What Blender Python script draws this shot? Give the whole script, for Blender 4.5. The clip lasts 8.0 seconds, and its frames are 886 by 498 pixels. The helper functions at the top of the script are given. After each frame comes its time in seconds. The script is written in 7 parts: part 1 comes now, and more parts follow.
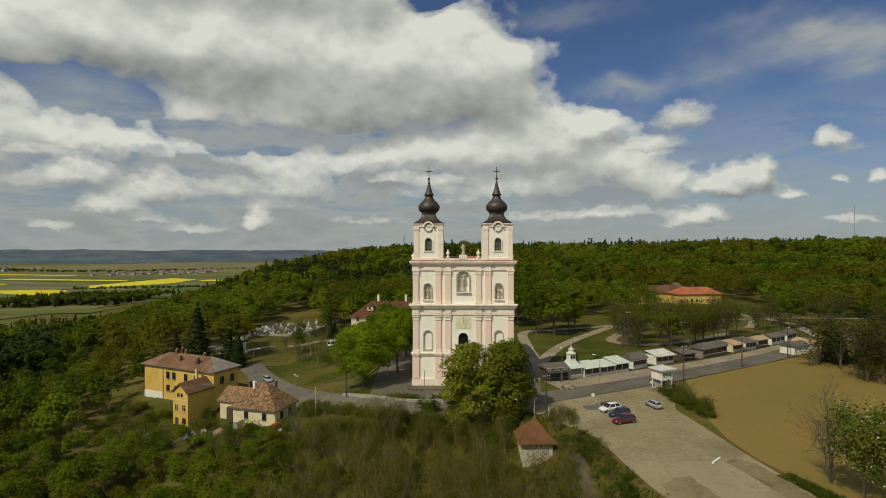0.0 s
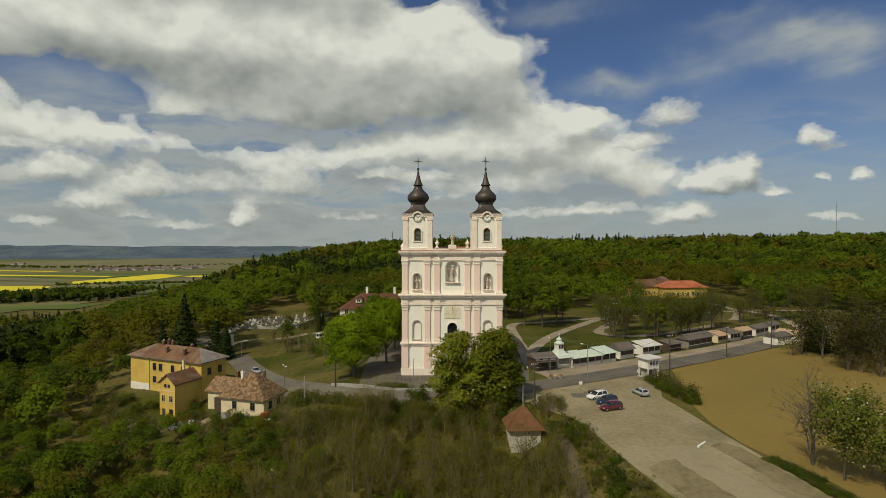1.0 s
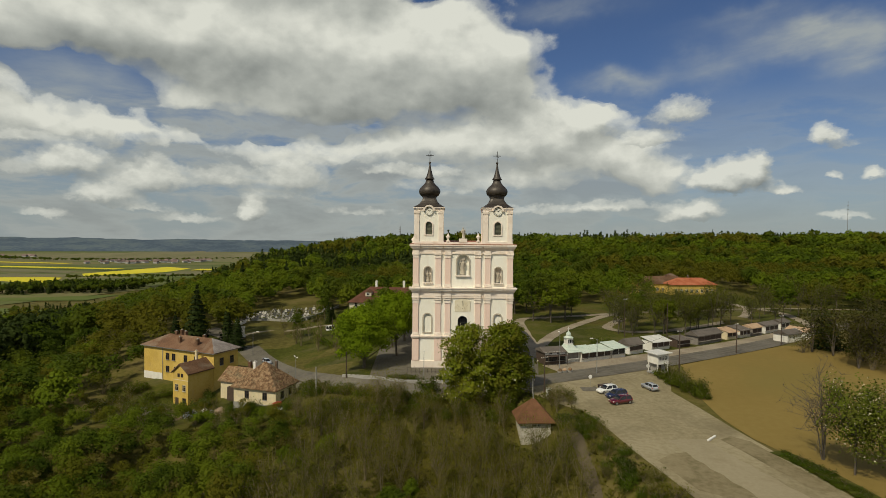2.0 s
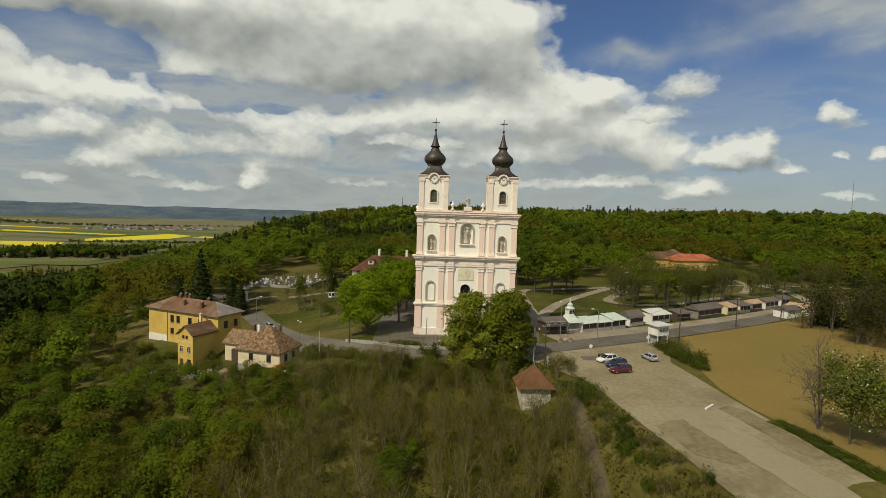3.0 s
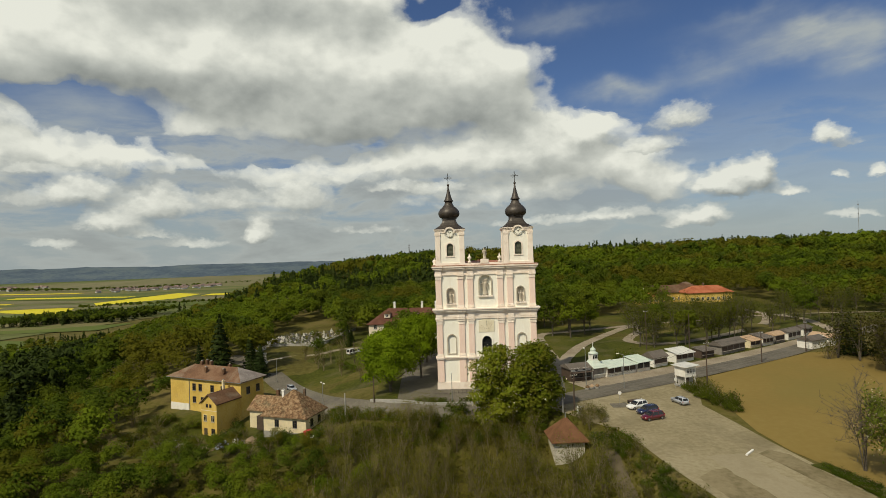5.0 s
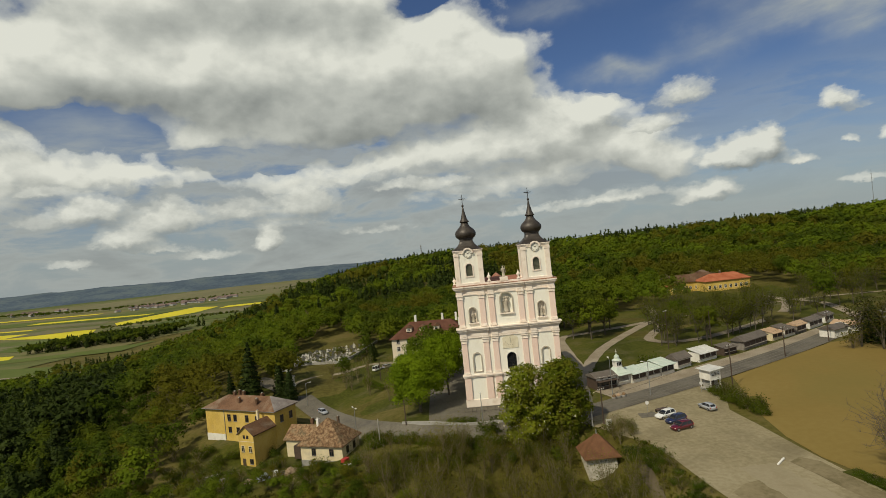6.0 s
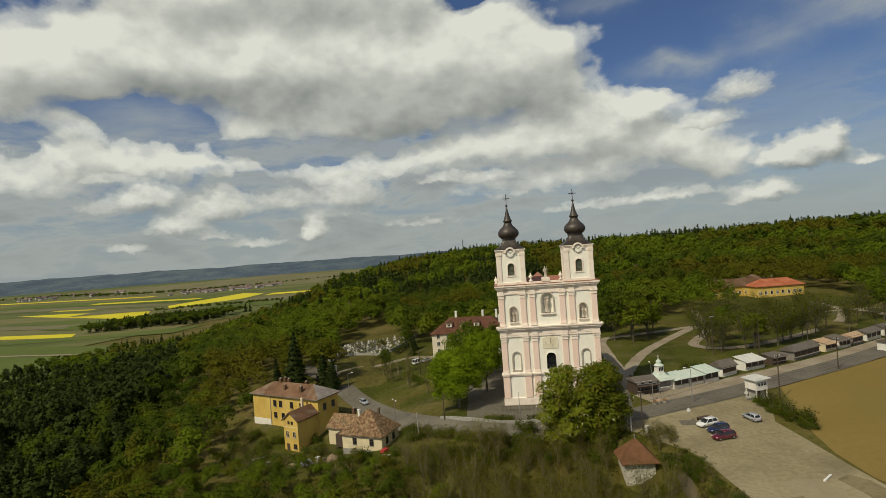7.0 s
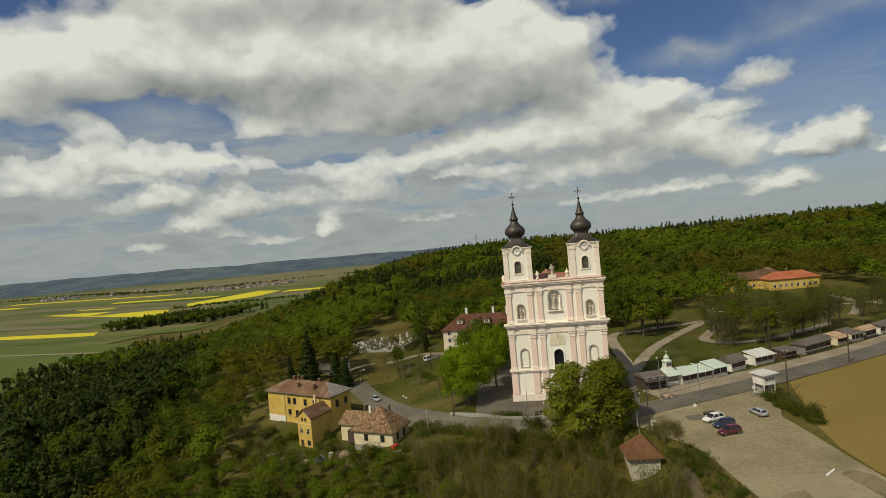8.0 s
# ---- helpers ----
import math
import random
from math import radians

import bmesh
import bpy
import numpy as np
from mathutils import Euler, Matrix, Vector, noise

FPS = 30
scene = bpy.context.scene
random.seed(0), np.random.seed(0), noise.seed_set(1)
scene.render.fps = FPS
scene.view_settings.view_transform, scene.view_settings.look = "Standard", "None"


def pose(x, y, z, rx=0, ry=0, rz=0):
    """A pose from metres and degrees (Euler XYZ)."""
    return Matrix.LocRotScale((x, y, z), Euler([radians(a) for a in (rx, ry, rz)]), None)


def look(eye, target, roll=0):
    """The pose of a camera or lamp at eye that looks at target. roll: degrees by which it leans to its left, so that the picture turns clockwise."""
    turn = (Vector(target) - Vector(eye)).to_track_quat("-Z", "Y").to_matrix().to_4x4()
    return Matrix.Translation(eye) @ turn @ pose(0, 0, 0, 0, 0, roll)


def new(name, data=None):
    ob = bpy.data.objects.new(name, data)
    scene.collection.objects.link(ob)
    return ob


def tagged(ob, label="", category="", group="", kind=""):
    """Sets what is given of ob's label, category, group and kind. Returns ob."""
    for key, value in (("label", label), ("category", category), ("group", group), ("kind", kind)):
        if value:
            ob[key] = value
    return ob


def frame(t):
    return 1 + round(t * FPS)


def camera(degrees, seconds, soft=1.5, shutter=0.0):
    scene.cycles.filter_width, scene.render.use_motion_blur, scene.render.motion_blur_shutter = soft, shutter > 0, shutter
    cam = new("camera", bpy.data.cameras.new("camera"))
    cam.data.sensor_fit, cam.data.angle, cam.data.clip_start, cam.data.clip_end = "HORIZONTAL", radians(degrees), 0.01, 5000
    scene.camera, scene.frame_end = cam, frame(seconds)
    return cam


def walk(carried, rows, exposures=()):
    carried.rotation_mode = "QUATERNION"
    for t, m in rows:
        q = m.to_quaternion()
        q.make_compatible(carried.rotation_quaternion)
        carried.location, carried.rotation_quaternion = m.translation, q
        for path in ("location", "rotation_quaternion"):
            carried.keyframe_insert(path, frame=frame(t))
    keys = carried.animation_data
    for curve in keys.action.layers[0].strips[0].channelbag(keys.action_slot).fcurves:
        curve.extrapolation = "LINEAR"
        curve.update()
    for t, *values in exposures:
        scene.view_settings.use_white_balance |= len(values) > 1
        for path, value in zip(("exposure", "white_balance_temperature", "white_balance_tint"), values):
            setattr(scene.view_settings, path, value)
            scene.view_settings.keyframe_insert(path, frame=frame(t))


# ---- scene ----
cam = camera(78.0, 8.0, 0.8)
PATH = [
    (0, (-2.738, -134.911, 35.192), (-2.771, -132.911, 35.172), -0.1),
    (0.5, (-2.797, -134.888, 34.376), (-2.802, -132.888, 34.348), -0.4),
    (1, (-2.96, -135.153, 33.622), (-2.95, -133.153, 33.589), 0.0),
    (1.5, (-3.6, -135.615, 33.428), (-3.61, -133.615, 33.399), -0.0),
    (3, (-4.621, -136.075, 31.863), (-4.639, -134.08, 31.716), 1.7),
    (3.5, (-5.498, -136.093, 31.51), (-5.542, -134.101, 31.331), 2.1),
    (4, (-6.27, -136.059, 32.078), (-6.333, -134.065, 31.941), 2.8),
    (4.5, (-6.441, -136.656, 33.848), (-6.476, -134.657, 33.842), 1.3),
    (4.7, (-6.735, -136.495, 33.188), (-6.768, -134.495, 33.194), 0.2),
    (5.8, (-9.54, -139.583, 41.887), (-9.611, -137.584, 41.884), -5.9),
    (6, (-9.118, -139.603, 41.762), (-9.197, -137.605, 41.751), -5.9),
    (6.5, (-8.905, -140.558, 42.592), (-9.031, -138.562, 42.587), -5.9),
    (7, (-9.262, -141.404, 42.94), (-9.493, -139.417, 42.92), -4.3),
    (7.5, (-7.956, -141.853, 43.4), (-8.188, -139.867, 43.372), -6.0),
    (8, (-7.057, -143.164, 43.891), (-7.342, -141.185, 43.857), -5.1),
]
walk(cam, [(t, look(eye, target, roll)) for t, eye, target, roll in PATH], [(0.0, -0.26, 7200, 5), (1.7, -0.24, 7200, 5), (3.0, -0.10, 7200, 5), (3.5, 0.03, 7200, 5), (4.0, 0.05, 7200, 5), (4.7, 0.0, 7200, 5), (6.0, -0.18, 7200, 5), (8.0, -0.20, 7200, 5)])

# ---------------------------------------------------------------- light
SUN_DIR = Vector((-0.42, -0.52, 0.745)).normalized()
sun_data = bpy.data.lights.new("sun", "SUN")
sun_data.energy, sun_data.angle, sun_data.color = 3.7, radians(0.5), (1.0, 0.93, 0.80)
sun = new("sun", sun_data)
sun.matrix_world = look(Vector((0, 0, 200)) + SUN_DIR * 100, (0, 0, 200))
scene.view_settings.exposure = 0.0


def link(tree, a, b):
    tree.links.new(a, b)


def math_node(tree, op, a, b=None, c=None, clamp=False):
    n = tree.nodes.new("ShaderNodeMath")
    n.operation, n.use_clamp = op, clamp
    for i, v in enumerate((a, b, c)):
        if v is None:
            continue
        if isinstance(v, (int, float)):
            n.inputs[i].default_value = v
        else:
            link(tree, v, n.inputs[i])
    return n.outputs[0]


def mix_col(tree, fac, a, b, blend="MIX"):
    n = tree.nodes.new("ShaderNodeMix")
    n.data_type, n.blend_type = "RGBA", blend
    for sock, v in ((n.inputs[0], fac), (n.inputs[6], a), (n.inputs[7], b)):
        if isinstance(v, (int, float)):
            sock.default_value = v
        elif isinstance(v, (tuple, list)):
            sock.default_value = (*v[:3], 1)
        else:
            link(tree, v, sock)
    return n.outputs[2]


def ramp(tree, fac, stops, ease="LINEAR"):
    n = tree.nodes.new("ShaderNodeValToRGB")
    n.color_ramp.interpolation = ease
    els = n.color_ramp.elements
    while len(els) < len(stops):
        els.new(0.5)
    for e, (p, c) in zip(els, stops):
        e.position = p
        e.color = (c, c, c, 1) if isinstance(c, (int, float)) else (*c[:3], 1)
    link(tree, fac, n.inputs[0])
    return n.outputs[0]


def noise_node(tree, vec, scale, detail=4.0, rough=0.55, dist=0.0):
    n = tree.nodes.new("ShaderNodeTexNoise")
    n.inputs["Scale"].default_value, n.inputs["Detail"].default_value = scale, detail
    n.inputs["Roughness"].default_value, n.inputs["Distortion"].default_value = rough, dist
    if vec is not None:
        link(tree, vec, n.inputs["Vector"])
    return n.outputs[0]


# Sky: clear air with a layer of cumulus cloud.
world = bpy.data.worlds.new("sky")
scene.world = world
world.use_nodes = True
wt = world.node_tree
wt.nodes.clear()
w_out = wt.nodes.new("ShaderNodeOutputWorld")
w_bg = wt.nodes.new("ShaderNodeBackground")
sky = wt.nodes.new("ShaderNodeTexSky")
sky.sky_type, sky.sun_disc = "NISHITA", False
sky.sun_elevation = math.asin(SUN_DIR.z)
sky.sun_rotation = math.atan2(SUN_DIR.x, SUN_DIR.y)
sky.altitude, sky.air_density, sky.dust_density, sky.ozone_density = 300, 1.0, 0.6, 1.5
w_tc = wt.nodes.new("ShaderNodeTexCoord")
w_sep = wt.nodes.new("ShaderNodeSeparateXYZ")
link(wt, w_tc.outputs["Generated"], w_sep.inputs[0])


# Cloud masses as seen from the hill: bearing right of the church axis, height above the level, half width, half height (degrees), weight.
GREAT_CLOUD = [
    (-49.8, 14.1, 4.9, 2.55, 0.8), (-44.2, 17.1, 5.0, 2.93, 0.85), (-36.9, 18.7, 7.4, 2.99, 0.9), (-26.9, 18.5, 10.0, 4.03, 1.0), (-16.1, 17.7, 10.9, 4.37, 1.0),
    (-5.9, 16.6, 9.9, 4.57, 1.0), (2.1, 17.7, 6.2, 4.26, 0.9), (6.2, 15.0, 4.4, 2.72, 0.6), (-13.9, 25.3, 14.3, 3.27, 0.9), (-26.0, 11.9, 4.4, 1.33, 0.6),
    (-13.9, 13.6, 10.5, 2.17, 0.45), (-30.1, 25.1, 13.4, 2.52, 0.7),
]
MID_LAYER = [
    (-39.5, 11.2, 3.6, 2.75, 0.85), (-34.1, 9.6, 5.0, 1.92, 0.55), (-27.9, 8.8, 6.1, 1.64, 0.5), (-44.9, 8.1, 4.9, 2.5, 0.7), (-14.0, 8.0, 13.3, 1.69, 0.45),
    (-0.0, 9.2, 9.9, 1.95, 0.5), (8.8, 9.8, 6.3, 2.82, 0.75), (13.8, 11.8, 4.0, 1.64, 0.75), (16.3, 7.4, 6.4, 2.66, 0.9), (20.8, 5.3, 3.1, 1.85, 0.6),
    (5.9, 5.6, 10.9, 1.97, 0.5),
]
FAR_HEAPS = [
    (-34.5, 6.1, 2.3, 1.94, 0.9), (-28.2, 4.8, 2.8, 2.19, 0.95), (-32.2, 3.4, 2.8, 1.41, 0.95), (-22.0, 5.3, 3.1, 1.64, 0.6), (-15.4, 5.6, 3.0, 2.72, 0.95),
    (-19.6, 2.1, 1.3, 1.68, 1.1), (-36.6, 1.5, 2.7, 0.77, 0.5), (-25.6, 1.3, 3.4, 0.86, 0.55), (-16.2, 3.9, 4.9, 0.96, 0.4), (-8.8, 2.3, 5.8, 0.88, 0.4),
    (-37.7, 5.3, 3.8, 1.41, 0.45), (8.8, 2.5, 6.3, 0.93, 0.5), (16.6, 3.0, 4.8, 1.12, 0.55), (-38.4, 7.9, 2.2, 0.92, 0.5), (-5.9, 6.6, 3.5, 1.16, 0.55),
    (-0.6, 6.4, 3.0, 1.05, 0.5), (-29.8, 2.4, 2.7, 0.62, 0.6),
]
RIGHT_PUFFS = [
    (22.8, 11.6, 2.8, 1.76, 0.72), (21.3, 9.4, 2.5, 1.17, 0.45), (25.1, 5.2, 2.0, 1.47, 0.9), (27.6, 5.1, 2.2, 2.26, 1.0), (29.4, 5.9, 1.1, 1.71, 0.9),
    (34.3, 8.9, 1.2, 1.08, 0.85), (35.7, 8.0, 1.9, 0.84, 0.42), (35.1, 5.4, 0.8, 0.71, 0.6), (31.4, 4.2, 1.3, 0.79, 0.75), (37.7, 5.2, 0.9, 0.91, 0.8),
    (24.5, 2.5, 2.4, 1.17, 0.85), (22.5, 1.8, 2.5, 0.7, 0.55), (35.5, 1.9, 2.7, 0.62, 0.5), (18.7, 9.3, 2.1, 1.08, 0.55),
]
BLUE_GAPS = [
    (-36.9, 14.7, 2.7, 0.89, -1.2), (-33.5, 13.2, 2.8, 0.94, -1.15), (-30.0, 12.0, 2.2, 0.74, -1.1), (-21.3, 10.5, 3.9, 1.02, -1.3), (-15.1, 11.3, 2.9, 0.66, -0.5),
    (-9.4, 10.9, 2.7, 0.51, -0.5), (-1.8, 24.4, 2.4, 1.46, -0.7), (-44.8, 11.8, 3.7, 1.06, -0.8), (-27.5, 4.8, 0.9, 0.52, -0.3), (-36.2, 4.2, 1.6, 0.67, -0.3),
    (-4.7, 3.9, 7.0, 0.7, -0.3), (18.7, 14.2, 4.7, 2.08, -0.4),
]
CIRRUS = [
    (-34.1, 11.8, 7.9, 3.54, 0.55), (-21.0, 10.8, 6.2, 2.14, 0.4), (17.1, 14.9, 3.7, 0.89, 0.7), (33.1, 17.1, 5.3, 1.34, 0.9), (37.3, 15.2, 3.3, 1.46, 0.8),
    (24.9, 15.8, 2.9, 1.47, 0.5), (11.6, 21.9, 5.0, 1.23, 0.4), (28.4, 19.3, 4.0, 0.91, 0.3),
]


def axes_of_sky():
    bear = math_node(wt, "MULTIPLY", math_node(wt, "ARCTAN2", w_sep.outputs[0], w_sep.outputs[1]), 57.296)
    high = math_node(wt, "MULTIPLY", math_node(wt, "ARCSINE", w_sep.outputs[2]), 57.296)
    return bear, high


def sky_point(bear, high, sx, sy, off):
    com = wt.nodes.new("ShaderNodeCombineXYZ")
    link(wt, math_node(wt, "MULTIPLY", bear, sx), com.inputs[0])
    link(wt, math_node(wt, "MULTIPLY", high, sy), com.inputs[1])
    com.inputs[2].default_value = off
    return com.outputs[0]


def stirred(bear, high, size, reach, detail, off):
    """Bends the sky's angles by noise, so that round masses get billowing rims."""
    n = wt.nodes.new("ShaderNodeTexNoise")
    n.inputs["Scale"].default_value, n.inputs["Detail"].default_value, n.inputs["Roughness"].default_value = 1.0, detail, 0.55
    link(wt, sky_point(bear, high, 1 / size, 1.35 / size, off), n.inputs["Vector"])
    sep = wt.nodes.new("ShaderNodeSeparateColor")
    link(wt, n.outputs["Color"], sep.inputs[0])
    b = math_node(wt, "MULTIPLY_ADD", math_node(wt, "SUBTRACT", sep.outputs[0], 0.5), reach, bear)
    h = math_node(wt, "MULTIPLY_ADD", math_node(wt, "SUBTRACT", sep.outputs[1], 0.5), reach * 0.85, high)
    return b, h


def masses(bear, high, rows, flat=0.0):
    """Sum of soft lumps; flat > 0 draws in their undersides."""
    total = None
    for b, h, sb, sh, w in rows:
        p = math_node(wt, "MULTIPLY", math_node(wt, "SUBTRACT", bear, float(b)), 1.0 / sb)
        q = math_node(wt, "MULTIPLY", math_node(wt, "SUBTRACT", high, float(h)), 1.0 / sh)
        if flat:
            q = math_node(wt, "MULTIPLY_ADD", math_node(wt, "ABSOLUTE", q), -flat, math_node(wt, "MULTIPLY", q, 1.0 + flat))
        r2 = math_node(wt, "MULTIPLY_ADD", p, p, math_node(wt, "MULTIPLY", q, q))
        g = math_node(wt, "POWER", 2.718, math_node(wt, "MULTIPLY", r2, -1.0))
        total = math_node(wt, "MULTIPLY", g, w) if total is None else math_node(wt, "MULTIPLY_ADD", g, w, total)
    return total


def cloud_field(bear, high):
    """Density of the large cumulus at a point of the sky."""
    b1, h1 = stirred(bear, high, 9.0, 7.0, 3.0, 3.1)
    b2, h2 = stirred(b1, h1, 2.6, 2.6, 5.0, 7.7)
    big = math_node(wt, "ADD", masses(b1, h1, GREAT_CLOUD), masses(b2, h2, MID_LAYER, 0.25))
    big = math_node(wt, "ADD", big, masses(b2, h2, BLUE_GAPS))
    fine = noise_node(wt, sky_point(bear, high, 0.40, 0.55, 1.9), 1.0, 6.0, 0.56, 0.0)
    coarse = noise_node(wt, sky_point(bear, high, 0.13, 0.20, 4.2), 1.0, 3.0, 0.5, 0.0)
    d = math_node(wt, "MULTIPLY_ADD", math_node(wt, "SUBTRACT", fine, 0.5), 0.50, big)
    d = math_node(wt, "MULTIPLY_ADD", math_node(wt, "SUBTRACT", coarse, 0.5), 0.85, d)
    # the sky outside the view carries the same broken cumulus
    aside = ramp(wt, math_node(wt, "MULTIPLY", math_node(wt, "ABSOLUTE", bear), 1 / 180.0), [(0.27, 0.0), (0.36, 0.45)])
    return math_node(wt, "ADD", d, aside), fine, coarse


def heap_field(bear, high):
    """Density of the small far heaps and the single puffs."""
    b3, h3 = stirred(bear, high, 1.7, 2.0, 5.0, 5.3)
    fine = noise_node(wt, sky_point(bear, high, 0.9, 1.3, 8.8), 1.0, 5.0, 0.56, 0.0)
    return math_node(wt, "MULTIPLY_ADD", math_node(wt, "SUBTRACT", fine, 0.5), 0.40, masses(b3, h3, FAR_HEAPS + RIGHT_PUFFS, 0.8))


bear0, high0 = axes_of_sky()
dens, fine0, coarse0 = cloud_field(bear0, high0)
dens_up, _, _ = cloud_field(math_node(wt, "ADD", bear0, -0.9), math_node(wt, "ADD", high0, 2.0))
cover = ramp(wt, dens, [(0.26, 0.0), (0.46, 0.60), (0.70, 1.0)], "EASE")
lit = math_node(wt, "MULTIPLY_ADD", math_node(wt, "SUBTRACT", dens, dens_up), 0.66, 0.72)
lit = math_node(wt, "MULTIPLY_ADD", math_node(wt, "SUBTRACT", dens, 0.6), -0.14, lit)
lit = math_node(wt, "MULTIPLY_ADD", math_node(wt, "SUBTRACT", fine0, 0.5), 0.10, lit)
CLOUD_TONES = [(0.10, (0.235, 0.260, 0.275)), (0.38, (0.37, 0.40, 0.412)), (0.64, (0.53, 0.562, 0.568)), (0.94, (0.79, 0.818, 0.812))]
cloud_col = ramp(wt, lit, CLOUD_TONES)
heap = heap_field(bear0, high0)
heap_up = heap_field(math_node(wt, "ADD", bear0, -0.4), math_node(wt, "ADD", high0, 0.9))
heap_cover = ramp(wt, heap, [(0.22, 0.0), (0.42, 0.55), (0.70, 0.95)], "EASE")
heap_lit = math_node(wt, "MULTIPLY_ADD", math_node(wt, "SUBTRACT", heap, heap_up), 0.66, 0.64)
heap_col = ramp(wt, heap_lit, CLOUD_TONES)
sky_lit = mix_col(wt, 1.0, sky.outputs[0], (0.043, 0.054, 0.078), "MULTIPLY")
haze = ramp(wt, w_sep.outputs[2], [(0.0, 0.8), (0.07, 0.42), (0.16, 0.12), (0.26, 0.0)])
sky_lit = mix_col(wt, haze, sky_lit, (0.355, 0.415, 0.46))
# thin high veils
bv, hv = stirred(bear0, high0, 6.0, 6.0, 4.0, 9.9)
streak = noise_node(wt, sky_point(math_node(wt, "MULTIPLY_ADD", high0, 1.6, bear0), math_node(wt, "MULTIPLY_ADD", bear0, -0.18, high0), 0.10, 0.42, 2.2), 1.0, 6.0, 0.6, 0.3)
veil = math_node(wt, "MULTIPLY", masses(bv, hv, CIRRUS), math_node(wt, "MULTIPLY_ADD", streak, 1.7, -0.15))
veil = math_node(wt, "MINIMUM", math_node(wt, "MAXIMUM", veil, 0.0), 0.75)
sky_lit = mix_col(wt, veil, sky_lit, (0.46, 0.50, 0.51))
# low flat layers towards the horizon
layers = noise_node(wt, sky_point(bear0, high0, 0.11, 0.38, 6.6), 1.0, 6.0, 0.6, 0.3)
low_band = ramp(wt, w_sep.outputs[2], [(0.0, 0.75), (0.10, 0.9), (0.18, 0.75), (0.25, 0.0)], "EASE")
left_side = ramp(wt, math_node(wt, "MULTIPLY_ADD", bear0, 0.01, 0.5), [(0.50, 1.0), (0.66, 0.75), (0.76, 0.35)], "EASE")
layer_cover = math_node(wt, "MULTIPLY", math_node(wt, "MULTIPLY", ramp(wt, layers, [(0.34, 0.15), (0.54, 1.0)], "EASE"), low_band), left_side)
sky_lit = mix_col(wt, layer_cover, sky_lit, ramp(wt, layers, [(0.36, (0.31, 0.36, 0.41)), (0.50, (0.40, 0.44, 0.465)), (0.66, (0.32, 0.35, 0.375))]))
sky_lit = mix_col(wt, cover, sky_lit, cloud_col)
link(wt, mix_col(wt, heap_cover, sky_lit, heap_col), w_bg.inputs[0])
w_bg.inputs[1].default_value = 1.0
link(wt, w_bg.outputs[0], w_out.inputs[0])


# ---------------------------------------------------------------- materials
def surface(name, cols, scale=1.0, rough=0.8, metal=0.0, bump=0.0, fine=12.0, contrast=0.5, stain=None, random_tint=0.0, stretch=(1, 1, 1), spec=0.5):
    """Two or three colours mixed by noise at two scales, with relief; stain: (colour, amount, scale)."""
    m = bpy.data.materials.new(name)
    m.use_nodes = True
    t = m.node_tree
    bsdf = t.nodes["Principled BSDF"]
    geo = t.nodes.new("ShaderNodeNewGeometry")
    mp = t.nodes.new("ShaderNodeMapping")
    mp.inputs["Scale"].default_value = stretch
    link(t, geo.outputs["Position"], mp.inputs[0])
    v = mp.outputs[0]
    n1 = noise_node(t, v, scale, 3.0, 0.5)
    n2 = noise_node(t, v, scale * fine, 5.0, 0.6)
    s = math_node(t, "MULTIPLY_ADD", n2, 0.45, math_node(t, "MULTIPLY", n1, 0.55))
    lo, hi = 0.5 - 0.5 * (1 - contrast) * 0.5 - 0.02, 0.5 + 0.5 * (1 - contrast) * 0.5 + 0.02
    if len(cols) == 2:
        c = ramp(t, s, [(lo, cols[0]), (hi, cols[1])])
    else:
        c = ramp(t, s, [(lo, cols[0]), (0.5, cols[1]), (hi, cols[2])])
    if stain:
        n3 = noise_node(t, v, stain[2], 6.0, 0.62, 0.4)
        c = mix_col(t, ramp(t, n3, [(0.52, 0.0), (0.68, stain[1])]), c, stain[0])
    if random_tint:
        oi = t.nodes.new("ShaderNodeObjectInfo")
        hsv = t.nodes.new("ShaderNodeHueSaturation")
        link(t, math_node(t, "MULTIPLY_ADD", oi.outputs["Random"], random_tint, 1 - random_tint / 2), hsv.inputs["Value"])
        link(t, c, hsv.inputs["Color"])
        c = hsv.outputs[0]
    link(t, c, bsdf.inputs["Base Color"])
    bsdf.inputs["Roughness"].default_value, bsdf.inputs["Metallic"].default_value = rough, metal
    bsdf.inputs["Specular IOR Level"].default_value = spec
    if bump:
        b = t.nodes.new("ShaderNodeBump")
        b.inputs["Strength"].default_value, b.inputs["Distance"].default_value = 0.6, bump
        link(t, n2, b.inputs["Height"])
        link(t, b.outputs[0], bsdf.inputs["Normal"])
    return m


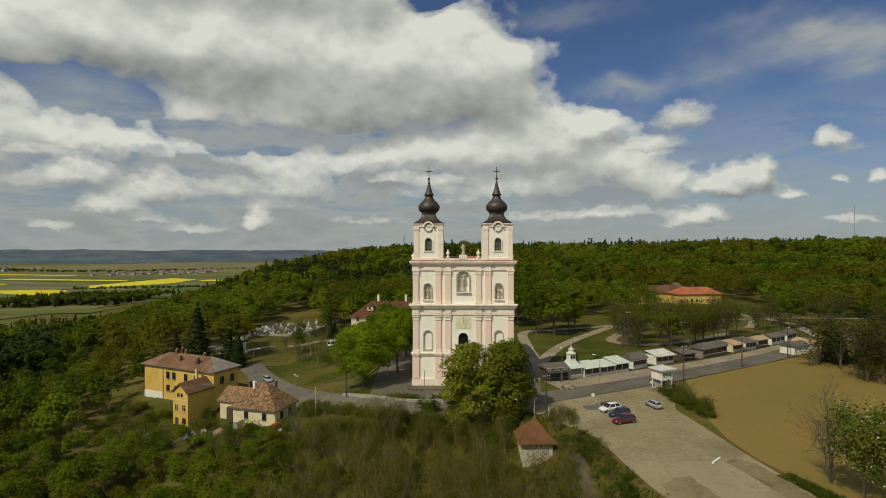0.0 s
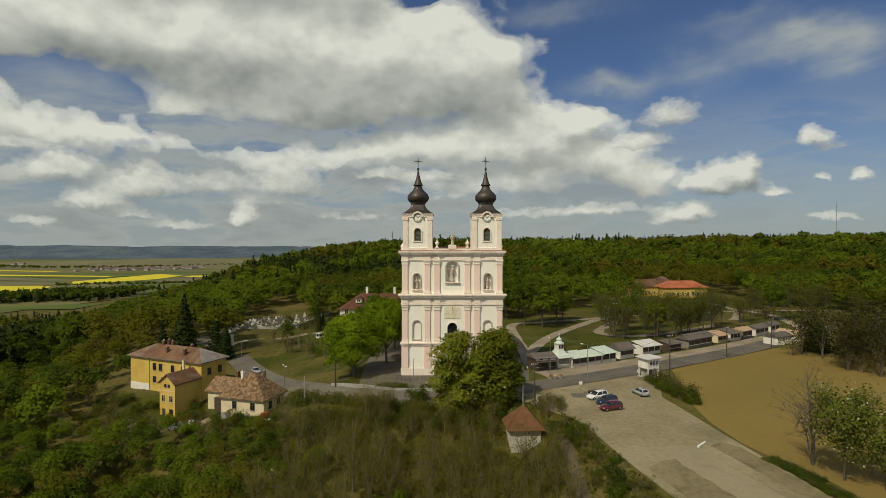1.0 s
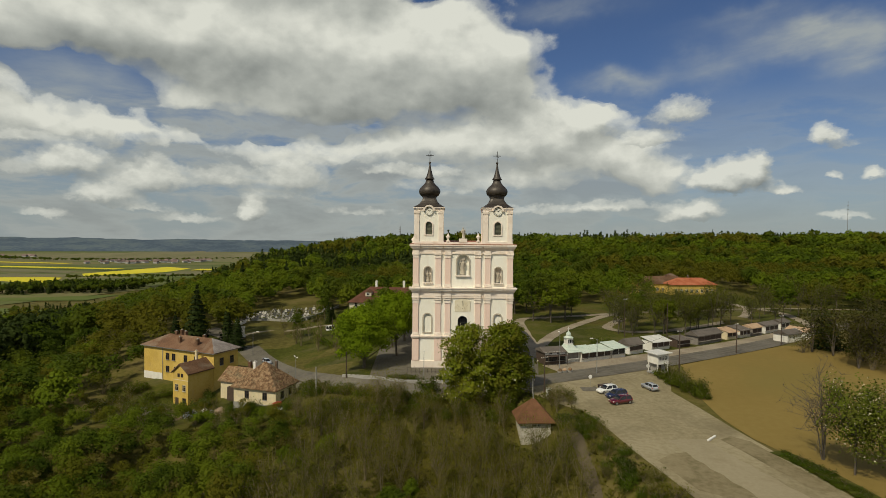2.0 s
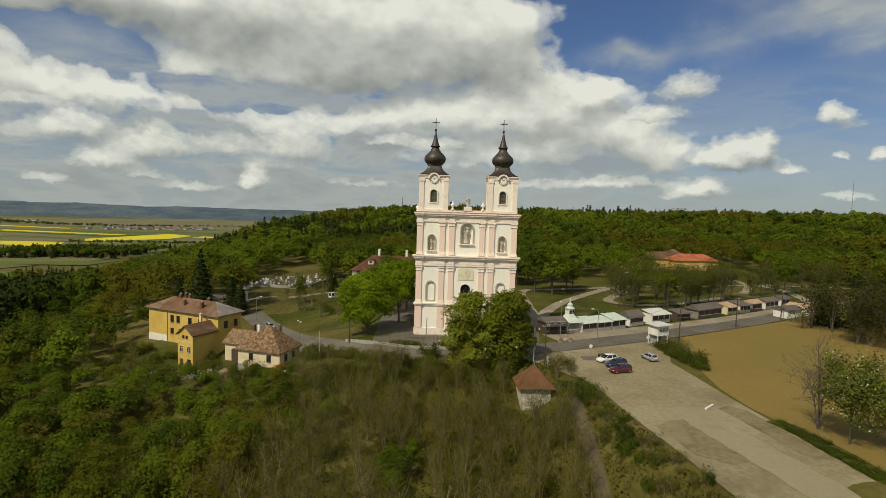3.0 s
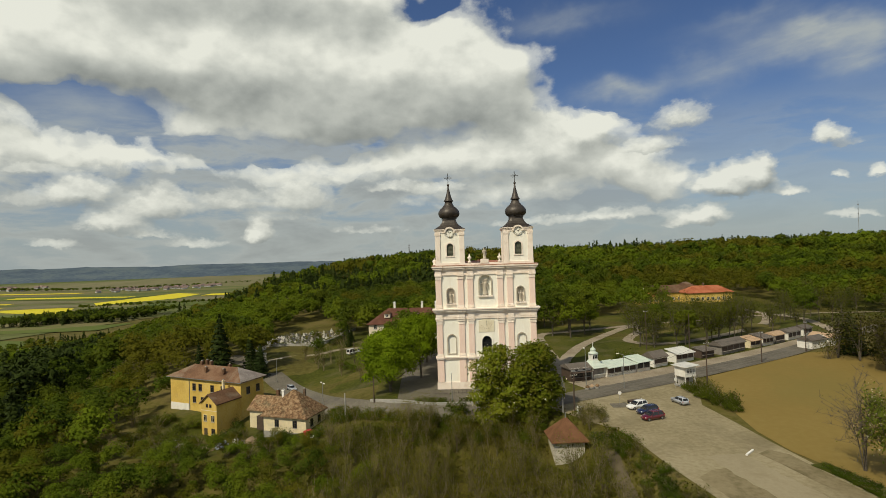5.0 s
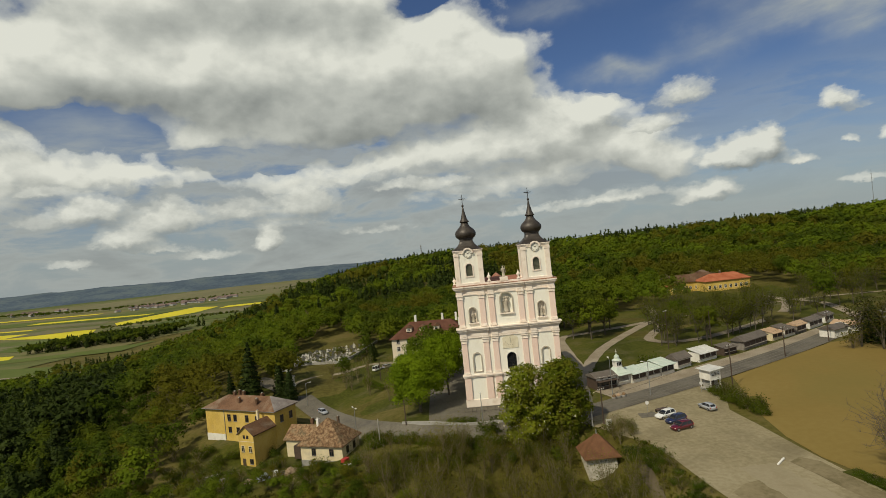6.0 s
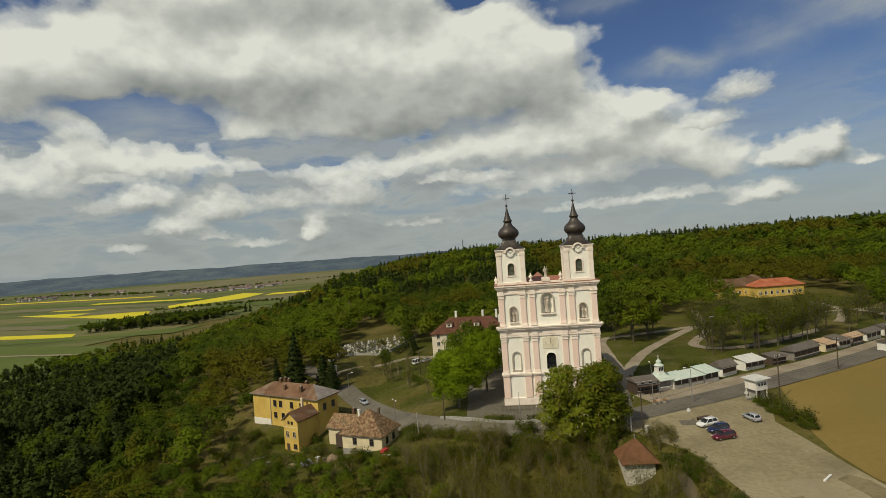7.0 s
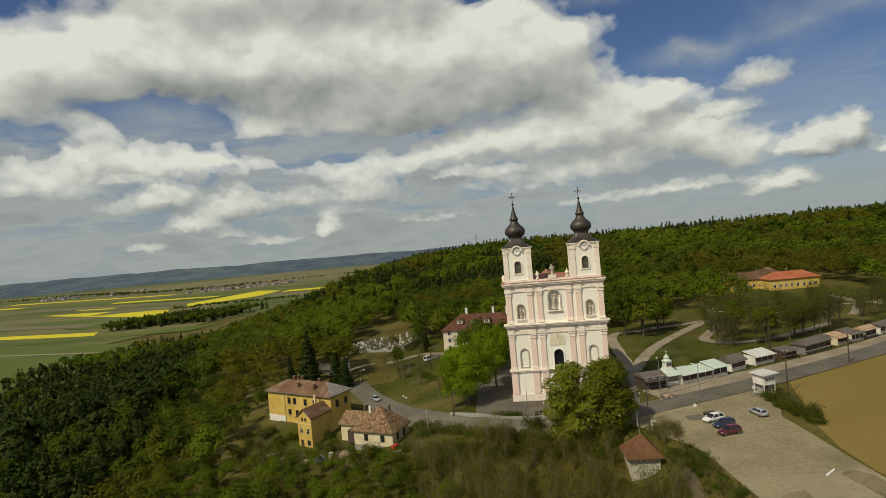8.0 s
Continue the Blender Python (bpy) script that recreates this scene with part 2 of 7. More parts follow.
def leaf_material(name, dark, light, warm, patch=0.09, trans=0.35):
    """Foliage: every leaf a little different, trees and groups of trees different in tint, some light coming through."""
    m = bpy.data.materials.new(name)
    m.use_nodes = True
    t = m.node_tree
    bsdf = t.nodes["Principled BSDF"]
    geo = t.nodes.new("ShaderNodeNewGeometry")
    oi = t.nodes.new("ShaderNodeObjectInfo")
    n1 = noise_node(t, geo.outputs["Position"], patch, 2.0, 0.5)
    s = math_node(t, "ADD", math_node(t, "MULTIPLY", geo.outputs["Random Per Island"], 0.22), math_node(t, "MULTIPLY_ADD", oi.outputs["Random"], 0.4, 0.18))
    n2 = noise_node(t, geo.outputs["Position"], 0.13, 1.0, 0.5)
    s = math_node(t, "ADD", s, math_node(t, "MULTIPLY_ADD", n2, 1.3, -0.65))
    s = math_node(t, "MINIMUM", math_node(t, "MAXIMUM", s, 0.0), 1.0)
    c = mix_col(t, s, dark, light)
    c = mix_col(t, ramp(t, n1, [(0.45, 0.0), (0.62, 1.0)]), c, mix_col(t, s, tuple(0.55 * k for k in warm), warm))
    link(t, c, bsdf.inputs["Base Color"])
    bsdf.inputs["Roughness"].default_value = 0.65
    bsdf.inputs["Specular IOR Level"].default_value = 0.06
    tr = t.nodes.new("ShaderNodeBsdfTranslucent")
    link(t, c, tr.inputs[0])
    mx = t.nodes.new("ShaderNodeMixShader")
    mx.inputs[0].default_value = trans
    link(t, bsdf.outputs[0], mx.inputs[1])
    link(t, tr.outputs[0], mx.inputs[2])
    link(t, mx.outputs[0], t.nodes["Material Output"].inputs[0])
    return m


M_ground = surface("woodland_floor", [(0.07, 0.058, 0.014), (0.095, 0.086, 0.02), (0.125, 0.10, 0.034)], 0.05, 0.95, bump=0.2, fine=14, contrast=0.72, spec=0.12)
M_grass = surface("meadow_grass", [(0.042, 0.048, 0.006), (0.061, 0.067, 0.009), (0.088, 0.080, 0.018)], 0.06, 0.95, bump=0.06, fine=16, contrast=0.72, stain=((0.12, 0.10, 0.055), 0.55, 0.09), spec=0.12)
M_asphalt = surface("worn_asphalt", [(0.105, 0.093, 0.072), (0.135, 0.121, 0.095), (0.16, 0.144, 0.115)], 0.12, 0.85, bump=0.01, fine=18, contrast=0.72, stretch=(1, 1, 1), stain=((0.085, 0.078, 0.068), 0.5, 0.25), spec=0.12)
M_gravel = surface("gravel_ground", [(0.18, 0.150, 0.085), (0.245, 0.207, 0.124), (0.295, 0.253, 0.16)], 0.05, 0.95, bump=0.03, fine=22, contrast=0.6, stain=((0.14, 0.115, 0.066), 0.55, 0.09), spec=0.12)
M_path = surface("gravel_path", [(0.22, 0.18, 0.125), (0.30, 0.255, 0.19)], 0.15, 0.95, bump=0.02, fine=16, contrast=0.72, spec=0.12)
M_soil = surface("tilled_soil", [(0.185, 0.132, 0.038), (0.20, 0.142, 0.042), (0.215, 0.157, 0.05)], 0.03, 0.95, bump=0.03, fine=24, contrast=0.5, stain=((0.165, 0.135, 0.04), 0.5, 0.02), spec=0.12)
M_plaster = surface("cream_plaster", [(0.80, 0.76, 0.66), (0.84, 0.81, 0.71), (0.86, 0.84, 0.76)], 0.25, 0.85, bump=0.01, fine=14, stain=((0.72, 0.64, 0.52), 0.35, 0.5), stretch=(1, 1, 0.35))
M_pink = surface("pink_plaster", [(0.76, 0.55, 0.46), (0.80, 0.61, 0.52), (0.82, 0.65, 0.57)], 0.3, 0.85, bump=0.01, fine=14, stain=((0.70, 0.53, 0.44), 0.35, 0.6), stretch=(1, 1, 0.35))
M_cornice = surface("stone_mouldings", [(0.78, 0.67, 0.57), (0.83, 0.74, 0.65)], 0.4, 0.85, bump=0.01, fine=10, stain=((0.58, 0.45, 0.34), 0.5, 0.5))
M_statue = surface("weathered_sandstone", [(0.36, 0.31, 0.24), (0.52, 0.46, 0.37)], 1.2, 0.9, bump=0.03, fine=8)
M_copper = surface("dark_sheet_copper", [(0.028, 0.022, 0.018), (0.05, 0.04, 0.032), (0.075, 0.062, 0.05)], 0.5, 0.5, metal=0.25, bump=0.01, fine=9)
M_rust = surface("rusty_sheet_roof", [(0.22, 0.10, 0.055), (0.33, 0.17, 0.10)], 0.6, 0.7, bump=0.01, fine=8, stain=((0.40, 0.30, 0.22), 0.6, 0.7))
M_redtile = surface("red_clay_tiles", [(0.26, 0.075, 0.035), (0.34, 0.11, 0.055), (0.40, 0.15, 0.08)], 0.3, 0.85, bump=0.03, fine=14, random_tint=0.25, spec=0.12)
M_darktile = surface("brown_clay_tiles", [(0.10, 0.055, 0.033), (0.135, 0.074, 0.043), (0.165, 0.098, 0.06)], 0.25, 0.85, bump=0.03, fine=16, contrast=0.72, random_tint=0.35, stain=((0.21, 0.17, 0.125), 0.6, 0.22), spec=0.12)
M_oldtile = surface("old_mottled_tiles", [(0.10, 0.055, 0.030), (0.19, 0.115, 0.062), (0.29, 0.195, 0.115)], 1.5, 0.9, bump=0.05, fine=5.0, contrast=0.74, random_tint=0.5, stain=((0.11, 0.10, 0.06), 0.6, 0.6), spec=0.12)
M_yellow = surface("ochre_plaster", [(0.50, 0.335, 0.07), (0.57, 0.39, 0.09), (0.60, 0.43, 0.125)], 0.3, 0.9, bump=0.01, fine=14, contrast=0.72, stain=((0.48, 0.33, 0.13), 0.45, 0.4), stretch=(1, 1, 0.5))
M_white = surface("white_plaster", [(0.66, 0.63, 0.56), (0.78, 0.76, 0.70)], 0.4, 0.85, bump=0.01, fine=12, stain=((0.52, 0.48, 0.40), 0.5, 0.6), stretch=(1, 1, 0.4))
M_creamw = surface("pale_yellow_plaster", [(0.60, 0.50, 0.30), (0.70, 0.60, 0.40)], 0.4, 0.9, bump=0.01, fine=12, stain=((0.48, 0.42, 0.32), 0.6, 0.6))
M_beige = surface("beige_plaster", [(0.60, 0.52, 0.39), (0.68, 0.60, 0.47)], 0.4, 0.9, bump=0.01, fine=12)
M_darkwood = surface("dark_stained_boards", [(0.045, 0.03, 0.02), (0.085, 0.055, 0.038)], 1.5, 0.75, bump=0.01, fine=9)
M_greywood = surface("grey_weathered_boards", [(0.16, 0.14, 0.12), (0.25, 0.225, 0.195)], 1.2, 0.85, bump=0.01, fine=9)
M_felt = surface("grey_roofing_felt", [(0.085, 0.071, 0.058), (0.13, 0.11, 0.092)], 0.6, 0.9, bump=0.01, fine=10, random_tint=0.3)
M_verdigris = surface("pale_green_sheet", [(0.42, 0.50, 0.43), (0.54, 0.60, 0.52)], 0.6, 0.65, bump=0.005, fine=10, stain=((0.62, 0.62, 0.54), 0.6, 0.5))
M_whitesheet = surface("white_sheet_roof", [(0.47, 0.465, 0.43), (0.62, 0.61, 0.56)], 0.6, 0.6, bump=0.005, fine=10, stain=((0.48, 0.47, 0.42), 0.5, 0.8))
M_tan = surface("tan_fibre_sheet", [(0.36, 0.24, 0.14), (0.45, 0.31, 0.20)], 0.6, 0.8, bump=0.01, fine=10)
M_concrete = surface("rough_concrete", [(0.26, 0.25, 0.225), (0.36, 0.345, 0.31)], 0.5, 0.9, bump=0.02, fine=10, stain=((0.18, 0.17, 0.14), 0.5, 0.7))
M_rubble = surface("lime_washed_rubble", [(0.30, 0.27, 0.22), (0.50, 0.46, 0.38), (0.62, 0.58, 0.50)], 1.4, 0.95, bump=0.06, fine=5, spec=0.12)
M_glass = surface("dark_window_glass", [(0.012, 0.014, 0.016), (0.02, 0.022, 0.024)], 0.5, 0.12, spec=0.6)
M_louvre = surface("green_grey_louvre", [(0.10, 0.11, 0.075), (0.15, 0.15, 0.105)], 1.0, 0.8, fine=8)
M_frame = surface("white_window_paint", [(0.66, 0.64, 0.58), (0.75, 0.73, 0.68)], 1.0, 0.6)
M_metal = surface("galvanised_steel", [(0.26, 0.26, 0.255), (0.36, 0.36, 0.35)], 1.0, 0.5, metal=0.6, fine=10)
M_black = surface("black_iron", [(0.02, 0.019, 0.018), (0.035, 0.033, 0.03)], 1.0, 0.6, metal=0.3)
M_bark = surface("grey_brown_bark", [(0.075, 0.06, 0.042), (0.14, 0.115, 0.085)], 1.6, 0.95, bump=0.03, fine=6)
M_twig = surface("pale_twig_bark", [(0.15, 0.118, 0.062), (0.27, 0.215, 0.125)], 1.0, 0.95, bump=0.01, fine=6, random_tint=0.5)
M_rape = surface("flowering_rapeseed", [(0.50, 0.43, 0.03), (0.60, 0.52, 0.045)], 0.01, 0.95, fine=10, spec=0.12)
M_crop = surface("young_green_crop", [(0.078, 0.105, 0.024), (0.108, 0.132, 0.034)], 0.006, 0.95, fine=12, spec=0.12)
M_fallow = surface("pale_tilled_field", [(0.125, 0.122, 0.06), (0.17, 0.155, 0.085)], 0.006, 0.95, fine=12, spec=0.12)
M_valley = surface("valley_meadows", [(0.078, 0.098, 0.030), (0.115, 0.125, 0.042), (0.155, 0.140, 0.062)], 0.004, 0.95, fine=5, stretch=(0.22, 1, 1), contrast=0.8, spec=0.12)
# Distance haze is put into the ridge's blue base colour.
M_faredge = surface("haze_blue_wooded_ridge", [(0.055, 0.078, 0.105), (0.072, 0.100, 0.128), (0.098, 0.126, 0.136)], 0.005, 1.0, fine=7, contrast=0.75, spec=0.12)
L_fresh = leaf_material("fresh_beech_leaves", (0.060, 0.092, 0.007), (0.152, 0.205, 0.014), (0.15, 0.18, 0.014), 0.03, 0.45)
L_mid = leaf_material("mid_green_leaves", (0.037, 0.060, 0.006), (0.102, 0.146, 0.012), (0.11, 0.138, 0.013), 0.03, 0.45)
L_chestnut = leaf_material("horse_chestnut_leaves", (0.110, 0.140, 0.011), (0.245, 0.282, 0.025), (0.25, 0.25, 0.028), 0.5, 0.5)
L_bright = leaf_material("bright_lime_leaves", (0.098, 0.155, 0.006), (0.255, 0.345, 0.016), (0.21, 0.29, 0.016), 0.4, 0.45)
L_airy = leaf_material("young_airy_leaves", (0.075, 0.10, 0.012), (0.165, 0.20, 0.026), (0.16, 0.18, 0.03), 0.4, 0.45)
L_bud = leaf_material("budding_brown_leaves", (0.082, 0.082, 0.009), (0.165, 0.152, 0.016), (0.130, 0.142, 0.013), 0.05, 0.5)
L_thicket = leaf_material("dark_thicket_buds", (0.04, 0.038, 0.008), (0.08, 0.072, 0.014), (0.055, 0.06, 0.01), 0.1, 0.4)
L_park = leaf_material("thin_olive_park_leaves", (0.062, 0.070, 0.008), (0.135, 0.145, 0.016), (0.11, 0.125, 0.012), 0.1, 0.45)
L_under = leaf_material("olive_undergrowth", (0.085, 0.078, 0.012), (0.15, 0.135, 0.022), (0.10, 0.115, 0.014), 0.1, 0.4)
L_conifer = leaf_material("dark_spruce_needles", (0.016, 0.028, 0.006), (0.042, 0.06, 0.012), (0.03, 0.046, 0.009), 0.05, 0.15)
L_farconifer = leaf_material("far_spruce_needles", (0.020, 0.033, 0.006), (0.048, 0.066, 0.012), (0.036, 0.054, 0.010), 0.05, 0.15)
L_blossom = leaf_material("white_chestnut_candles", (0.58, 0.53, 0.36), (0.75, 0.69, 0.50), (0.66, 0.60, 0.42), 0.3)


# ---------------------------------------------------------------- mesh helpers
def part(name, bm, material, parent=None, label="", smooth=False):
    me = bpy.data.meshes.new(name)
    bmesh.ops.recalc_face_normals(bm, faces=bm.faces[:])
    bm.to_mesh(me)
    bm.free()
    me.materials.append(material)
    if smooth:
        me.shade_smooth()
    ob = new(name, me)
    if parent is not None:
        ob.parent = parent
    if label:
        ob["label"] = label
    return ob


def from_arrays(name, verts, faces, material, parent=None, normals=None):
    me = bpy.data.meshes.new(name)
    verts, faces = np.asarray(verts, np.float32), np.asarray(faces, np.int32)
    k = faces.shape[1]
    me.vertices.add(len(verts))
    me.vertices.foreach_set("co", verts.ravel())
    me.loops.add(faces.size)
    me.loops.foreach_set("vertex_index", faces.ravel())
    me.polygons.add(len(faces))
    me.polygons.foreach_set("loop_start", np.arange(0, faces.size, k, dtype=np.int32))
    me.polygons.foreach_set("loop_total", np.full(len(faces), k, np.int32))
    me.update(calc_edges=True)
    me.validate()
    if normals is not None:
        me.shade_smooth()
        me.normals_split_custom_set_from_vertices(np.asarray(normals, np.float32).tolist())
    me.materials.append(material)
    ob = new(name, me)
    if parent is not None:
        ob.parent = parent
    return ob


def shared(name, mesh, parent=None, m=None):
    ob = new(name, mesh)
    if parent is not None:
        ob.parent = parent
    if m is not None:
        ob.matrix_basis = m
    return ob


def thing(name, label, category, m=None, group="", kind=""):
    ob = new(name)
    ob.empty_display_size = 0.2
    if m is not None:
        ob.matrix_basis = m
    return tagged(ob, label, category, group, kind)


def box(bm, x0, x1, y0, y1, z0, z1, bevel=0.0):
    vs = [bm.verts.new((x, y, z)) for z in (z0, z1) for x, y in ((x0, y0), (x1, y0), (x1, y1), (x0, y1))]
    fs = [bm.faces.new([vs[i] for i in f]) for f in ((3, 2, 1, 0), (4, 5, 6, 7), (0, 1, 5, 4), (1, 2, 6, 5), (2, 3, 7, 6), (3, 0, 4, 7))]
    if bevel:
        es = list({e for f in fs for e in f.edges})
        bmesh.ops.bevel(bm, geom=es, offset=bevel, segments=1, affect="EDGES", profile=0.5)
    return vs


def boxed(x0, x1, y0, y1, z0, z1, bevel=0.0):
    bm = bmesh.new()
    box(bm, x0, x1, y0, y1, z0, z1, bevel)
    return bm


def prism(bm, outline, axis, a, b):
    """An outline of (u, v) pulled from a to b along axis: x takes (y, z), y takes (x, z), z takes (x, y)."""
    put = {"x": lambda u, v, w: (w, u, v), "y": lambda u, v, w: (u, w, v), "z": lambda u, v, w: (u, v, w)}[axis]
    lo = [bm.verts.new(put(u, v, a)) for u, v in outline]
    hi = [bm.verts.new(put(u, v, b)) for u, v in outline]
    bm.faces.new(lo), bm.faces.new(hi[::-1])
    for i in range(len(lo)):
        j = (i + 1) % len(lo)
        bm.faces.new((lo[i], hi[i], hi[j], lo[j]))


def lathe(bm, profile, n=24, cx=0.0, cy=0.0, turn=0.0, square=0.0):
    """Turns a profile of (r, z); square > 0 draws the section towards a square with rounded corners."""
    rings = []
    for r, z in profile:
        ring = []
        for i in range(n):
            a = turn + 2 * math.pi * i / n
            k = 1.0
            if square:
                p = 2 + 6 * square
                k = (abs(math.cos(a)) ** p + abs(math.sin(a)) ** p) ** (-1 / p)
            ring.append(bm.verts.new((cx + r * k * math.cos(a), cy + r * k * math.sin(a), z)))
        rings.append(ring)
    for lo, hi in zip(rings, rings[1:]):
        for i in range(n):
            j = (i + 1) % n
            bm.faces.new((lo[i], lo[j], hi[j], hi[i]))
    bm.faces.new(rings[0][::-1]), bm.faces.new(rings[-1])


def tube(bm, a, b, r0, r1, n=6):
    a, b = Vector(a), Vector(b)
    q = (b - a).to_track_quat("Z", "Y").to_matrix()
    lo = [bm.verts.new(a + q @ Vector((r0 * math.cos(6.2832 * i / n), r0 * math.sin(6.2832 * i / n), 0))) for i in range(n)]
    hi = [bm.verts.new(b + q @ Vector((r1 * math.cos(6.2832 * i / n), r1 * math.sin(6.2832 * i / n), 0))) for i in range(n)]
    for i in range(n):
        j = (i + 1) % n
        bm.faces.new((lo[i], lo[j], hi[j], hi[i]))
    bm.faces.new(lo[::-1]), bm.faces.new(hi)


def arch_outline(cx, z0, z1, half, n=10):
    """A round-headed opening: (x, z) outline."""
    zc = z1 - half
    pts = [(cx - half, z0), (cx + half, z0)]
    pts += [(cx + half * math.cos(math.pi * i / n), zc + half * math.sin(math.pi * i / n)) for i in range(n + 1)]
    return pts


def arch_ring(bm, cx, z0, z1, half, w, y0, y1, n=10, sill=True):
    """A frame of width w round a round-headed opening."""
    inner, outer = arch_outline(cx, z0, z1, half, n), arch_outline(cx, z0 - (w if sill else 0), z1 + w, half + w, n)
    vs = [[bm.verts.new((x, y, z)) for x, z in o] for y in (y0, y1) for o in (inner, outer)]
    k = len(inner)
    for i in range(k):
        j = (i + 1) % k
        if not sill and i == 0:
            continue
        for p, q in ((0, 1), (3, 2), (2, 0), (1, 3)):
            bm.faces.new((vs[p][i], vs[p][j], vs[q][j], vs[q][i]))


# ---------------------------------------------------------------- ground
def step01(a, b, v):
    k = min(1.0, max(0.0, (v - a) / (b - a)))
    return k * k * (3 - 2 * k)


def edge_x(y):
    """Where the car park's bank begins."""
    return 22.5 + max(0.0, -(y + 33)) * 0.13 - max(0.0, y + 33) * 0.5


def wall_y(x):
    """The line of the churchyard wall above the road."""
    return -13.5 if x > -14 else -13.5 + (-14 - x) * 0.60


def ground_z(x, y):
    z = 0.0
    # wooded ridge behind
    z += 19 * step01(120, 640, y) * step01(-520, 60, x + 0.15 * (y - 300))
    z += 6 * step01(100, 600, x) * step01(60, 400, y)
    # falls away to the valley on the left
    d = -16 - 0.12 * max(y - 150, 0) - x
    if d > 0:
        z -= 6.5 * step01(0, 45, d) * (1 - 0.45 * step01(10, 60, y)) + 24 * step01(50, 260, d) + 62 * step01(110, 500, d)
    # bank below the road, woods towards the viewer
    s = -(y + 19 + 0.10 * max(0, -x - 10))
    z -= (5.5 * step01(0, 18, s) + 9 * step01(10, 90, s)) * step01(0, 11, edge_x(y) - x)
    z -= 1.3 * math.exp(-((x - 14.5) ** 2 / 14 + (y + 36.5) ** 2 / 8))
    # hollow before the yellow house
    z -= 3.4 * math.exp(-((x + 72) / 13) ** 2 - ((y - 1) / 10) ** 2)
    # the road lies lower than the churchyard wall
    z -= 1.3 * step01(-0.5, 2.6, wall_y(x) - y) * step01(-16, -4, -x)
    # plateau ends far behind
    z -= 110 * step01(1000, 2400, y)
    z -= 60 * step01(900, 2500, x)
    z -= 85 * step01(-180, -900, y)
    return max(z, -92.0)


def axis_steps(dense0, dense1, fine, lo, hi):
    a = list(np.arange(dense0, dense1 + 0.01, fine))
    s, v = fine, dense1
    while v < hi:
        s = min(s * 1.22, 260)
        v += s
        a.append(v)
    s, v = fine, dense0
    while v > lo:
        s = min(s * 1.22, 260)
        v -= s
        a.insert(0, v)
    return a


xs, ys = axis_steps(-110, 140, 1.6, -4600, 3600), axis_steps(-90, 130, 1.6, -1500, 4700)
gv = [(x, y, ground_z(x, y) + (0.0 if -30 < x < 130 and -70 < y < 70 else 0.5 * noise.noise((x * 0.05, y * 0.05, 0)))) for y in ys for x in xs]
nx = len(xs)
gf = [(j * nx + i, j * nx + i + 1, (j + 1) * nx + i + 1, (j + 1) * nx + i) for j in range(len(ys) - 1) for i in range(nx - 1)]
ground = from_arrays("ground", gv, gf, M_ground)
ground.data.shade_smooth()
tagged(ground, "wooded hillside ground with brown leaf litter and grass", "ground", kind="structure")


def drape(name, outline, material, lift, label, category, cell=3.0, kind="structure", height=None):
    """A flat area laid on the ground, cut into cells so that it follows the slope."""
    bm = bmesh.new()
    bm.faces.new([bm.verts.new((x, y, 0)) for x, y in outline])
    for ax in (0, 1):
        v0, v1 = min(p[ax] for p in outline), max(p[ax] for p in outline)
        for k in range(1, int((v1 - v0) / cell) + 1):
            no = Vector((1, 0, 0)) if ax == 0 else Vector((0, 1, 0))
            bmesh.ops.bisect_plane(bm, geom=bm.verts[:] + bm.edges[:] + bm.faces[:], plane_co=no * (v0 + k * cell), plane_no=no)
    for v in bm.verts:
        v.co.z = (height(v.co.x, v.co.y) if height else ground_z(v.co.x, v.co.y)) + lift
    ob = part(name, bm, material)
    for p in ob.data.polygons:
        if p.normal.z < 0:
            p.flip()
    return tagged(ob, label, category, kind=kind)


def smooth_line(pts, per=8):
    """Catmull-Rom through the given points."""
    p = [pts[0]] + list(pts) + [pts[-1]]
    out = []
    for i in range(1, len(p) - 2):
        for k in range(per):
            t = k / per
            a, b, c, d = (np.array(q, float) for q in p[i - 1:i + 3])
            out.append(0.5 * ((2 * b) + (c - a) * t + (2 * a - 5 * b + 4 * c - d) * t * t + (3 * b - a - 3 * c + d) * t ** 3))
    out.append(np.array(pts[-1], float))
    return out


def ribbon(name, pts, width, material, lift, label, category, across=4, rim=0.0, per=8):
    line = smooth_line(pts, per)
    vs, fs = [], []
    for i, p in enumerate(line):
        d = line[min(i + 1, len(line) - 1)] - line[max(i - 1, 0)]
        n = np.array((-d[1], d[0])) / max(1e-6, np.hypot(d[0], d[1]))
        w = width * (1 + 0.06 * math.sin(i * 1.7) * (rim == 0))
        for k in range(across + 1):
            q = p[:2] + n * w * (k / across - 0.5)
            vs.append((q[0], q[1], ground_z(q[0], q[1]) + lift))
    for i in range(len(line) - 1):
        for k in range(across):
            a = i * (across + 1) + k
            fs.append((a, a + across + 1, a + across + 2, a + 1)[::-1])
    ob = from_arrays(name, vs, fs, material)
    return tagged(ob, label, category, kind="structure")


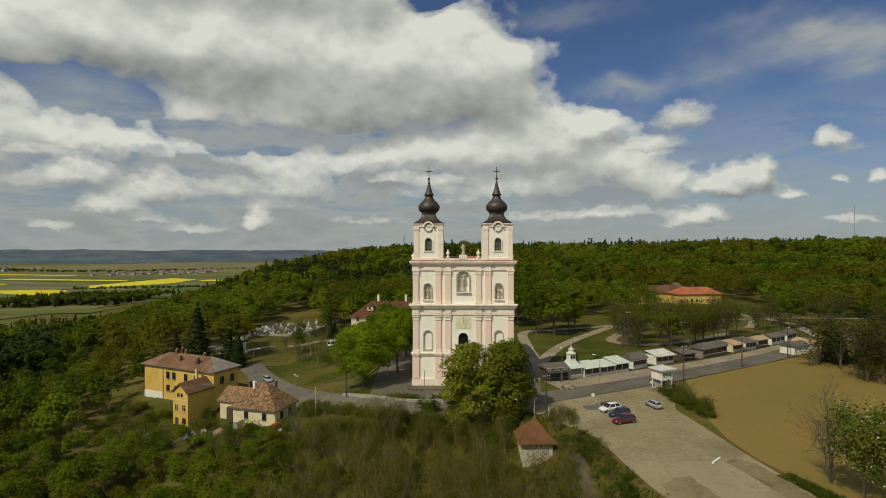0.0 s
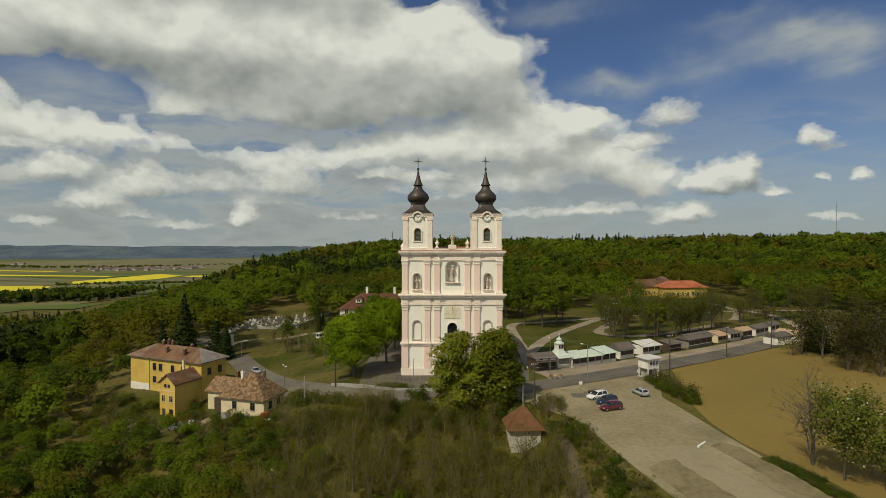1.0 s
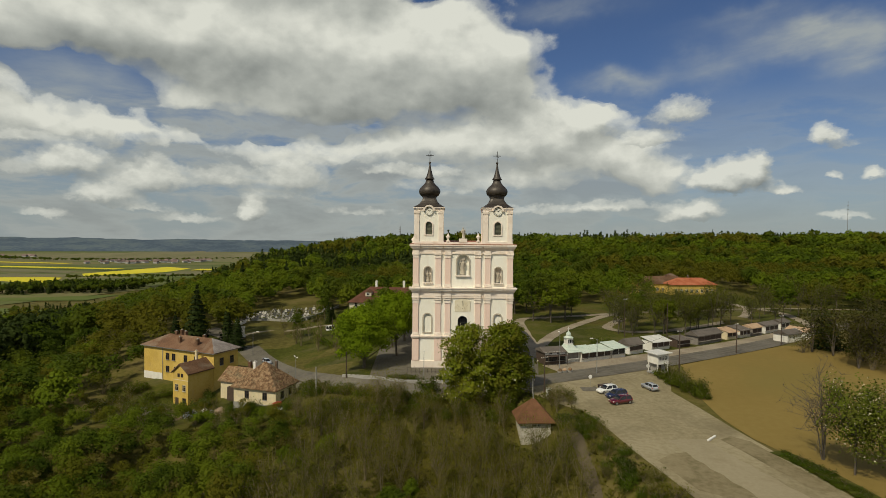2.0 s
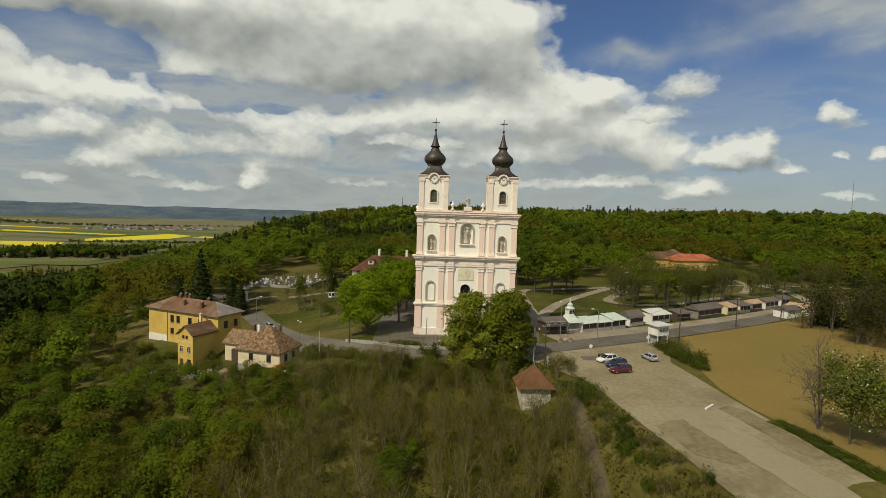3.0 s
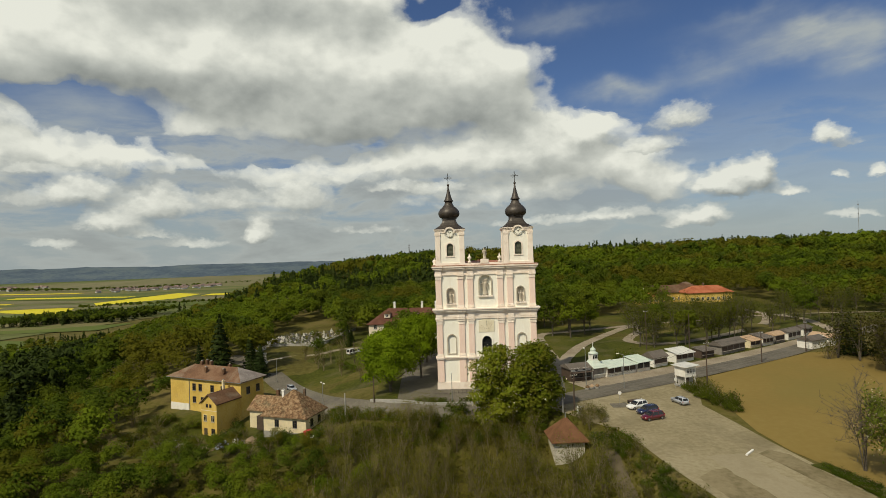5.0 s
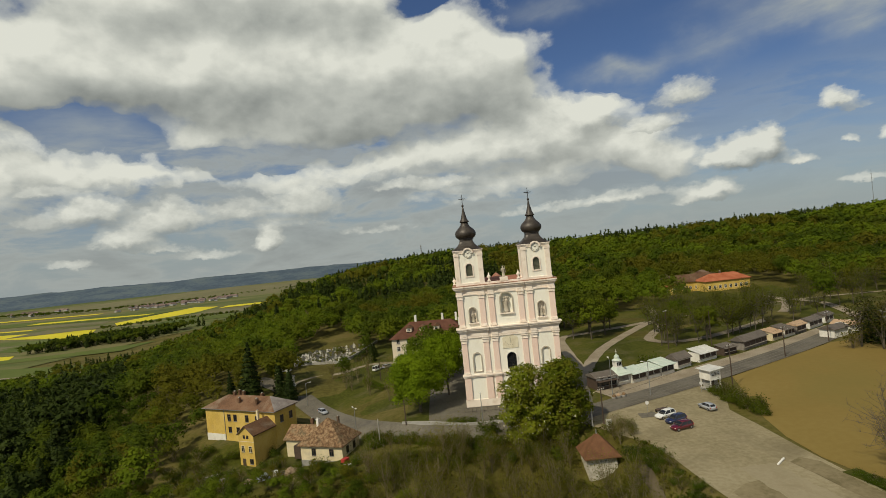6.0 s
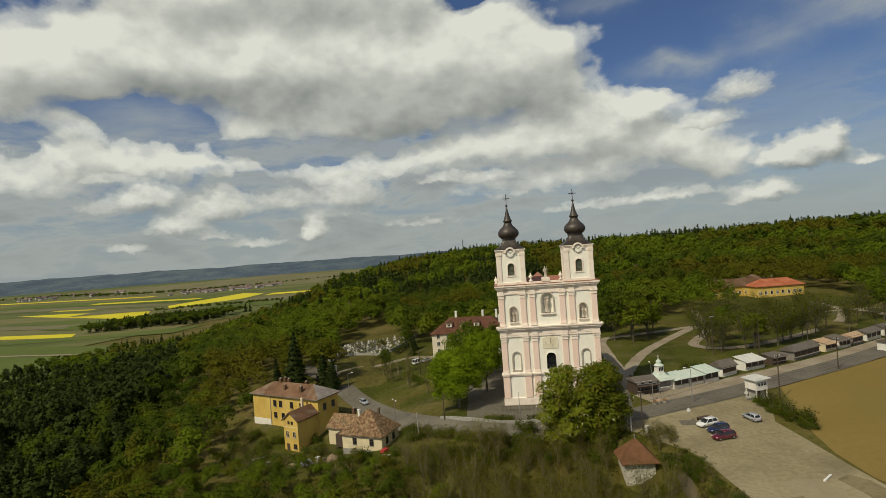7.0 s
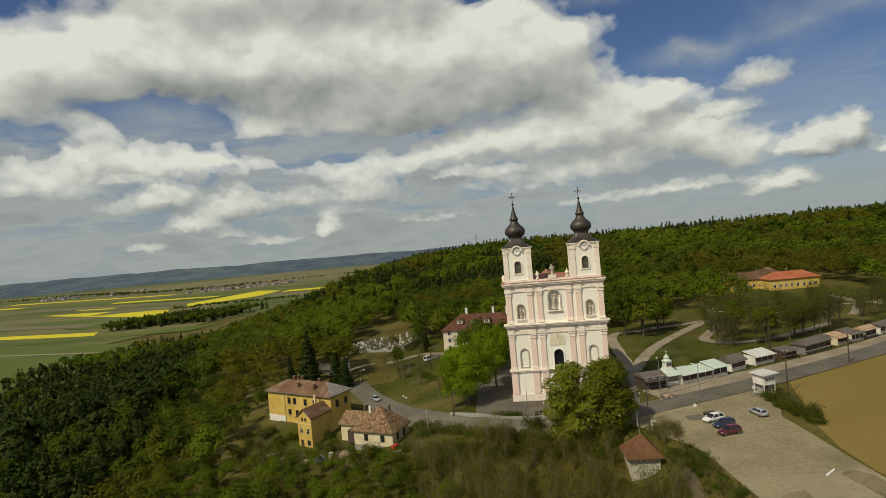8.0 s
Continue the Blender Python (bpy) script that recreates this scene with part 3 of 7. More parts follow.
# ---------------------------------------------------------------- lawns, roads, paths
drape("lawn", [(-56, 24), (-47, 14), (-30, -4), (-13, -12), (16, -10), (24, 2), (60, 20), (120, 62), (230, 66), (240, 190), (130, 190), (90, 150), (60, 135), (20, 112), (-25, 108), (-50, 128), (-104, 134), (-104, 62), (-78, 54)],
      M_grass, 0.05, "mown park grass with bare and yellowed patches", "lawn")
drape("meadow", [(-84, -18), (-60, -26), (-34, -24), (-34, -14), (-56, 18), (-80, 30), (-92, 8)], M_grass, 0.05, "rough garden grass below the houses", "meadow")
drape("churchyard", [(-22, -8.5), (-13, -12.8), (17, -12.8), (20, 6), (19, 60), (-14, 60), (-24, 40), (-23, 10)], M_asphalt, 0.09, "grey asphalt yard round the church", "pavement")
drape("soil_field", [(57, 6), (100, 33), (128, 36), (150, 10), (150, -92), (52.5, -92), (51, -72), (50.4, -62), (48.6, -53), (46.8, -46), (46.6, -36), (48.5, -24)], M_soil, 0.07, "bare tan tilled field", "field")
drape("car_park", [(11, -16.5), (26, -9.0), (46.5, 1.2), (48.5, -8), (44.4, -19), (45.3, -30), (46.0, -42), (47.0, -52), (48.0, -63), (49.0, -74), (52, -112), (33.5, -112), (30, -84), (28.5, -72), (27, -62), (25.2, -52), (24, -42), (22.4, -34), (17, -25.5)], M_gravel, 0.10, "pale dusty gravel car park", "car park")
ribbon("driveway", [(35.5, -47), (36.4, -54), (38.2, -62), (40.6, -74), (43, -90), (46, -112)], 6.4, surface("worn_concrete_drive", [(0.235, 0.197, 0.117), (0.285, 0.24, 0.150)], 0.1, 0.95, bump=0.02, fine=16, stain=((0.20, 0.163, 0.09), 0.6, 0.2)), 0.15, "pale worn driveway across the car park", "driveway")
M_worn = surface("trampled_earth", [(0.15, 0.122, 0.066), (0.20, 0.165, 0.095), (0.235, 0.195, 0.115)], 0.12, 0.95, bump=0.03, fine=10, contrast=0.6, stain=((0.11, 0.095, 0.045), 0.6, 0.3), spec=0.12)
WORN_LABEL = "darker trampled earth on the gravel car park"
drape("worn_ground", [(27.5, -55.5), (30.5, -53), (34, -52), (35.2, -56), (36.2, -61), (37, -66), (33, -67.5), (29.2, -65)], M_worn, 0.135, WORN_LABEL, "ground patch", cell=1.5)
drape("worn_ground", [(41, -46.8), (43.5, -45.2), (45.6, -47.5), (46.4, -54), (47.2, -60), (47.4, -65), (44.6, -64.5), (43, -57), (42, -51)], M_worn, 0.135, WORN_LABEL, "ground patch", cell=1.5)
ribbon("road", [(-100, 82), (-74, 49), (-62, 32), (-50, 16), (-41, 4), (-27, -10.5), (-14, -16.2), (-4, -17.3), (8, -15.5), (24, -7.5), (43.5, 2.8), (61, 13), (86, 28.5), (108, 44), (124, 56), (160, 80), (220, 110)], 7.4, M_asphalt, 0.20, "grey two-lane asphalt road, worn and patched", "road", across=10, rim=1, per=14)
ribbon("pavement", [(22, 0.5), (42, 9.5), (63, 20.5), (90, 37), (116, 55)], 7.4, M_path, 0.13, "dusty paved strip before the market stalls", "pavement", rim=1)
ribbon("path", [(21, 8), (22.2, 27), (22.9, 52), (25.5, 80), (38, 87), (53.4, 93.4), (66, 99)], 3.8, M_path, 0.16, "gravel path past the church", "path")
ribbon("path", [(21.6, 20), (27.3, 36.5), (35.4, 54), (46.2, 70.8), (61.8, 92.4), (71.4, 104.7), (81.8, 146)], 3.8, M_path, 0.17, "gravel path up through the park", "path")
ribbon("path", [(66, 97), (68.1, 88), (60, 74), (54.6, 63), (57.3, 56), (65.2, 54.7), (77.5, 59.6), (100.7, 75.7), (120.7, 94.1), (135.8, 118.6), (139, 127)], 3.6, M_path, 0.18, "gravel path along the park trees", "path")
ribbon("path", [(139, 150), (139, 127), (144, 105), (133, 68)], 4.0, M_path, 0.19, "gravel lane down to the road", "path")
ribbon("path", [(72, 104), (100, 108), (128, 118), (160, 122), (215, 118)], 2.6, M_path, 0.20, "gravel path before the inn", "path")
ribbon("path", [(-78, 60), (-72, 68), (-62, 71), (-54, 80), (-46, 78), (-38, 70)], 3.4, M_path, 0.16, "pale lane to the cemetery", "path")
ribbon("trail", [(19.5, -33), (19, -42), (18.6, -52), (18.1, -61), (17, -84)], 1.7, surface("trodden_earth", [(0.085, 0.065, 0.035), (0.12, 0.095, 0.055)], 0.4, 0.95, bump=0.02, fine=10), 0.12, "trodden earth trail down the bank", "trail")

# ---------------------------------------------------------------- valley and far hills
VALLEY = -92.0
RAPE, CROP, TILL = "yellow flowering rapeseed field", "young green grain field", "pale brown tilled field"
NEAR_FIELDS = [
    ([(-1595, 1455), (-983, 1161), (-1010, 1270), (-1054, 1345), (-1400, 1440)], M_rape, RAPE),
    ([(-1328, 1170), (-1000, 1110), (-890, 1075), (-930, 1140), (-1330, 1245)], M_crop, CROP),
    ([(-1099, 1495), (-1030, 1400), (-900, 1600), (-905, 1780), (-1029, 1863)], M_rape, RAPE),
    ([(-1500, 940), (-1080, 880), (-880, 850), (-915, 905), (-1500, 990)], M_rape, RAPE),
    ([(-1580, 1560), (-1390, 1520), (-1400, 1590), (-1540, 1610)], M_rape, RAPE),
    ([(-1000, 790), (-650, 830), (-640, 930), (-790, 860), (-1000, 850)], M_crop, CROP),
    ([(-1700, 1150), (-1040, 1010), (-1060, 1095), (-1700, 1250)], M_fallow, TILL),
    ([(-1090, 1000), (-940, 960), (-930, 1060), (-1060, 1085)], M_crop, CROP)]
MIDDLE_FIELDS = [
    ([(-1900, 1650), (-1150, 1510), (-1180, 1600), (-1900, 1780)], M_fallow, TILL),
    ([(-2100, 1820), (-1100, 1640), (-1060, 1780), (-2100, 2000)], M_crop, CROP),
    ([(-2900, 2050), (-2150, 1900), (-2150, 1960), (-2900, 2130)], M_rape, RAPE),
    ([(-2600, 1500), (-1750, 1330), (-1750, 1480), (-2600, 1700)], M_crop, CROP),
    ([(-1300, 1320), (-1070, 1360), (-1060, 1440), (-1300, 1480)], M_fallow, TILL),
    ([(-2400, 1250), (-1720, 1130), (-1720, 1200), (-2400, 1340)], M_crop, CROP),
    ([(-2500, 2180), (-1500, 1990), (-1500, 2040), (-2500, 2240)], M_rape, RAPE)]
SIDE_FIELDS = [
    ([(-1400, 560), (-560, 330), (-430, 420), (-620, 700), (-1000, 780), (-1400, 760)], M_crop, CROP),
    ([(-880, 1290), (-560, 1330), (-540, 1440), (-880, 1420)], M_crop, CROP),
    ([(-860, 1450), (-520, 1480), (-500, 1640), (-860, 1620)], M_fallow, TILL),
    ([(-860, 1680), (-480, 1720), (-480, 1800), (-860, 1760)], M_rape, RAPE),
    ([(-1600, 1760), (-1120, 1690), (-1110, 1735), (-1600, 1820)], M_rape, RAPE),
    ([(-1420, 2460), (-760, 2500), (-740, 2580), (-1420, 2540)], M_rape, RAPE),
    ([(-1900, 2500), (-1480, 2440), (-1480, 2560), (-1900, 2620)], M_crop, CROP)]
for order, (outline, mat, lab) in enumerate(NEAR_FIELDS + MIDDLE_FIELDS + SIDE_FIELDS):
    drape("crop_field", outline, mat, 1.5 + 0.06 * order, lab, "field", cell=120.0, height=lambda x, y: max(ground_z(x, y), VALLEY))
drape("valley_floor", [(-4500, 700), (-2000, 560), (-760, 720), (-500, 1500), (-300, 2900), (-300, 4600), (-4500, 4600)], M_valley, 1.2, "hazy patchwork of meadows on the valley floor", "valley", cell=150.0)


def ridge(name, pts, foot, material, label, rows=5):
    """A long far hill: crest line of (x, y, z), sloping to the foot level towards the viewer."""
    line = smooth_line(pts, 14)
    vs, fs = [], []
    for i, p in enumerate(line):
        for k in range(rows + 1):
            u = k / rows
            wob = 9 * noise.noise((p[0] * 0.004, p[1] * 0.004 + u * 2, u)) + 5 * noise.noise((p[0] * 0.016, u * 3, 3.0))
            vs.append((p[0] * (1 - 0.10 * u), p[1] * (1 - 0.16 * u), foot + (p[2] + wob - foot) * (1 - u ** 1.4)))
    for i in range(len(line) - 1):
        for k in range(rows):
            a = i * (rows + 1) + k
            fs.append((a, a + rows + 1, a + rows + 2, a + 1))
    ob = from_arrays(name, vs, fs, material)
    ob.data.shade_smooth()
    return tagged(ob, label, "hill", kind="structure")


ridge("far_ridge", [(-4600, 3300, -12), (-4000, 3600, -4), (-3300, 3900, -6), (-2600, 4100, -12), (-1900, 4250, -14), (-1200, 4350, -20), (-500, 4400, -18), (400, 4450, -30)], -95, M_faredge, "wooded ridge beyond the valley, coloured blue for haze")
ridge("valley_hill", [(-2300, 2600, -90), (-1900, 2640, -76), (-1560, 2680, -64), (-1250, 2700, -62), (-900, 2750, -70), (-300, 2800, -60)], -92, M_fallow, "low rise with pale fields behind the village")


# ---------------------------------------------------------------- the church
church = thing("church", "pink and cream baroque church with two onion-domed towers", "church")
W = 12.45


def wall_with_openings(name, x0, x1, z0, z1, y0, y1, holes, material, parent):
    """A wall from y0 (front) to y1; holes are round-headed (cx, z0, z1, half) openings that go through it."""
    bm = bmesh.new()
    cols = sorted({x0, x1} | {c - h for c, _, _, h in holes} | {c + h for c, _, _, h in holes})
    for a, b in zip(cols, cols[1:]):
        hole = next((h for h in holes if abs(h[0] - (a + b) / 2) < 1e-6 and abs(h[3] * 2 - (b - a)) < 1e-6), None)
        if hole is None:
            box(bm, a, b, y0, y1, z0, z1)
            continue
        c, h0, h1, half = hole
        if h0 > z0 + 1e-3:
            box(bm, a, b, y0, y1, z0, h0)
        n = 10
        head = [(c + half * math.cos(math.pi * i / n), h1 - half + half * math.sin(math.pi * i / n)) for i in range(n + 1)]
        prism(bm, head[:n // 2 + 1] + [(c, z1), (b, z1)], "y", y0, y1)
        prism(bm, head[n // 2:] + [(a, z1), (c, z1)], "y", y0, y1)
    return part(name, bm, material, parent)


def moulding(name, x0, x1, levels, depth, parent, material=None, breaks=()):
    """A cornice: levels of (z0, z1, projection); breaks: stretches (a, b, extra) that stand further out."""
    bm = bmesh.new()
    for z0, z1, pr in levels:
        box(bm, x0 - pr, x1 + pr, -pr, depth, z0, z1, 0.03)
        for a, b, extra in breaks:
            box(bm, a - pr * 0.6, b + pr * 0.6, -pr - extra, -pr + 0.1, z0 + 0.004, z1 + 0.004, 0.03)
    return part(name, bm, material or M_cornice, parent)


PIL = [(-12.4, -11.0), (-6.85, -5.45), (-4.45, -3.05), (3.05, 4.45), (5.45, 6.85), (11.0, 12.4)]
BREAKS = [(a, b, 0.28) for a, b in PIL]
# base storey
wall_with_openings("wall", -W, W, 0, 7.6, 0, 1.2, [(0.0, 0.0, 5.2, 1.5)], M_plaster, church)
part("plinth", boxed(-W - 0.25, -1.6, -0.30, 0.3, 0, 1.9, 0.05), M_cornice, church, "stained pale stone plinth")
part("plinth", boxed(1.6, W + 0.25, -0.30, 0.3, 0, 1.9, 0.05), M_cornice, church, "stained pale stone plinth")
for a, b in PIL:
    part("pedestal", boxed(a - 0.15, b + 0.15, -0.36, 0.05, 1.92, 7.5, 0.03), M_pink, church, "pink plaster pedestal")
moulding("string_course", -W, W, [(7.55, 7.85, 0.28), (7.85, 8.25, 0.42)], 1.2, church, breaks=BREAKS)
door = part("church_door", boxed(-1.5, 1.5, 0.5, 0.65, 0, 5.2, 0.02), M_darkwood, church, "dark wooden church door")
# main storey
wall_with_openings("wall", -W, W, 8.2, 17.6, 0, 1.2, [(-8.75, 9.0, 13.6, 0.95), (0.0, 8.9, 13.15, 1.2), (8.75, 9.0, 13.6, 0.95)], M_plaster, church)
for cx in (-8.75, 8.75):
    part("blind_window", boxed(cx - 0.95, cx + 0.95, 0.28, 0.5, 9.0, 13.6), M_plaster, church, "cream plaster blind arched window")
    bm = bmesh.new()
    arch_ring(bm, cx, 9.0, 13.6, 0.95, 0.28, -0.12, 0.1)
    part("window_surround", bm, M_statue, church, "grey stone window surround")
gal = part("gallery_window", boxed(-1.2, 1.2, 0.45, 0.55, 8.9, 13.15), M_glass, church, "tall dark arched window over the door")
bm = bmesh.new()
for i in range(-2, 3):
    box(bm, i * 0.48 - 0.03, i * 0.48 + 0.03, 0.36, 0.44, 8.9, 12.9)
for k in range(4):
    box(bm, -1.2, 1.2, 0.36, 0.44, 9.7 + k * 0.85, 9.76 + k * 0.85)
part("glazing_bars", bm, M_black, gal)
bm = bmesh.new()
arch_ring(bm, 0, 8.9, 13.15, 1.2, 0.35, -0.15, 0.1)
part("window_surround", bm, M_plaster, church)
bm = bmesh.new()
prism(bm, [(-1.95, 14.2), (1.95, 14.2), (1.95, 16.9), (1.75, 17.05), (1.15, 17.1), (0.95, 17.5), (0.5, 17.88), (0, 18.0), (-0.5, 17.88), (-0.95, 17.5), (-1.15, 17.1), (-1.75, 17.05), (-1.95, 16.9)], "y", -0.10, 0.02)
dial = part("sundial", bm, surface("faded_ochre_fresco", [(0.60, 0.52, 0.36), (0.70, 0.63, 0.47), (0.75, 0.69, 0.54)], 0.9, 0.9, fine=5), church, "faded painted sundial")
bm = bmesh.new()
tube(bm, (0, -0.1, 17.0), (0, -1.0, 15.6), 0.04, 0.03)
part("gnomon", bm, M_black, dial)
for k in range(7):
    a = radians(-150 + 20 * k)
    part("hour_bar", boxed(math.cos(a) * 1.4 - 0.05, math.cos(a) * 1.4 + 0.05, -0.115, -0.09, 16.6 + math.sin(a) * 1.7, 16.8 + math.sin(a) * 1.7), M_oldtile, dial)
moulding("architrave", -W, W, [(17.55, 17.95, 0.25), (18.0, 19.1, 0.18), (19.1, 19.5, 0.45), (19.5, 19.9, 0.75), (19.9, 20.25, 0.95)], 1.2, church, breaks=BREAKS)
# upper storey
wall_with_openings("wall", -W, W, 20.2, 28.6, 0.05, 1.2, [(-8.75, 21.5, 25.3, 0.85), (0.0, 23.3, 28.4, 1.45), (8.75, 21.5, 25.3, 0.85)], M_plaster, church)
for cx, z0, z1, half in ((-8.75, 21.5, 25.3, 0.85), (0.0, 23.3, 28.4, 1.45), (8.75, 21.5, 25.3, 0.85)):
    part("niche_back", boxed(cx - half, cx + half, 0.85, 1.0, z0, z1), M_cornice if cx else M_plaster, church, "shaded niche")
    bm = bmesh.new()
    arch_ring(bm, cx, z0, z1, half, 0.30 if cx == 0 else 0.22, -0.18, 0.1)
    part("niche_surround", bm, M_statue, church, "grey stone niche surround")
    part("niche_sill", boxed(cx - half - 0.4, cx + half + 0.4, -0.45, 0.5, z0 - 0.35, z0, 0.04), M_cornice, church)
for a, b in PIL:
    for z0, z1 in ((8.25, 17.3), (20.35, 28.5)):
        part("pilaster", boxed(a, b, -0.28, 0.06, z0, z1, 0.03), M_pink, church, "pink plaster pilaster")
        bm = bmesh.new()
        box(bm, a - 0.12, b + 0.12, -0.42, 0.05, z1 - 0.95, z1 - 0.75, 0.03)
        box(bm, a - 0.05, b + 0.05, -0.36, 0.05, z1 - 0.75, z1 - 0.2, 0.03)
        box(bm, a - 0.22, b + 0.22, -0.52, 0.05, z1 - 0.2, z1 + 0.1, 0.03)
        part("capital", bm, M_cornice, church, "moulded cream capital")
        bm = bmesh.new()
        box(bm, a - 0.14, b + 0.14, -0.44, 0.05, z0 + 0.004, z0 + 0.5, 0.04)
        box(bm, a - 0.07, b + 0.07, -0.36, 0.05, z0 + 0.5, z0 + 0.75, 0.04)
        part("pilaster_base", bm, M_cornice, church)
moulding("upper_cornice", -W, W, [(28.55, 28.9, 0.2), (28.9, 29.75, 0.12), (29.75, 30.1, 0.35), (30.1, 30.5, 0.6), (30.5, 30.85, 0.8)], 8.2, church, breaks=BREAKS)
part("cornice_flashing", boxed(-W - 0.78, -4.6, -0.82, 8.2, 30.86, 31.08, 0.02), M_rust, church, "rusty brown sheet on the cornice")
part("cornice_flashing", boxed(4.6, W + 0.78, -0.82, 8.2, 30.86, 31.08, 0.02), M_rust, church, "rusty brown sheet on the cornice")
part("cornice_flashing", boxed(-4.6, 4.6, -0.82, 8.2, 30.86, 31.06, 0.02), M_rust, church, "rusty brown sheet on the cornice")
# tower shafts below the belfries, nave and choir
for sx in (-1, 1):
    part("tower_shaft", boxed(sx * 8.6 - 3.85, sx * 8.6 + 3.85, 1.2, 8.2, 0, 28.5), M_plaster, church)
part("nave_wall", boxed(-10.6, 10.6, 8.2, 40, 0, 22.5), M_plaster, church, "plain cream nave walls")
bm = bmesh.new()
prism(bm, [(-11.2, 22.3), (11.2, 22.3), (0, 31.7)], "y", 13.0, 36)
prism(bm, [(0.7, 30.2), (0.7, 31.1), (14.0, 31.8), (26.0, 30.2)], "x", -4.95, 4.95)
part("nave_roof", bm, surface("nave_clay_tiles", [(0.24, 0.085, 0.045), (0.31, 0.125, 0.07), (0.36, 0.16, 0.10)], 0.4, 0.85, bump=0.03, fine=10), church, "brownish red tiled nave roof")
part("choir_wall", boxed(-7, 7, 40, 52, 0, 19), M_plaster, church)
bm = bmesh.new()
prism(bm, [(-7.5, 18.9), (7.5, 18.9), (0, 26)], "y", 36, 52.5)
part("choir_roof", bm, M_redtile, church)


def onion_tower(cx):
    holder = new("tower")
    holder.parent = church
    h = 3.55
    z0, z1 = 30.9, 40.0
    for nm, a, b, c, d, holes in (("front", cx - h, cx + h, 0.15, 0.75, [(cx, 33.4, 36.55, 0.82)]), ("back", cx - h, cx + h, 6.65, 7.25, [(cx, 33.4, 36.55, 0.82)])):
        wall_with_openings("belfry_wall", a, b, z0, z1, c, d, holes, M_plaster, holder)
    for a, b in ((cx - h, cx - h + 0.6), (cx + h - 0.6, cx + h)):
        part("belfry_wall", boxed(a, b, 0.75, 6.65, z0, z1), M_plaster, holder)
    for a in (cx - h, cx + h - 1.05):
        part("belfry_pilaster", boxed(a - 0.1, a + 1.15, -0.08, 0.18, 31.6, 39.2, 0.03), M_cornice, holder, "pale pinkish belfry pilaster")
        part("belfry_capital", boxed(a - 0.22, a + 1.27, -0.18, 0.18, 38.5, 39.2, 0.05), M_cornice, holder)
    for sx in (-1, 1):
        part("belfry_pilaster", boxed(cx + sx * h - 0.12, cx + sx * h + 0.12, 0.2, 1.4, 31.6, 39.2, 0.03), M_cornice, holder, "pale pinkish belfry pilaster")
        part("belfry_pilaster", boxed(cx + sx * h - 0.12, cx + sx * h + 0.12, 6.0, 7.2, 31.6, 39.2, 0.03), M_cornice, holder, "pale pinkish belfry pilaster")
    part("belfry_base", boxed(cx - h - 0.2, cx + h + 0.2, -0.1, 7.45, 30.95, 31.7, 0.06), M_cornice, holder)
    part("louvre", boxed(cx - 0.82, cx + 0.82, 0.5, 0.6, 33.4, 36.55), M_louvre, holder, "dull green louvred belfry window")
    bm = bmesh.new()
    for k in range(9):
        box(bm, cx - 0.8, cx + 0.8, 0.40, 0.5, 33.5 + k * 0.32, 33.62 + k * 0.32)
    part("louvre_slats", bm, M_louvre, holder)
    bm = bmesh.new()
    arch_ring(bm, cx, 33.4, 36.55, 0.82, 0.3, -0.02, 0.25)
    part("belfry_window_surround", bm, M_cornice, holder)
    # cornice that arches over the clock
    bm = bmesh.new()
    for zz0, zz1, pr in ((39.2, 39.6, 0.14), (39.6, 39.88, 0.26), (39.88, 40.1, 0.4)):
        for a, b in ((cx - h - pr, cx - 1.3), (cx + 1.3, cx + h + pr)):
            box(bm, a, b, 0.15 - pr, 0.9, zz0, zz1, 0.03)
        box(bm, cx - h - pr, cx + h + pr, 0.9, 7.25 + pr, zz0 + 0.003, zz1, 0.03)
    part("belfry_cornice", bm, M_cornice, holder)
    bm = bmesh.new()
    n = 16
    pts = [(cx + r * math.cos(math.pi * (i / n)), 39.25 + r * math.sin(math.pi * i / n)) for r in (1.02, 1.42) for i in (range(n + 1) if r < 1.3 else range(n, -1, -1))]
    prism(bm, pts, "y", -0.5, 0.9)
    part("clock_hood", bm, M_cornice, holder)
    bm = bmesh.new()
    bmesh.ops.create_cone(bm, cap_ends=True, segments=32, radius1=1.02, radius2=0.98, depth=0.3, matrix=pose(cx, 0.0, 39.15, 90))
    face = part("clock_face", bm, M_plaster, holder, "pale round clock face")
    for k in range(12):
        a = k * math.pi / 6
        bm = bmesh.new()
        tube(bm, (cx + 0.72 * math.sin(a), -0.17, 39.15 + 0.72 * math.cos(a)), (cx + 0.9 * math.sin(a), -0.17, 39.15 + 0.9 * math.cos(a)), 0.05, 0.05, 4)
        part("hour_mark", bm, M_black, holder)
    for dx, dz, r0 in ((0.48, 0.35, 0.07), (-0.55, 0.6, 0.06)):
        bm = bmesh.new()
        tube(bm, (cx, -0.2, 39.15), (cx + dx, -0.2, 39.15 + dz), r0, 0.035, 4)
        part("clock_pointer", bm, M_black, holder)
    # copper onion
    bm = bmesh.new()
    s = h + 0.38
    lathe(bm, [(s, 40.1), (s, 40.26), (3.35, 40.55), (2.5, 41.15), (1.98, 41.8), (1.74, 42.4), (1.72, 42.85)], 32, cx, 3.7, 0, 1.0)
    part("roof_skirt", bm, M_copper, holder, "flared dark copper roof skirt")
    bm = bmesh.new()
    lathe(bm, [(1.7, 42.8), (1.98, 42.86), (1.98, 43.0), (1.9, 43.04), (2.3, 43.3), (2.62, 43.75), (2.74, 44.3), (2.62, 44.85), (2.12, 45.5), (1.5, 46.05), (1.1, 46.6), (0.9, 47.3)], 32, cx, 3.7)
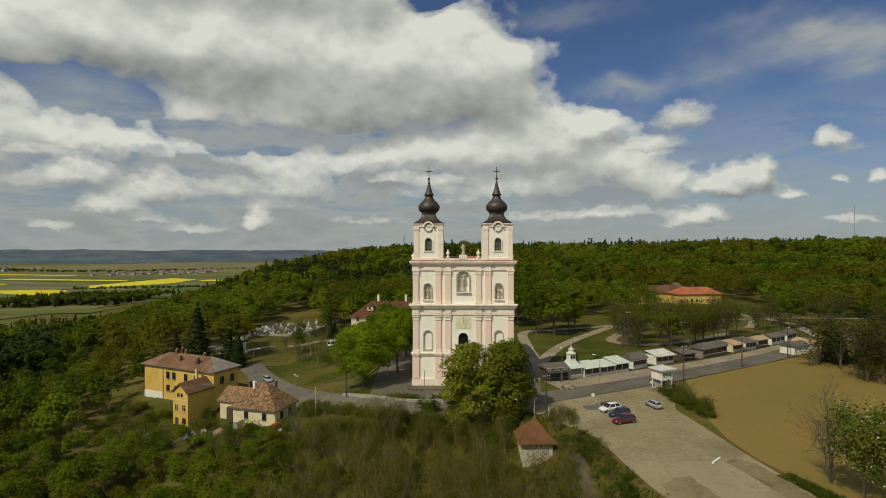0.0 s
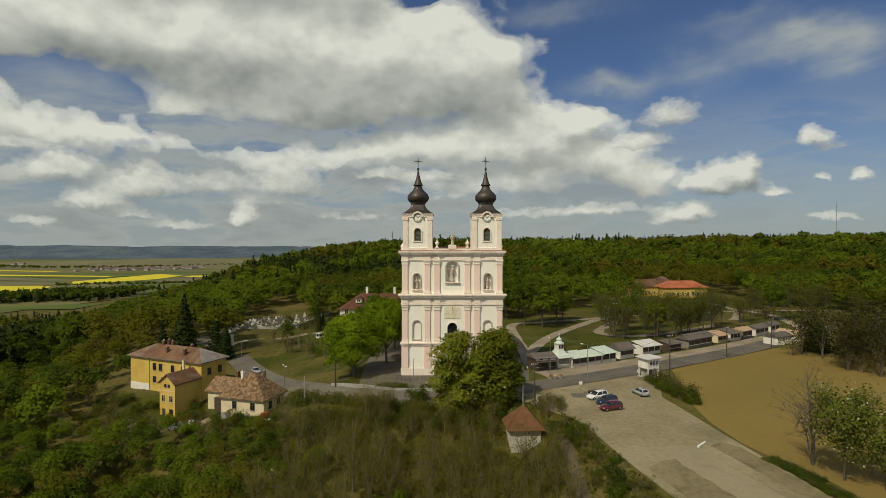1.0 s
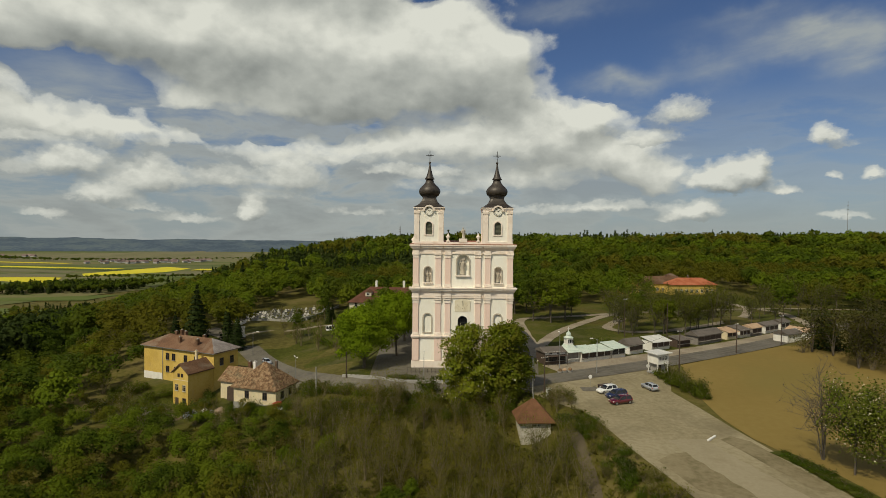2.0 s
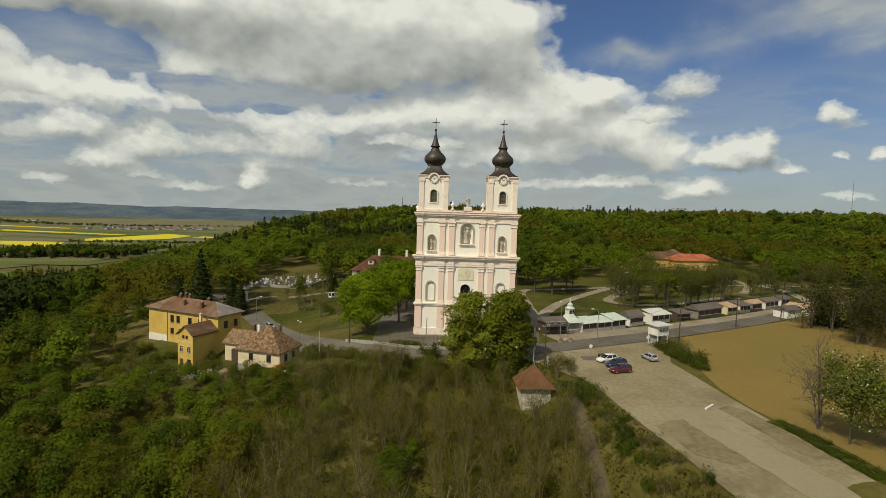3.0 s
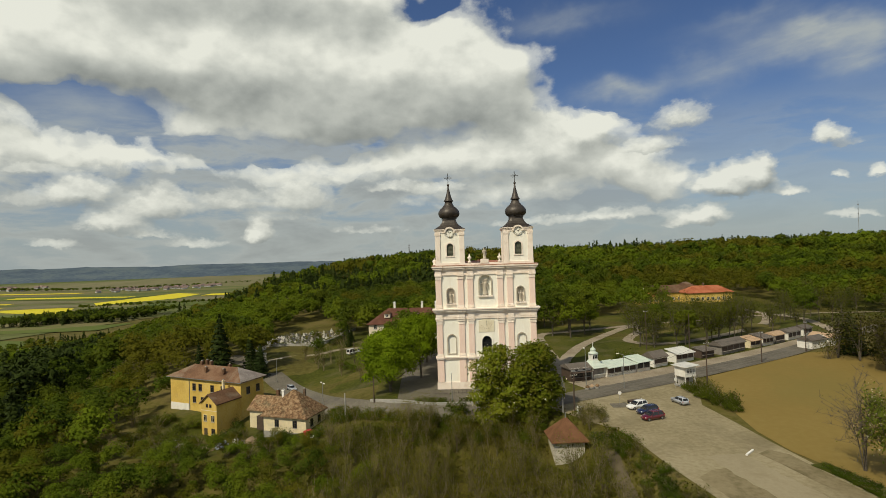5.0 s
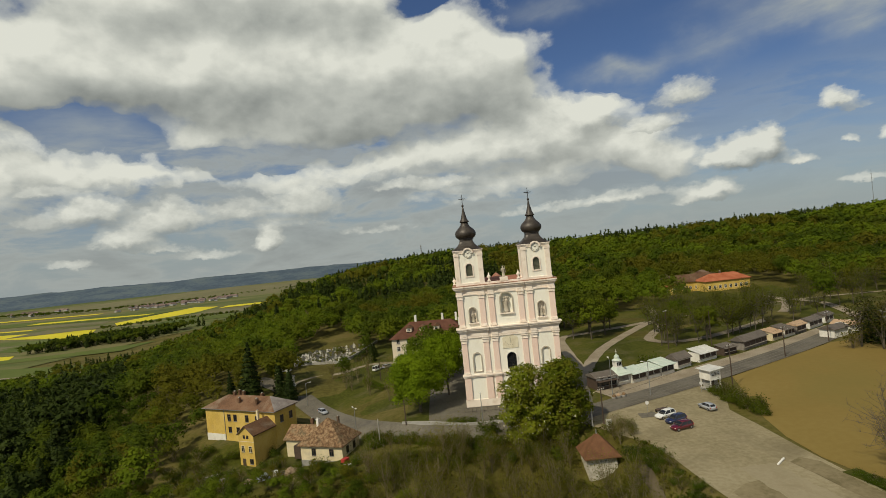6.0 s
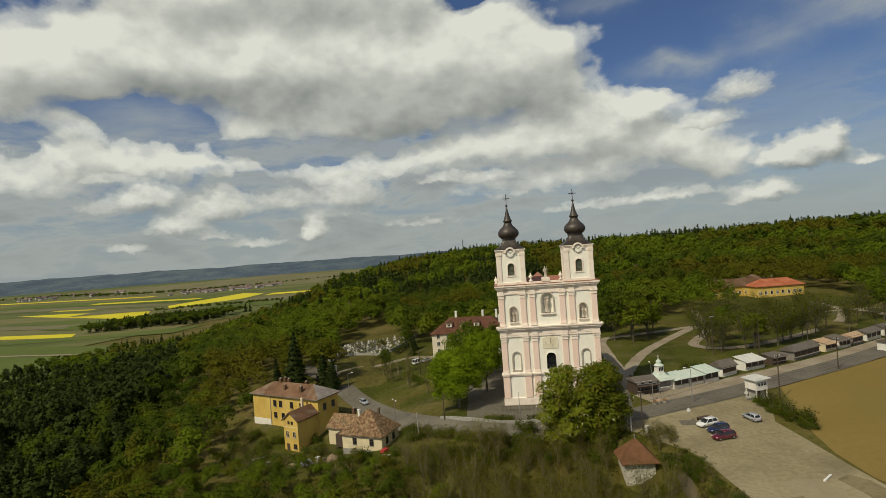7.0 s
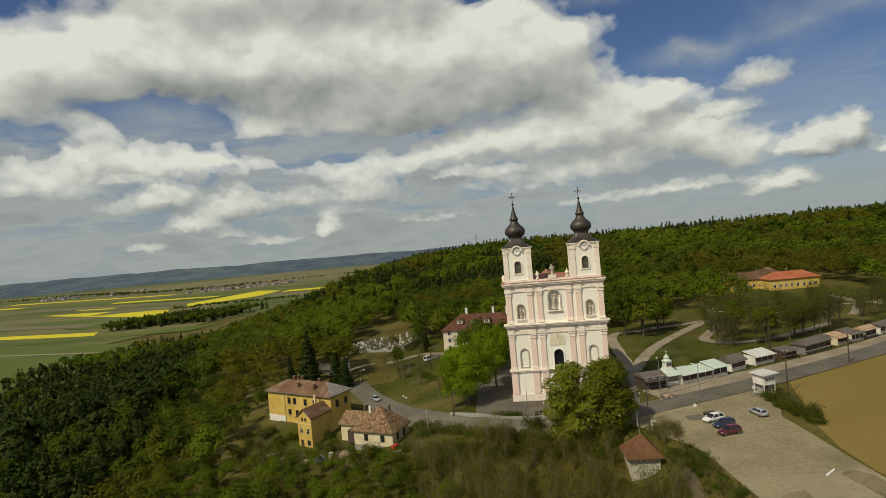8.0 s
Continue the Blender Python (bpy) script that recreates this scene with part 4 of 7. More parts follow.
    part("onion_dome", bm, M_copper, holder, "dark copper onion dome", True)
    bm = bmesh.new()
    lathe(bm, [(0.88, 47.25), (1.2, 47.38), (1.22, 47.58), (1.0, 47.8), (0.75, 48.5), (0.45, 49.6), (0.25, 50.6), (0.15, 51.4)], 20, cx, 3.7)
    part("spire", bm, M_copper, holder, "", True)
    bm = bmesh.new()
    bmesh.ops.create_uvsphere(bm, u_segments=12, v_segments=8, radius=0.32, matrix=pose(cx, 3.7, 51.6))
    part("orb", bm, M_copper, holder)
    bm = bmesh.new()
    box(bm, cx - 0.07, cx + 0.07, 3.63, 3.77, 51.7, 54.6)
    box(bm, cx - 0.95, cx + 0.95, 3.64, 3.76, 53.35, 53.5)
    for a in (45, 135):
        c, q = math.cos(radians(a)) * 0.6, math.sin(radians(a)) * 0.6
        tube(bm, (cx - c, 3.7, 53.42 - q), (cx + c, 3.7, 53.42 + q), 0.03, 0.03, 4)
    part("cross", bm, M_black, holder, "dark iron tower cross")


onion_tower(-8.55)
onion_tower(8.55)

# balustrade, urns and statues between and beside the towers
part("parapet", boxed(-4.9, 4.9, -0.2, 0.5, 30.97, 31.5, 0.04), M_cornice, church)
part("parapet_pedestal", boxed(-1.0, 1.0, -0.35, 0.75, 31.4, 32.4, 0.05), M_cornice, church)


def figure(name, x, y, z, h, label, seed):
    """A draped stone figure as one plain, roughened mesh."""
    bm = bmesh.new()
    lathe(bm, [(0.16 * h, 0), (0.16 * h, 0.09 * h), (0.12 * h, 0.11 * h), (0.125 * h, 0.3 * h), (0.105 * h, 0.5 * h), (0.13 * h, 0.66 * h), (0.14 * h, 0.73 * h), (0.06 * h, 0.79 * h), (0.04 * h, 0.81 * h), (0.062 * h, 0.87 * h), (0.05 * h, 0.93 * h), (0.01, 0.96 * h)], 14)
    lean = 1 if seed % 2 else -1
    for sx, dz in ((1, 0.10), (-1, -0.12)):
        tube(bm, (sx * 0.12 * h, 0, 0.7 * h), (sx * 0.19 * h, -0.04 * h, (0.58 + dz * lean * 0.6) * h), 0.045 * h, 0.035 * h, 8)
        tube(bm, (sx * 0.19 * h, -0.04 * h, (0.58 + dz * lean * 0.6) * h), (sx * 0.10 * h, -0.1 * h, (0.62 + dz * lean) * h), 0.035 * h, 0.028 * h, 8)
    tube(bm, (lean * 0.2 * h, -0.06 * h, 0.3 * h), (lean * 0.15 * h, -0.06 * h, 0.95 * h), 0.014 * h, 0.014 * h, 6)
    if seed == 2:
        for k in range(7):
            a = math.pi * k / 6
            tube(bm, (0, 0, 0.86 * h), (math.cos(a) * 0.17 * h, 0, (0.86 + 0.13 * math.sin(a)) * h), 0.03 * h, 0.02 * h, 5)
    for v in bm.verts:
        k = 1 + 0.3 * noise.noise((v.co.x * 6 / h + seed, v.co.y * 6 / h, v.co.z * 7 / h))
        v.co.x, v.co.y = x + v.co.x * k + 0.02 * h * lean * math.sin(v.co.z / h * 5), y + v.co.y * k * 0.8
        v.co.z += z
    ob = part(name, bm, M_statue, None, "", True)
    return tagged(ob, label, "statue")


figure("statue", 0.0, 0.15, 32.35, 3.0, "weathered stone figure on the parapet pedestal", 1)
figure("statue", 0.0, 0.45, 23.3, 4.3, "weathered stone figure in the central niche", 2)
figure("statue", -8.75, 0.45, 21.5, 2.9, "small stone figure in a facade niche", 3)
figure("statue", 8.75, 0.45, 21.5, 2.9, "small stone figure in a facade niche", 4)
for x in (-3.75, 3.75):
    bm = bmesh.new()
    lathe(bm, [(0.45, 31.5), (0.45, 31.9), (0.22, 32.0), (0.2, 32.3), (0.55, 32.8), (0.5, 33.0), (0.25, 33.15), (0.12, 33.6), (0.02, 33.9)], 12, x, 0.15)
    part("urn", bm, M_cornice, church, "stone parapet urn", True)
for x in (-13.0, 13.0):
    bm = bmesh.new()
    lathe(bm, [(0.4, 30.9), (0.4, 31.3), (0.2, 31.4), (0.5, 32.0), (0.45, 32.2), (0.15, 32.5), (0.02, 33.0)], 12, x * 0.985, 6.6)
    part("urn", bm, M_cornice, church, "stone parapet urn", True)
# steps and low wall before the church
for k in range(4):
    part("step", boxed(-4.2 + 0.35 * k, 4.2 - 0.35 * k, -2.2 + 0.4 * k, -0.32, 0.1 + 0.15 * k, 0.25 + 0.15 * k, 0.02), M_concrete, church, "worn stone step")

# Low iron railing before the base.
fence = thing("railing", "low dark iron railing before the church base", "railing", pose(0, -5.2, 0.1))
for k in range(12):
    part("post", boxed(-13.2 + k * 0.95, -13.15 + k * 0.95, -0.03, 0.03, 0, 1.35), M_black, fence)
for z in (0.35, 1.25):
    part("rail", boxed(-13.2, -2.7, -0.015, 0.015, z, z + 0.045), M_black, fence)
# Tar seams and worn strips along the road.
ROAD_PTS = [(8, -15.5), (24, -7.5), (43.5, 2.8), (61, 13), (86, 28.5), (108, 44), (124, 56)]
M_tar = surface("dark_tyre_tracks", [(0.10, 0.09, 0.07), (0.14, 0.126, 0.10)], 0.2, 0.8, fine=14)
for k, off in enumerate((-2.2, -0.5, 1.3, 2.7)):
    nx, ny = -0.5 * off, 0.866 * off
    ribbon("road_marking", [(x + nx, y + ny) for x, y in ROAD_PTS], 0.32, M_tar, 0.225 + 0.004 * k, "dark worn tyre track along the asphalt", "tyre track", across=1, per=10)
ribbon("verge", [(47.4, -51.5), (48.9, -57), (49.9, -63), (50.8, -74), (52.5, -100)], 3.0, M_grass, 0.17, "rough grass verge between gravel and field", "verge", across=4, rim=1)
ribbon("track", [(-1100, 690), (-813, 655), (-679, 636), (-549, 635), (-440, 640)], 9.0, M_path, 3.0, "pale farm track beside the wood", "track", across=1)


# ---------------------------------------------------------------- houses
def hip_roof(x0, x1, y0, y1, ze, zr, over=0.5, thick=0.22, inset=None, gable=False):
    """A roof over a rectangle: hipped at both ends, or with gables; ridge along the longer side."""
    bm = bmesh.new()
    x0, x1, y0, y1 = x0 - over, x1 + over, y0 - over, y1 + over
    along = (x1 - x0) >= (y1 - y0)
    if along:
        m = (y0 + y1) / 2
        k = 0.0 if gable else (inset if inset is not None else (y1 - y0) / 2)
        r0, r1 = (x0 + k, m), (x1 - k, m)
    else:
        m = (x0 + x1) / 2
        k = 0.0 if gable else (inset if inset is not None else (x1 - x0) / 2)
        r0, r1 = (m, y0 + k), (m, y1 - k)
    c = [(x0, y0), (x1, y0), (x1, y1), (x0, y1)]
    lo = [bm.verts.new((x, y, ze - thick)) for x, y in c]
    hi = [bm.verts.new((x, y, ze)) for x, y in c]
    ra, rb = bm.verts.new((*r0, zr)), bm.verts.new((*r1, zr))
    bm.faces.new(lo[::-1])
    for i in range(4):
        j = (i + 1) % 4
        bm.faces.new((lo[i], lo[j], hi[j], hi[i]))
    if along:
        bm.faces.new((hi[0], hi[1], rb, ra)), bm.faces.new((hi[2], hi[3], ra, rb))
        bm.faces.new((hi[1], hi[2], rb)), bm.faces.new((hi[3], hi[0], ra))
    else:
        bm.faces.new((hi[1], hi[2], rb, ra)), bm.faces.new((hi[3], hi[0], ra, rb))
        bm.faces.new((hi[0], hi[1], ra)), bm.faces.new((hi[2], hi[3], rb))
    return bm


def window(parent, side, u, z, w, h, at, mat=None, frame_mat=None, sill=True):
    """A window with frame, pane and sill on a wall: side 'f' (y = at, facing -y), 'r' (x = at, facing +x), 'l', 'b'."""
    turn = {"f": 0, "r": 90, "b": 180, "l": -90}[side]
    m = {"f": pose(u, at, z), "r": pose(at, u, z, 0, 0, 90), "b": pose(u, at, z, 0, 0, 180), "l": pose(at, u, z, 0, 0, -90)}[side]
    bm = bmesh.new()
    t = 0.09
    box(bm, -w / 2 - t, -w / 2, -0.10, 0.02, -t, h + t)
    box(bm, w / 2, w / 2 + t, -0.10, 0.02, -t, h + t)
    box(bm, -w / 2, w / 2, -0.10, 0.02, h, h + t)
    box(bm, -w / 2, w / 2, -0.10, 0.02, -t, 0)
    box(bm, -0.03, 0.03, -0.07, 0.02, 0, h)
    box(bm, -w / 2, w / 2, -0.068, 0.02, h * 0.66, h * 0.66 + 0.05)
    fr = part("window", bm, frame_mat or M_frame, parent, "")
    fr.matrix_basis = m
    part("pane", boxed(-w / 2, w / 2, -0.035, 0.015, 0, h), mat or M_glass, fr)
    if sill:
        part("sill", boxed(-w / 2 - 0.15, w / 2 + 0.15, -0.2, 0.02, -t - 0.08, -t, 0.01), M_concrete, fr)
    return fr


def chimney(parent, x, y, z0, z1, s=0.55, mat=None):
    bm = bmesh.new()
    box(bm, x - s / 2, x + s / 2, y - s / 2, y + s / 2, z0, z1, 0.02)
    box(bm, x - s / 2 - 0.08, x + s / 2 + 0.08, y - s / 2 - 0.08, y + s / 2 + 0.08, z1 - 0.25, z1 - 0.1, 0.02)
    ch = part("chimney", bm, mat or M_darktile, parent)
    part("chimney_pot", boxed(x - s / 4, x + s / 4, y - s / 4, y + s / 4, z1, z1 + 0.25, 0.02), M_concrete, ch)


# Yellow house with its gabled wing.
house = thing("yellow_house", "two-storey ochre house with a brown hipped roof", "house", pose(-90.9, 20.2, -7.9, 0, 0, -24.0))
part("wall", boxed(0, 27.2, 0, 8.4, -4.0, 9.0), M_yellow, house)
part("basement_wall", boxed(-0.06, 7.4, -0.06, 8.46, -4.5, 1.5), M_white, house, "white painted basement wall")
part("string_course", boxed(-0.08, 27.28, -0.08, 8.48, 8.55, 8.8), M_creamw, house)
part("roof", hip_roof(0, 27.2, 0, 8.4, 9.05, 11.9, 0.7, inset=6.0), M_darktile, house, "dark brown tiled hipped roof")
bm = bmesh.new()
vs = [bm.verts.new(p) for p in ((27.96, -0.74, 9.10), (27.96, 9.14, 9.10), (21.9, 4.2, 11.97), (27.96, -0.74, 9.03), (27.96, 9.14, 9.03), (21.9, 4.2, 11.90))]
for q in ((0, 1, 2), (5, 4, 3), (0, 2, 5, 3), (1, 4, 5, 2), (0, 3, 4, 1)):
    bm.faces.new([vs[i] for i in q])
part("hip_sheet", bm, surface("worn_grey_sheet", [(0.14, 0.115, 0.10), (0.22, 0.19, 0.17), (0.30, 0.27, 0.245)], 0.5, 0.75, bump=0.02, fine=8, stain=((0.12, 0.07, 0.045), 0.7, 0.4)), house, "worn grey sheet on the roof's hip")
part("gutter", boxed(-0.75, 27.95, -0.80, -0.66, 8.86, 8.98), M_metal, house)
part("downpipe", boxed(7.6, 7.75, -0.14, -0.02, 0, 8.8), M_metal, house)
for u in (9.6, 12.0, 16.6, 20.5):
    window(house, "f", u, 5.6, 1.1, 1.75, 0, frame_mat=M_darkwood)
for u in (9.6, 12.8, 16.6):
    window(house, "f", u, 2.2, 1.1, 1.5, 0, frame_mat=M_darkwood)
for u in (2.6, 6.2):
    window(house, "r", u, 5.4, 1.1, 1.8, 27.2, frame_mat=M_darkwood)
for u in (2.0, 4.4, 6.8):
    window(house, "l", u, 5.6, 1.1, 1.7, 0, frame_mat=M_darkwood)
part("door", boxed(13.9, 15.1, -0.08, 0.02, 0, 2.3), M_darkwood, house, "dark plank door")
for x, y, z in ((8.2, 4.2, 12.9), (9.4, 5.0, 13.1), (11.4, 4.6, 12.9), (12.6, 1.6, 11.9), (19.6, 1.4, 11.9), (17.6, 5.6, 12.2)):
    chimney(house, x, y, 10.6, z, 0.8)
wing = new("gabled_wing")
wing.parent = house
wing["label"] = "ochre gabled wing"
bm = bmesh.new()
prism(bm, [(21.7, -5.2), (27.1, -5.2), (27.1, 5.3), (24.4, 7.4), (21.7, 5.3)], "y", -8.2, -0.02)
part("wing_wall", bm, M_yellow, wing)
bm = bmesh.new()
prism(bm, [(21.25, 5.0), (24.4, 7.45), (27.55, 5.0), (27.55, 5.25), (24.4, 7.75), (21.25, 5.25)], "y", -8.6, -0.05)
part("wing_roof", bm, M_darktile, wing, "brown tiled gable roof")
part("wing_course", boxed(21.65, 27.15, -8.26, -8.1, 3.35, 3.5), M_creamw, wing)
for u in (23.8, 25.0):
    window(house, "f", u, 4.3, 0.55, 0.7, -8.2, frame_mat=M_darkwood, sill=False)
for u in (23.1, 25.7):
    window(house, "f", u, 0.7, 1.0, 1.5, -8.2, frame_mat=M_creamw)
part("wing_door", boxed(22.6, 23.7, -8.28, -8.18, -3.4, -1.2), M_darkwood, wing)
window(house, "f", 25.8, -2.4, 1.1, 1.2, -8.2, frame_mat=M_darkwood)
chimney(wing, 22.6, -1.6, 5.5, 9.6, 0.6, M_creamw)

# Low farm cottage with its side wing.
cottage = thing("cottage", "low cream cottage with a mottled old tile roof", "house", pose(-53.1, -10.4, -5.4, 0, 0, -17.0))
part("wall", boxed(0, 11.3, 0, 8.2, -2.4, 3.3), M_creamw, cottage)
part("roof", hip_roof(0, 11.3, 0, 8.2, 3.3, 8.5, 0.6, inset=6.0), M_oldtile, cottage, "mottled brown clay tile roof")
bm = bmesh.new()
box(bm, -6.6, 0.0, 3.6, 9.0, -1.2, 3.2)
part("wing_wall", bm, M_creamw, cottage)
part("wing_roof", hip_roof(-6.6, 2.2, 3.6, 9.0, 3.2, 6.1, 0.5, inset=0.6), M_oldtile, cottage, "mottled tile roof of the side wing")
part("porch", boxed(-3.0, -0.2, 1.4, 3.6, -0.8, 2.4, 0.03), M_darkwood, cottage, "dark wooden porch")
for u in (3.6, 8.4):
    window(cottage, "f", u, 0.9, 0.95, 1.5, 0, frame_mat=M_darkwood)
for u in (2.4, 5.6):
    window(cottage, "r", u, 0.9, 0.95, 1.5, 11.3, frame_mat=M_darkwood)
part("foundation", boxed(-0.05, 11.35, -0.05, 8.25, -2.4, -0.3), M_concrete, cottage)
chimney(cottage, 2.6, 4.4, 4.6, 8.2, 0.6, M_white)
chimney(cottage, -0.6, 6.8, 5.0, 7.4, 0.7)
chimney(cottage, 7.6, 5.6, 5.6, 8.4, 0.5)

# Rectory behind the church.
rectory = thing("rectory", "beige two-storey rectory with a dark red hipped roof", "house", pose(-41.4, 74.0, -1.7, 0, 0, -6))
part("wall", boxed(0, 30, 0, 13, -1, 9.0), M_beige, rectory)
part("roof", hip_roof(0, 30, 0, 13, 9.0, 14.4, 0.7), surface("rectory_tiles", [(0.080, 0.036, 0.024), (0.108, 0.048, 0.032), (0.135, 0.066, 0.046)], 0.4, 0.85, bump=0.03, fine=14, spec=0.12), rectory, "dark red tiled hipped roof")
for zz in (1.4, 4.3, 7.1):
    for k in range(7):
        window(rectory, "f", 2.6 + k * 4.0, zz, 1.2, 1.5, 0)
    for k in range(3):
        window(rectory, "l", 2.6 + k * 3.8, zz, 1.2, 1.5, 0)
for u in (7.0, 12.5, 18.0):
    dm = part("dormer", boxed(u - 1.1, u + 1.1, 1.3, 4.4, 11.2, 12.8), M_beige, rectory)
    part("dormer_roof", hip_roof(u - 1.1, u + 1.1, 1.3, 4.4, 12.8, 13.7, 0.25, 0.1, gable=True), M_darktile, dm)
    window(rectory, "f", u, 11.6, 1.1, 0.9, 1.3, sill=False)
for u in (9.0, 20.0, 25.5):
    chimney(rectory, u, 6.8, 13.6, 16.8, 0.8, M_white)
annex = thing("church_annex", "pale annex with a brown roof beside the church", "house", pose(-17, 66, -1, 0, 0, -6))
part("wall", boxed(0, 12, 0, 10, -1, 9.5), M_plaster, annex)
part("roof", hip_roof(0, 12, 0, 10, 9.5, 13.2, 0.5), M_darktile, annex)
for u in (2.5, 6.0, 9.5):
    window(annex, "f", u, 6.0, 1.2, 1.6, 0)
chimney(annex, 2.5, 5.0, 12.0, 15.0, 0.9, M_white)

# Inn with red roofs in the park.
inn = thing("inn", "long yellow inn with bright red tiled roofs", "house", pose(99.5, 172, 0.8, 0, 0, 7))
part("low_wing", boxed(-2, 10, 4, 14, -1, 4.4), M_yellow, inn)
part("low_wing_roof", hip_roof(-2, 10, 4, 14, 4.4, 7.2, 0.6), M_redtile, inn, "bright red tiled roof")
part("gabled_house", boxed(11, 27, 8, 19, -1, 5.6), M_yellow, inn)
bm = hip_roof(11, 27, 8, 19, 5.6, 9.6, 0.6, gable=True)
part("gabled_house_roof", bm, M_darktile, inn, "weathered brown tiled gable roof")
part("long_wing", boxed(24, 50, -2, 9, -1, 5.8), M_yellow, inn)
part("long_wing_roof", hip_roof(24, 50, -2, 9, 5.8, 9.4, 0.7), M_redtile, inn, "bright red tiled hipped roof")
part("rear_wing", boxed(28, 40, 14, 24, -1, 7.0), M_yellow, inn)
part("rear_wing_roof", hip_roof(28, 40, 14, 24, 7.0, 10.8, 0.6), M_darktile, inn)
for k in range(8):
    window(inn, "f", 26.0 + k * 3.1, 1.4, 1.3, 1.7, -2, sill=False)
for k in range(3):
    window(inn, "r", 0.5 + k * 3.0, 1.4, 1.3, 1.7, 50, sill=False)
    window(inn, "f", 1.0 + k * 3.4, 1.2, 1.2, 1.5, 4, sill=False)
for k in range(4):
    window(inn, "f", 13.0 + k * 3.6, 1.4, 1.3, 1.6, 8, sill=False)
chimney(inn, 3.0, 9.0, 6.5, 8.6, 0.8, M_white)
chimney(inn, 36.0, 3.6, 9.0, 10.6, 0.8)


# Small tool house with a red pyramid roof below the road.
hut_house = thing("stone_hut", "small lime-washed stone hut with a red tiled roof", "hut", pose(10.2, -34.2, -5.2, 0, 0, 3))
part("wall", boxed(0, 5.6, 0, 5.6, -1.2, 3.6), M_rubble, hut_house)
bm = hip_roof(0, 5.6, 0, 5.6, 3.6, 7.2, 0.75, 0.15, inset=3.3)
part("roof", bm, surface("hut_tiles", [(0.10, 0.050, 0.027), (0.138, 0.066, 0.034), (0.175, 0.090, 0.050)], 0.6, 0.85, bump=0.03, fine=12, spec=0.12), hut_house, "rusty red tiled pyramid roof")
part("finial", boxed(2.7, 2.9, 2.7, 2.9, 7.1, 8.1, 0.03), M_metal, hut_house)
for u in (2.5, 3.4):
    window(hut_house, "f", u, 2.7, 0.5, 0.45, 0, sill=False)
part("beam", boxed(-0.4, 6.0, -0.55, -0.05, 3.36, 3.5), M_darkwood, hut_house)


# ---------------------------------------------------------------- market stalls
def stall(ax, ay, bx, by, depth, eave, top, roof_mat, wall_mat, openings, label, kind_roof="shed", shut=M_darkwood, z=0.12, counter=True, group="market stalls along the road"):
    """A timber stall on the line a-b (its front, left to right), with posts, shutters, counter and roof."""
    length = math.hypot(bx - ax, by - ay)
    if ax > 46 and length > 6:
        k = 0.11
        ax, ay, bx, by = ax + (bx - ax) * k, ay + (by - ay) * k, bx - (bx - ax) * k, by - (by - ay) * k
        length, depth = math.hypot(bx - ax, by - ay), depth * 0.85
    eave, top = eave * 0.92, top * 0.9
    ob = thing("market_stall", label, "market stall", pose(ax, ay, ground_z(ax, ay) + z, 0, 0, math.degrees(math.atan2(by - ay, bx - ax))), group=group)
    w = length - 0.12
    part("back_wall", boxed(0.06, w, depth - 0.12, depth, 0, eave), wall_mat, ob)
    for x in (0.06, w - 0.12):
        part("side_wall", boxed(x, x + 0.12, 0.12, depth - 0.12, 0, eave), wall_mat, ob)
    part("lower_front", boxed(0.06, w, 0, 0.12, 0, 0.95), wall_mat, ob)
    part("upper_front", boxed(0.06, w, 0, 0.12, eave - 0.42, eave), wall_mat, ob)
    step = w / openings
    for k in range(openings + 1):
        x = min(max(k * step, 0.06), w - 0.14)
        part("post", boxed(x, x + 0.14, -0.02, 0.14, 0, eave), wall_mat, ob)
    for k in range(openings):
        part("shutter", boxed(k * step + 0.14, (k + 1) * step - 0.02, 0.05, 0.1, 0.95, eave - 0.42), shut, ob)
    if counter:
        part("counter", boxed(0.1, w - 0.04, -0.45, 0.0, 0.92, 1.0, 0.01), M_greywood, ob)
    if kind_roof == "gable":
        part("roof", hip_roof(0, w, 0, depth, eave, top, 0.4, 0.12, gable=True), roof_mat, ob)
        bm = bmesh.new()
        for x in (0.06, w - 0.1):
            prism(bm, [(0.1, eave - 0.02), (depth - 0.1, eave - 0.02), (depth / 2, top - 0.25)], "x", x, x + 0.08)
        part("gable_boards", bm, wall_mat, ob)
    else:
        n = max(2, int(w / 1.1))
        bm = bmesh.new()
        prism(bm, [(-0.8, eave - 0.25), (depth + 0.2, top), (depth + 0.2, top + 0.1), (-0.8, eave - 0.15)], "x", -0.15, w + 0.15)
        rf = part("roof", bm, roof_mat, ob)
        for k in range(n + 1):
            x = -0.1 + k * (w + 0.2) / n
            bm = bmesh.new()
            prism(bm, [(-0.8, eave - 0.15), (depth + 0.2, top + 0.1), (depth + 0.2, top + 0.15), (-0.8, eave - 0.1)], "x", x - 0.03, x + 0.03)
            part("roof_seam", bm, roof_mat, rf)
    return ob


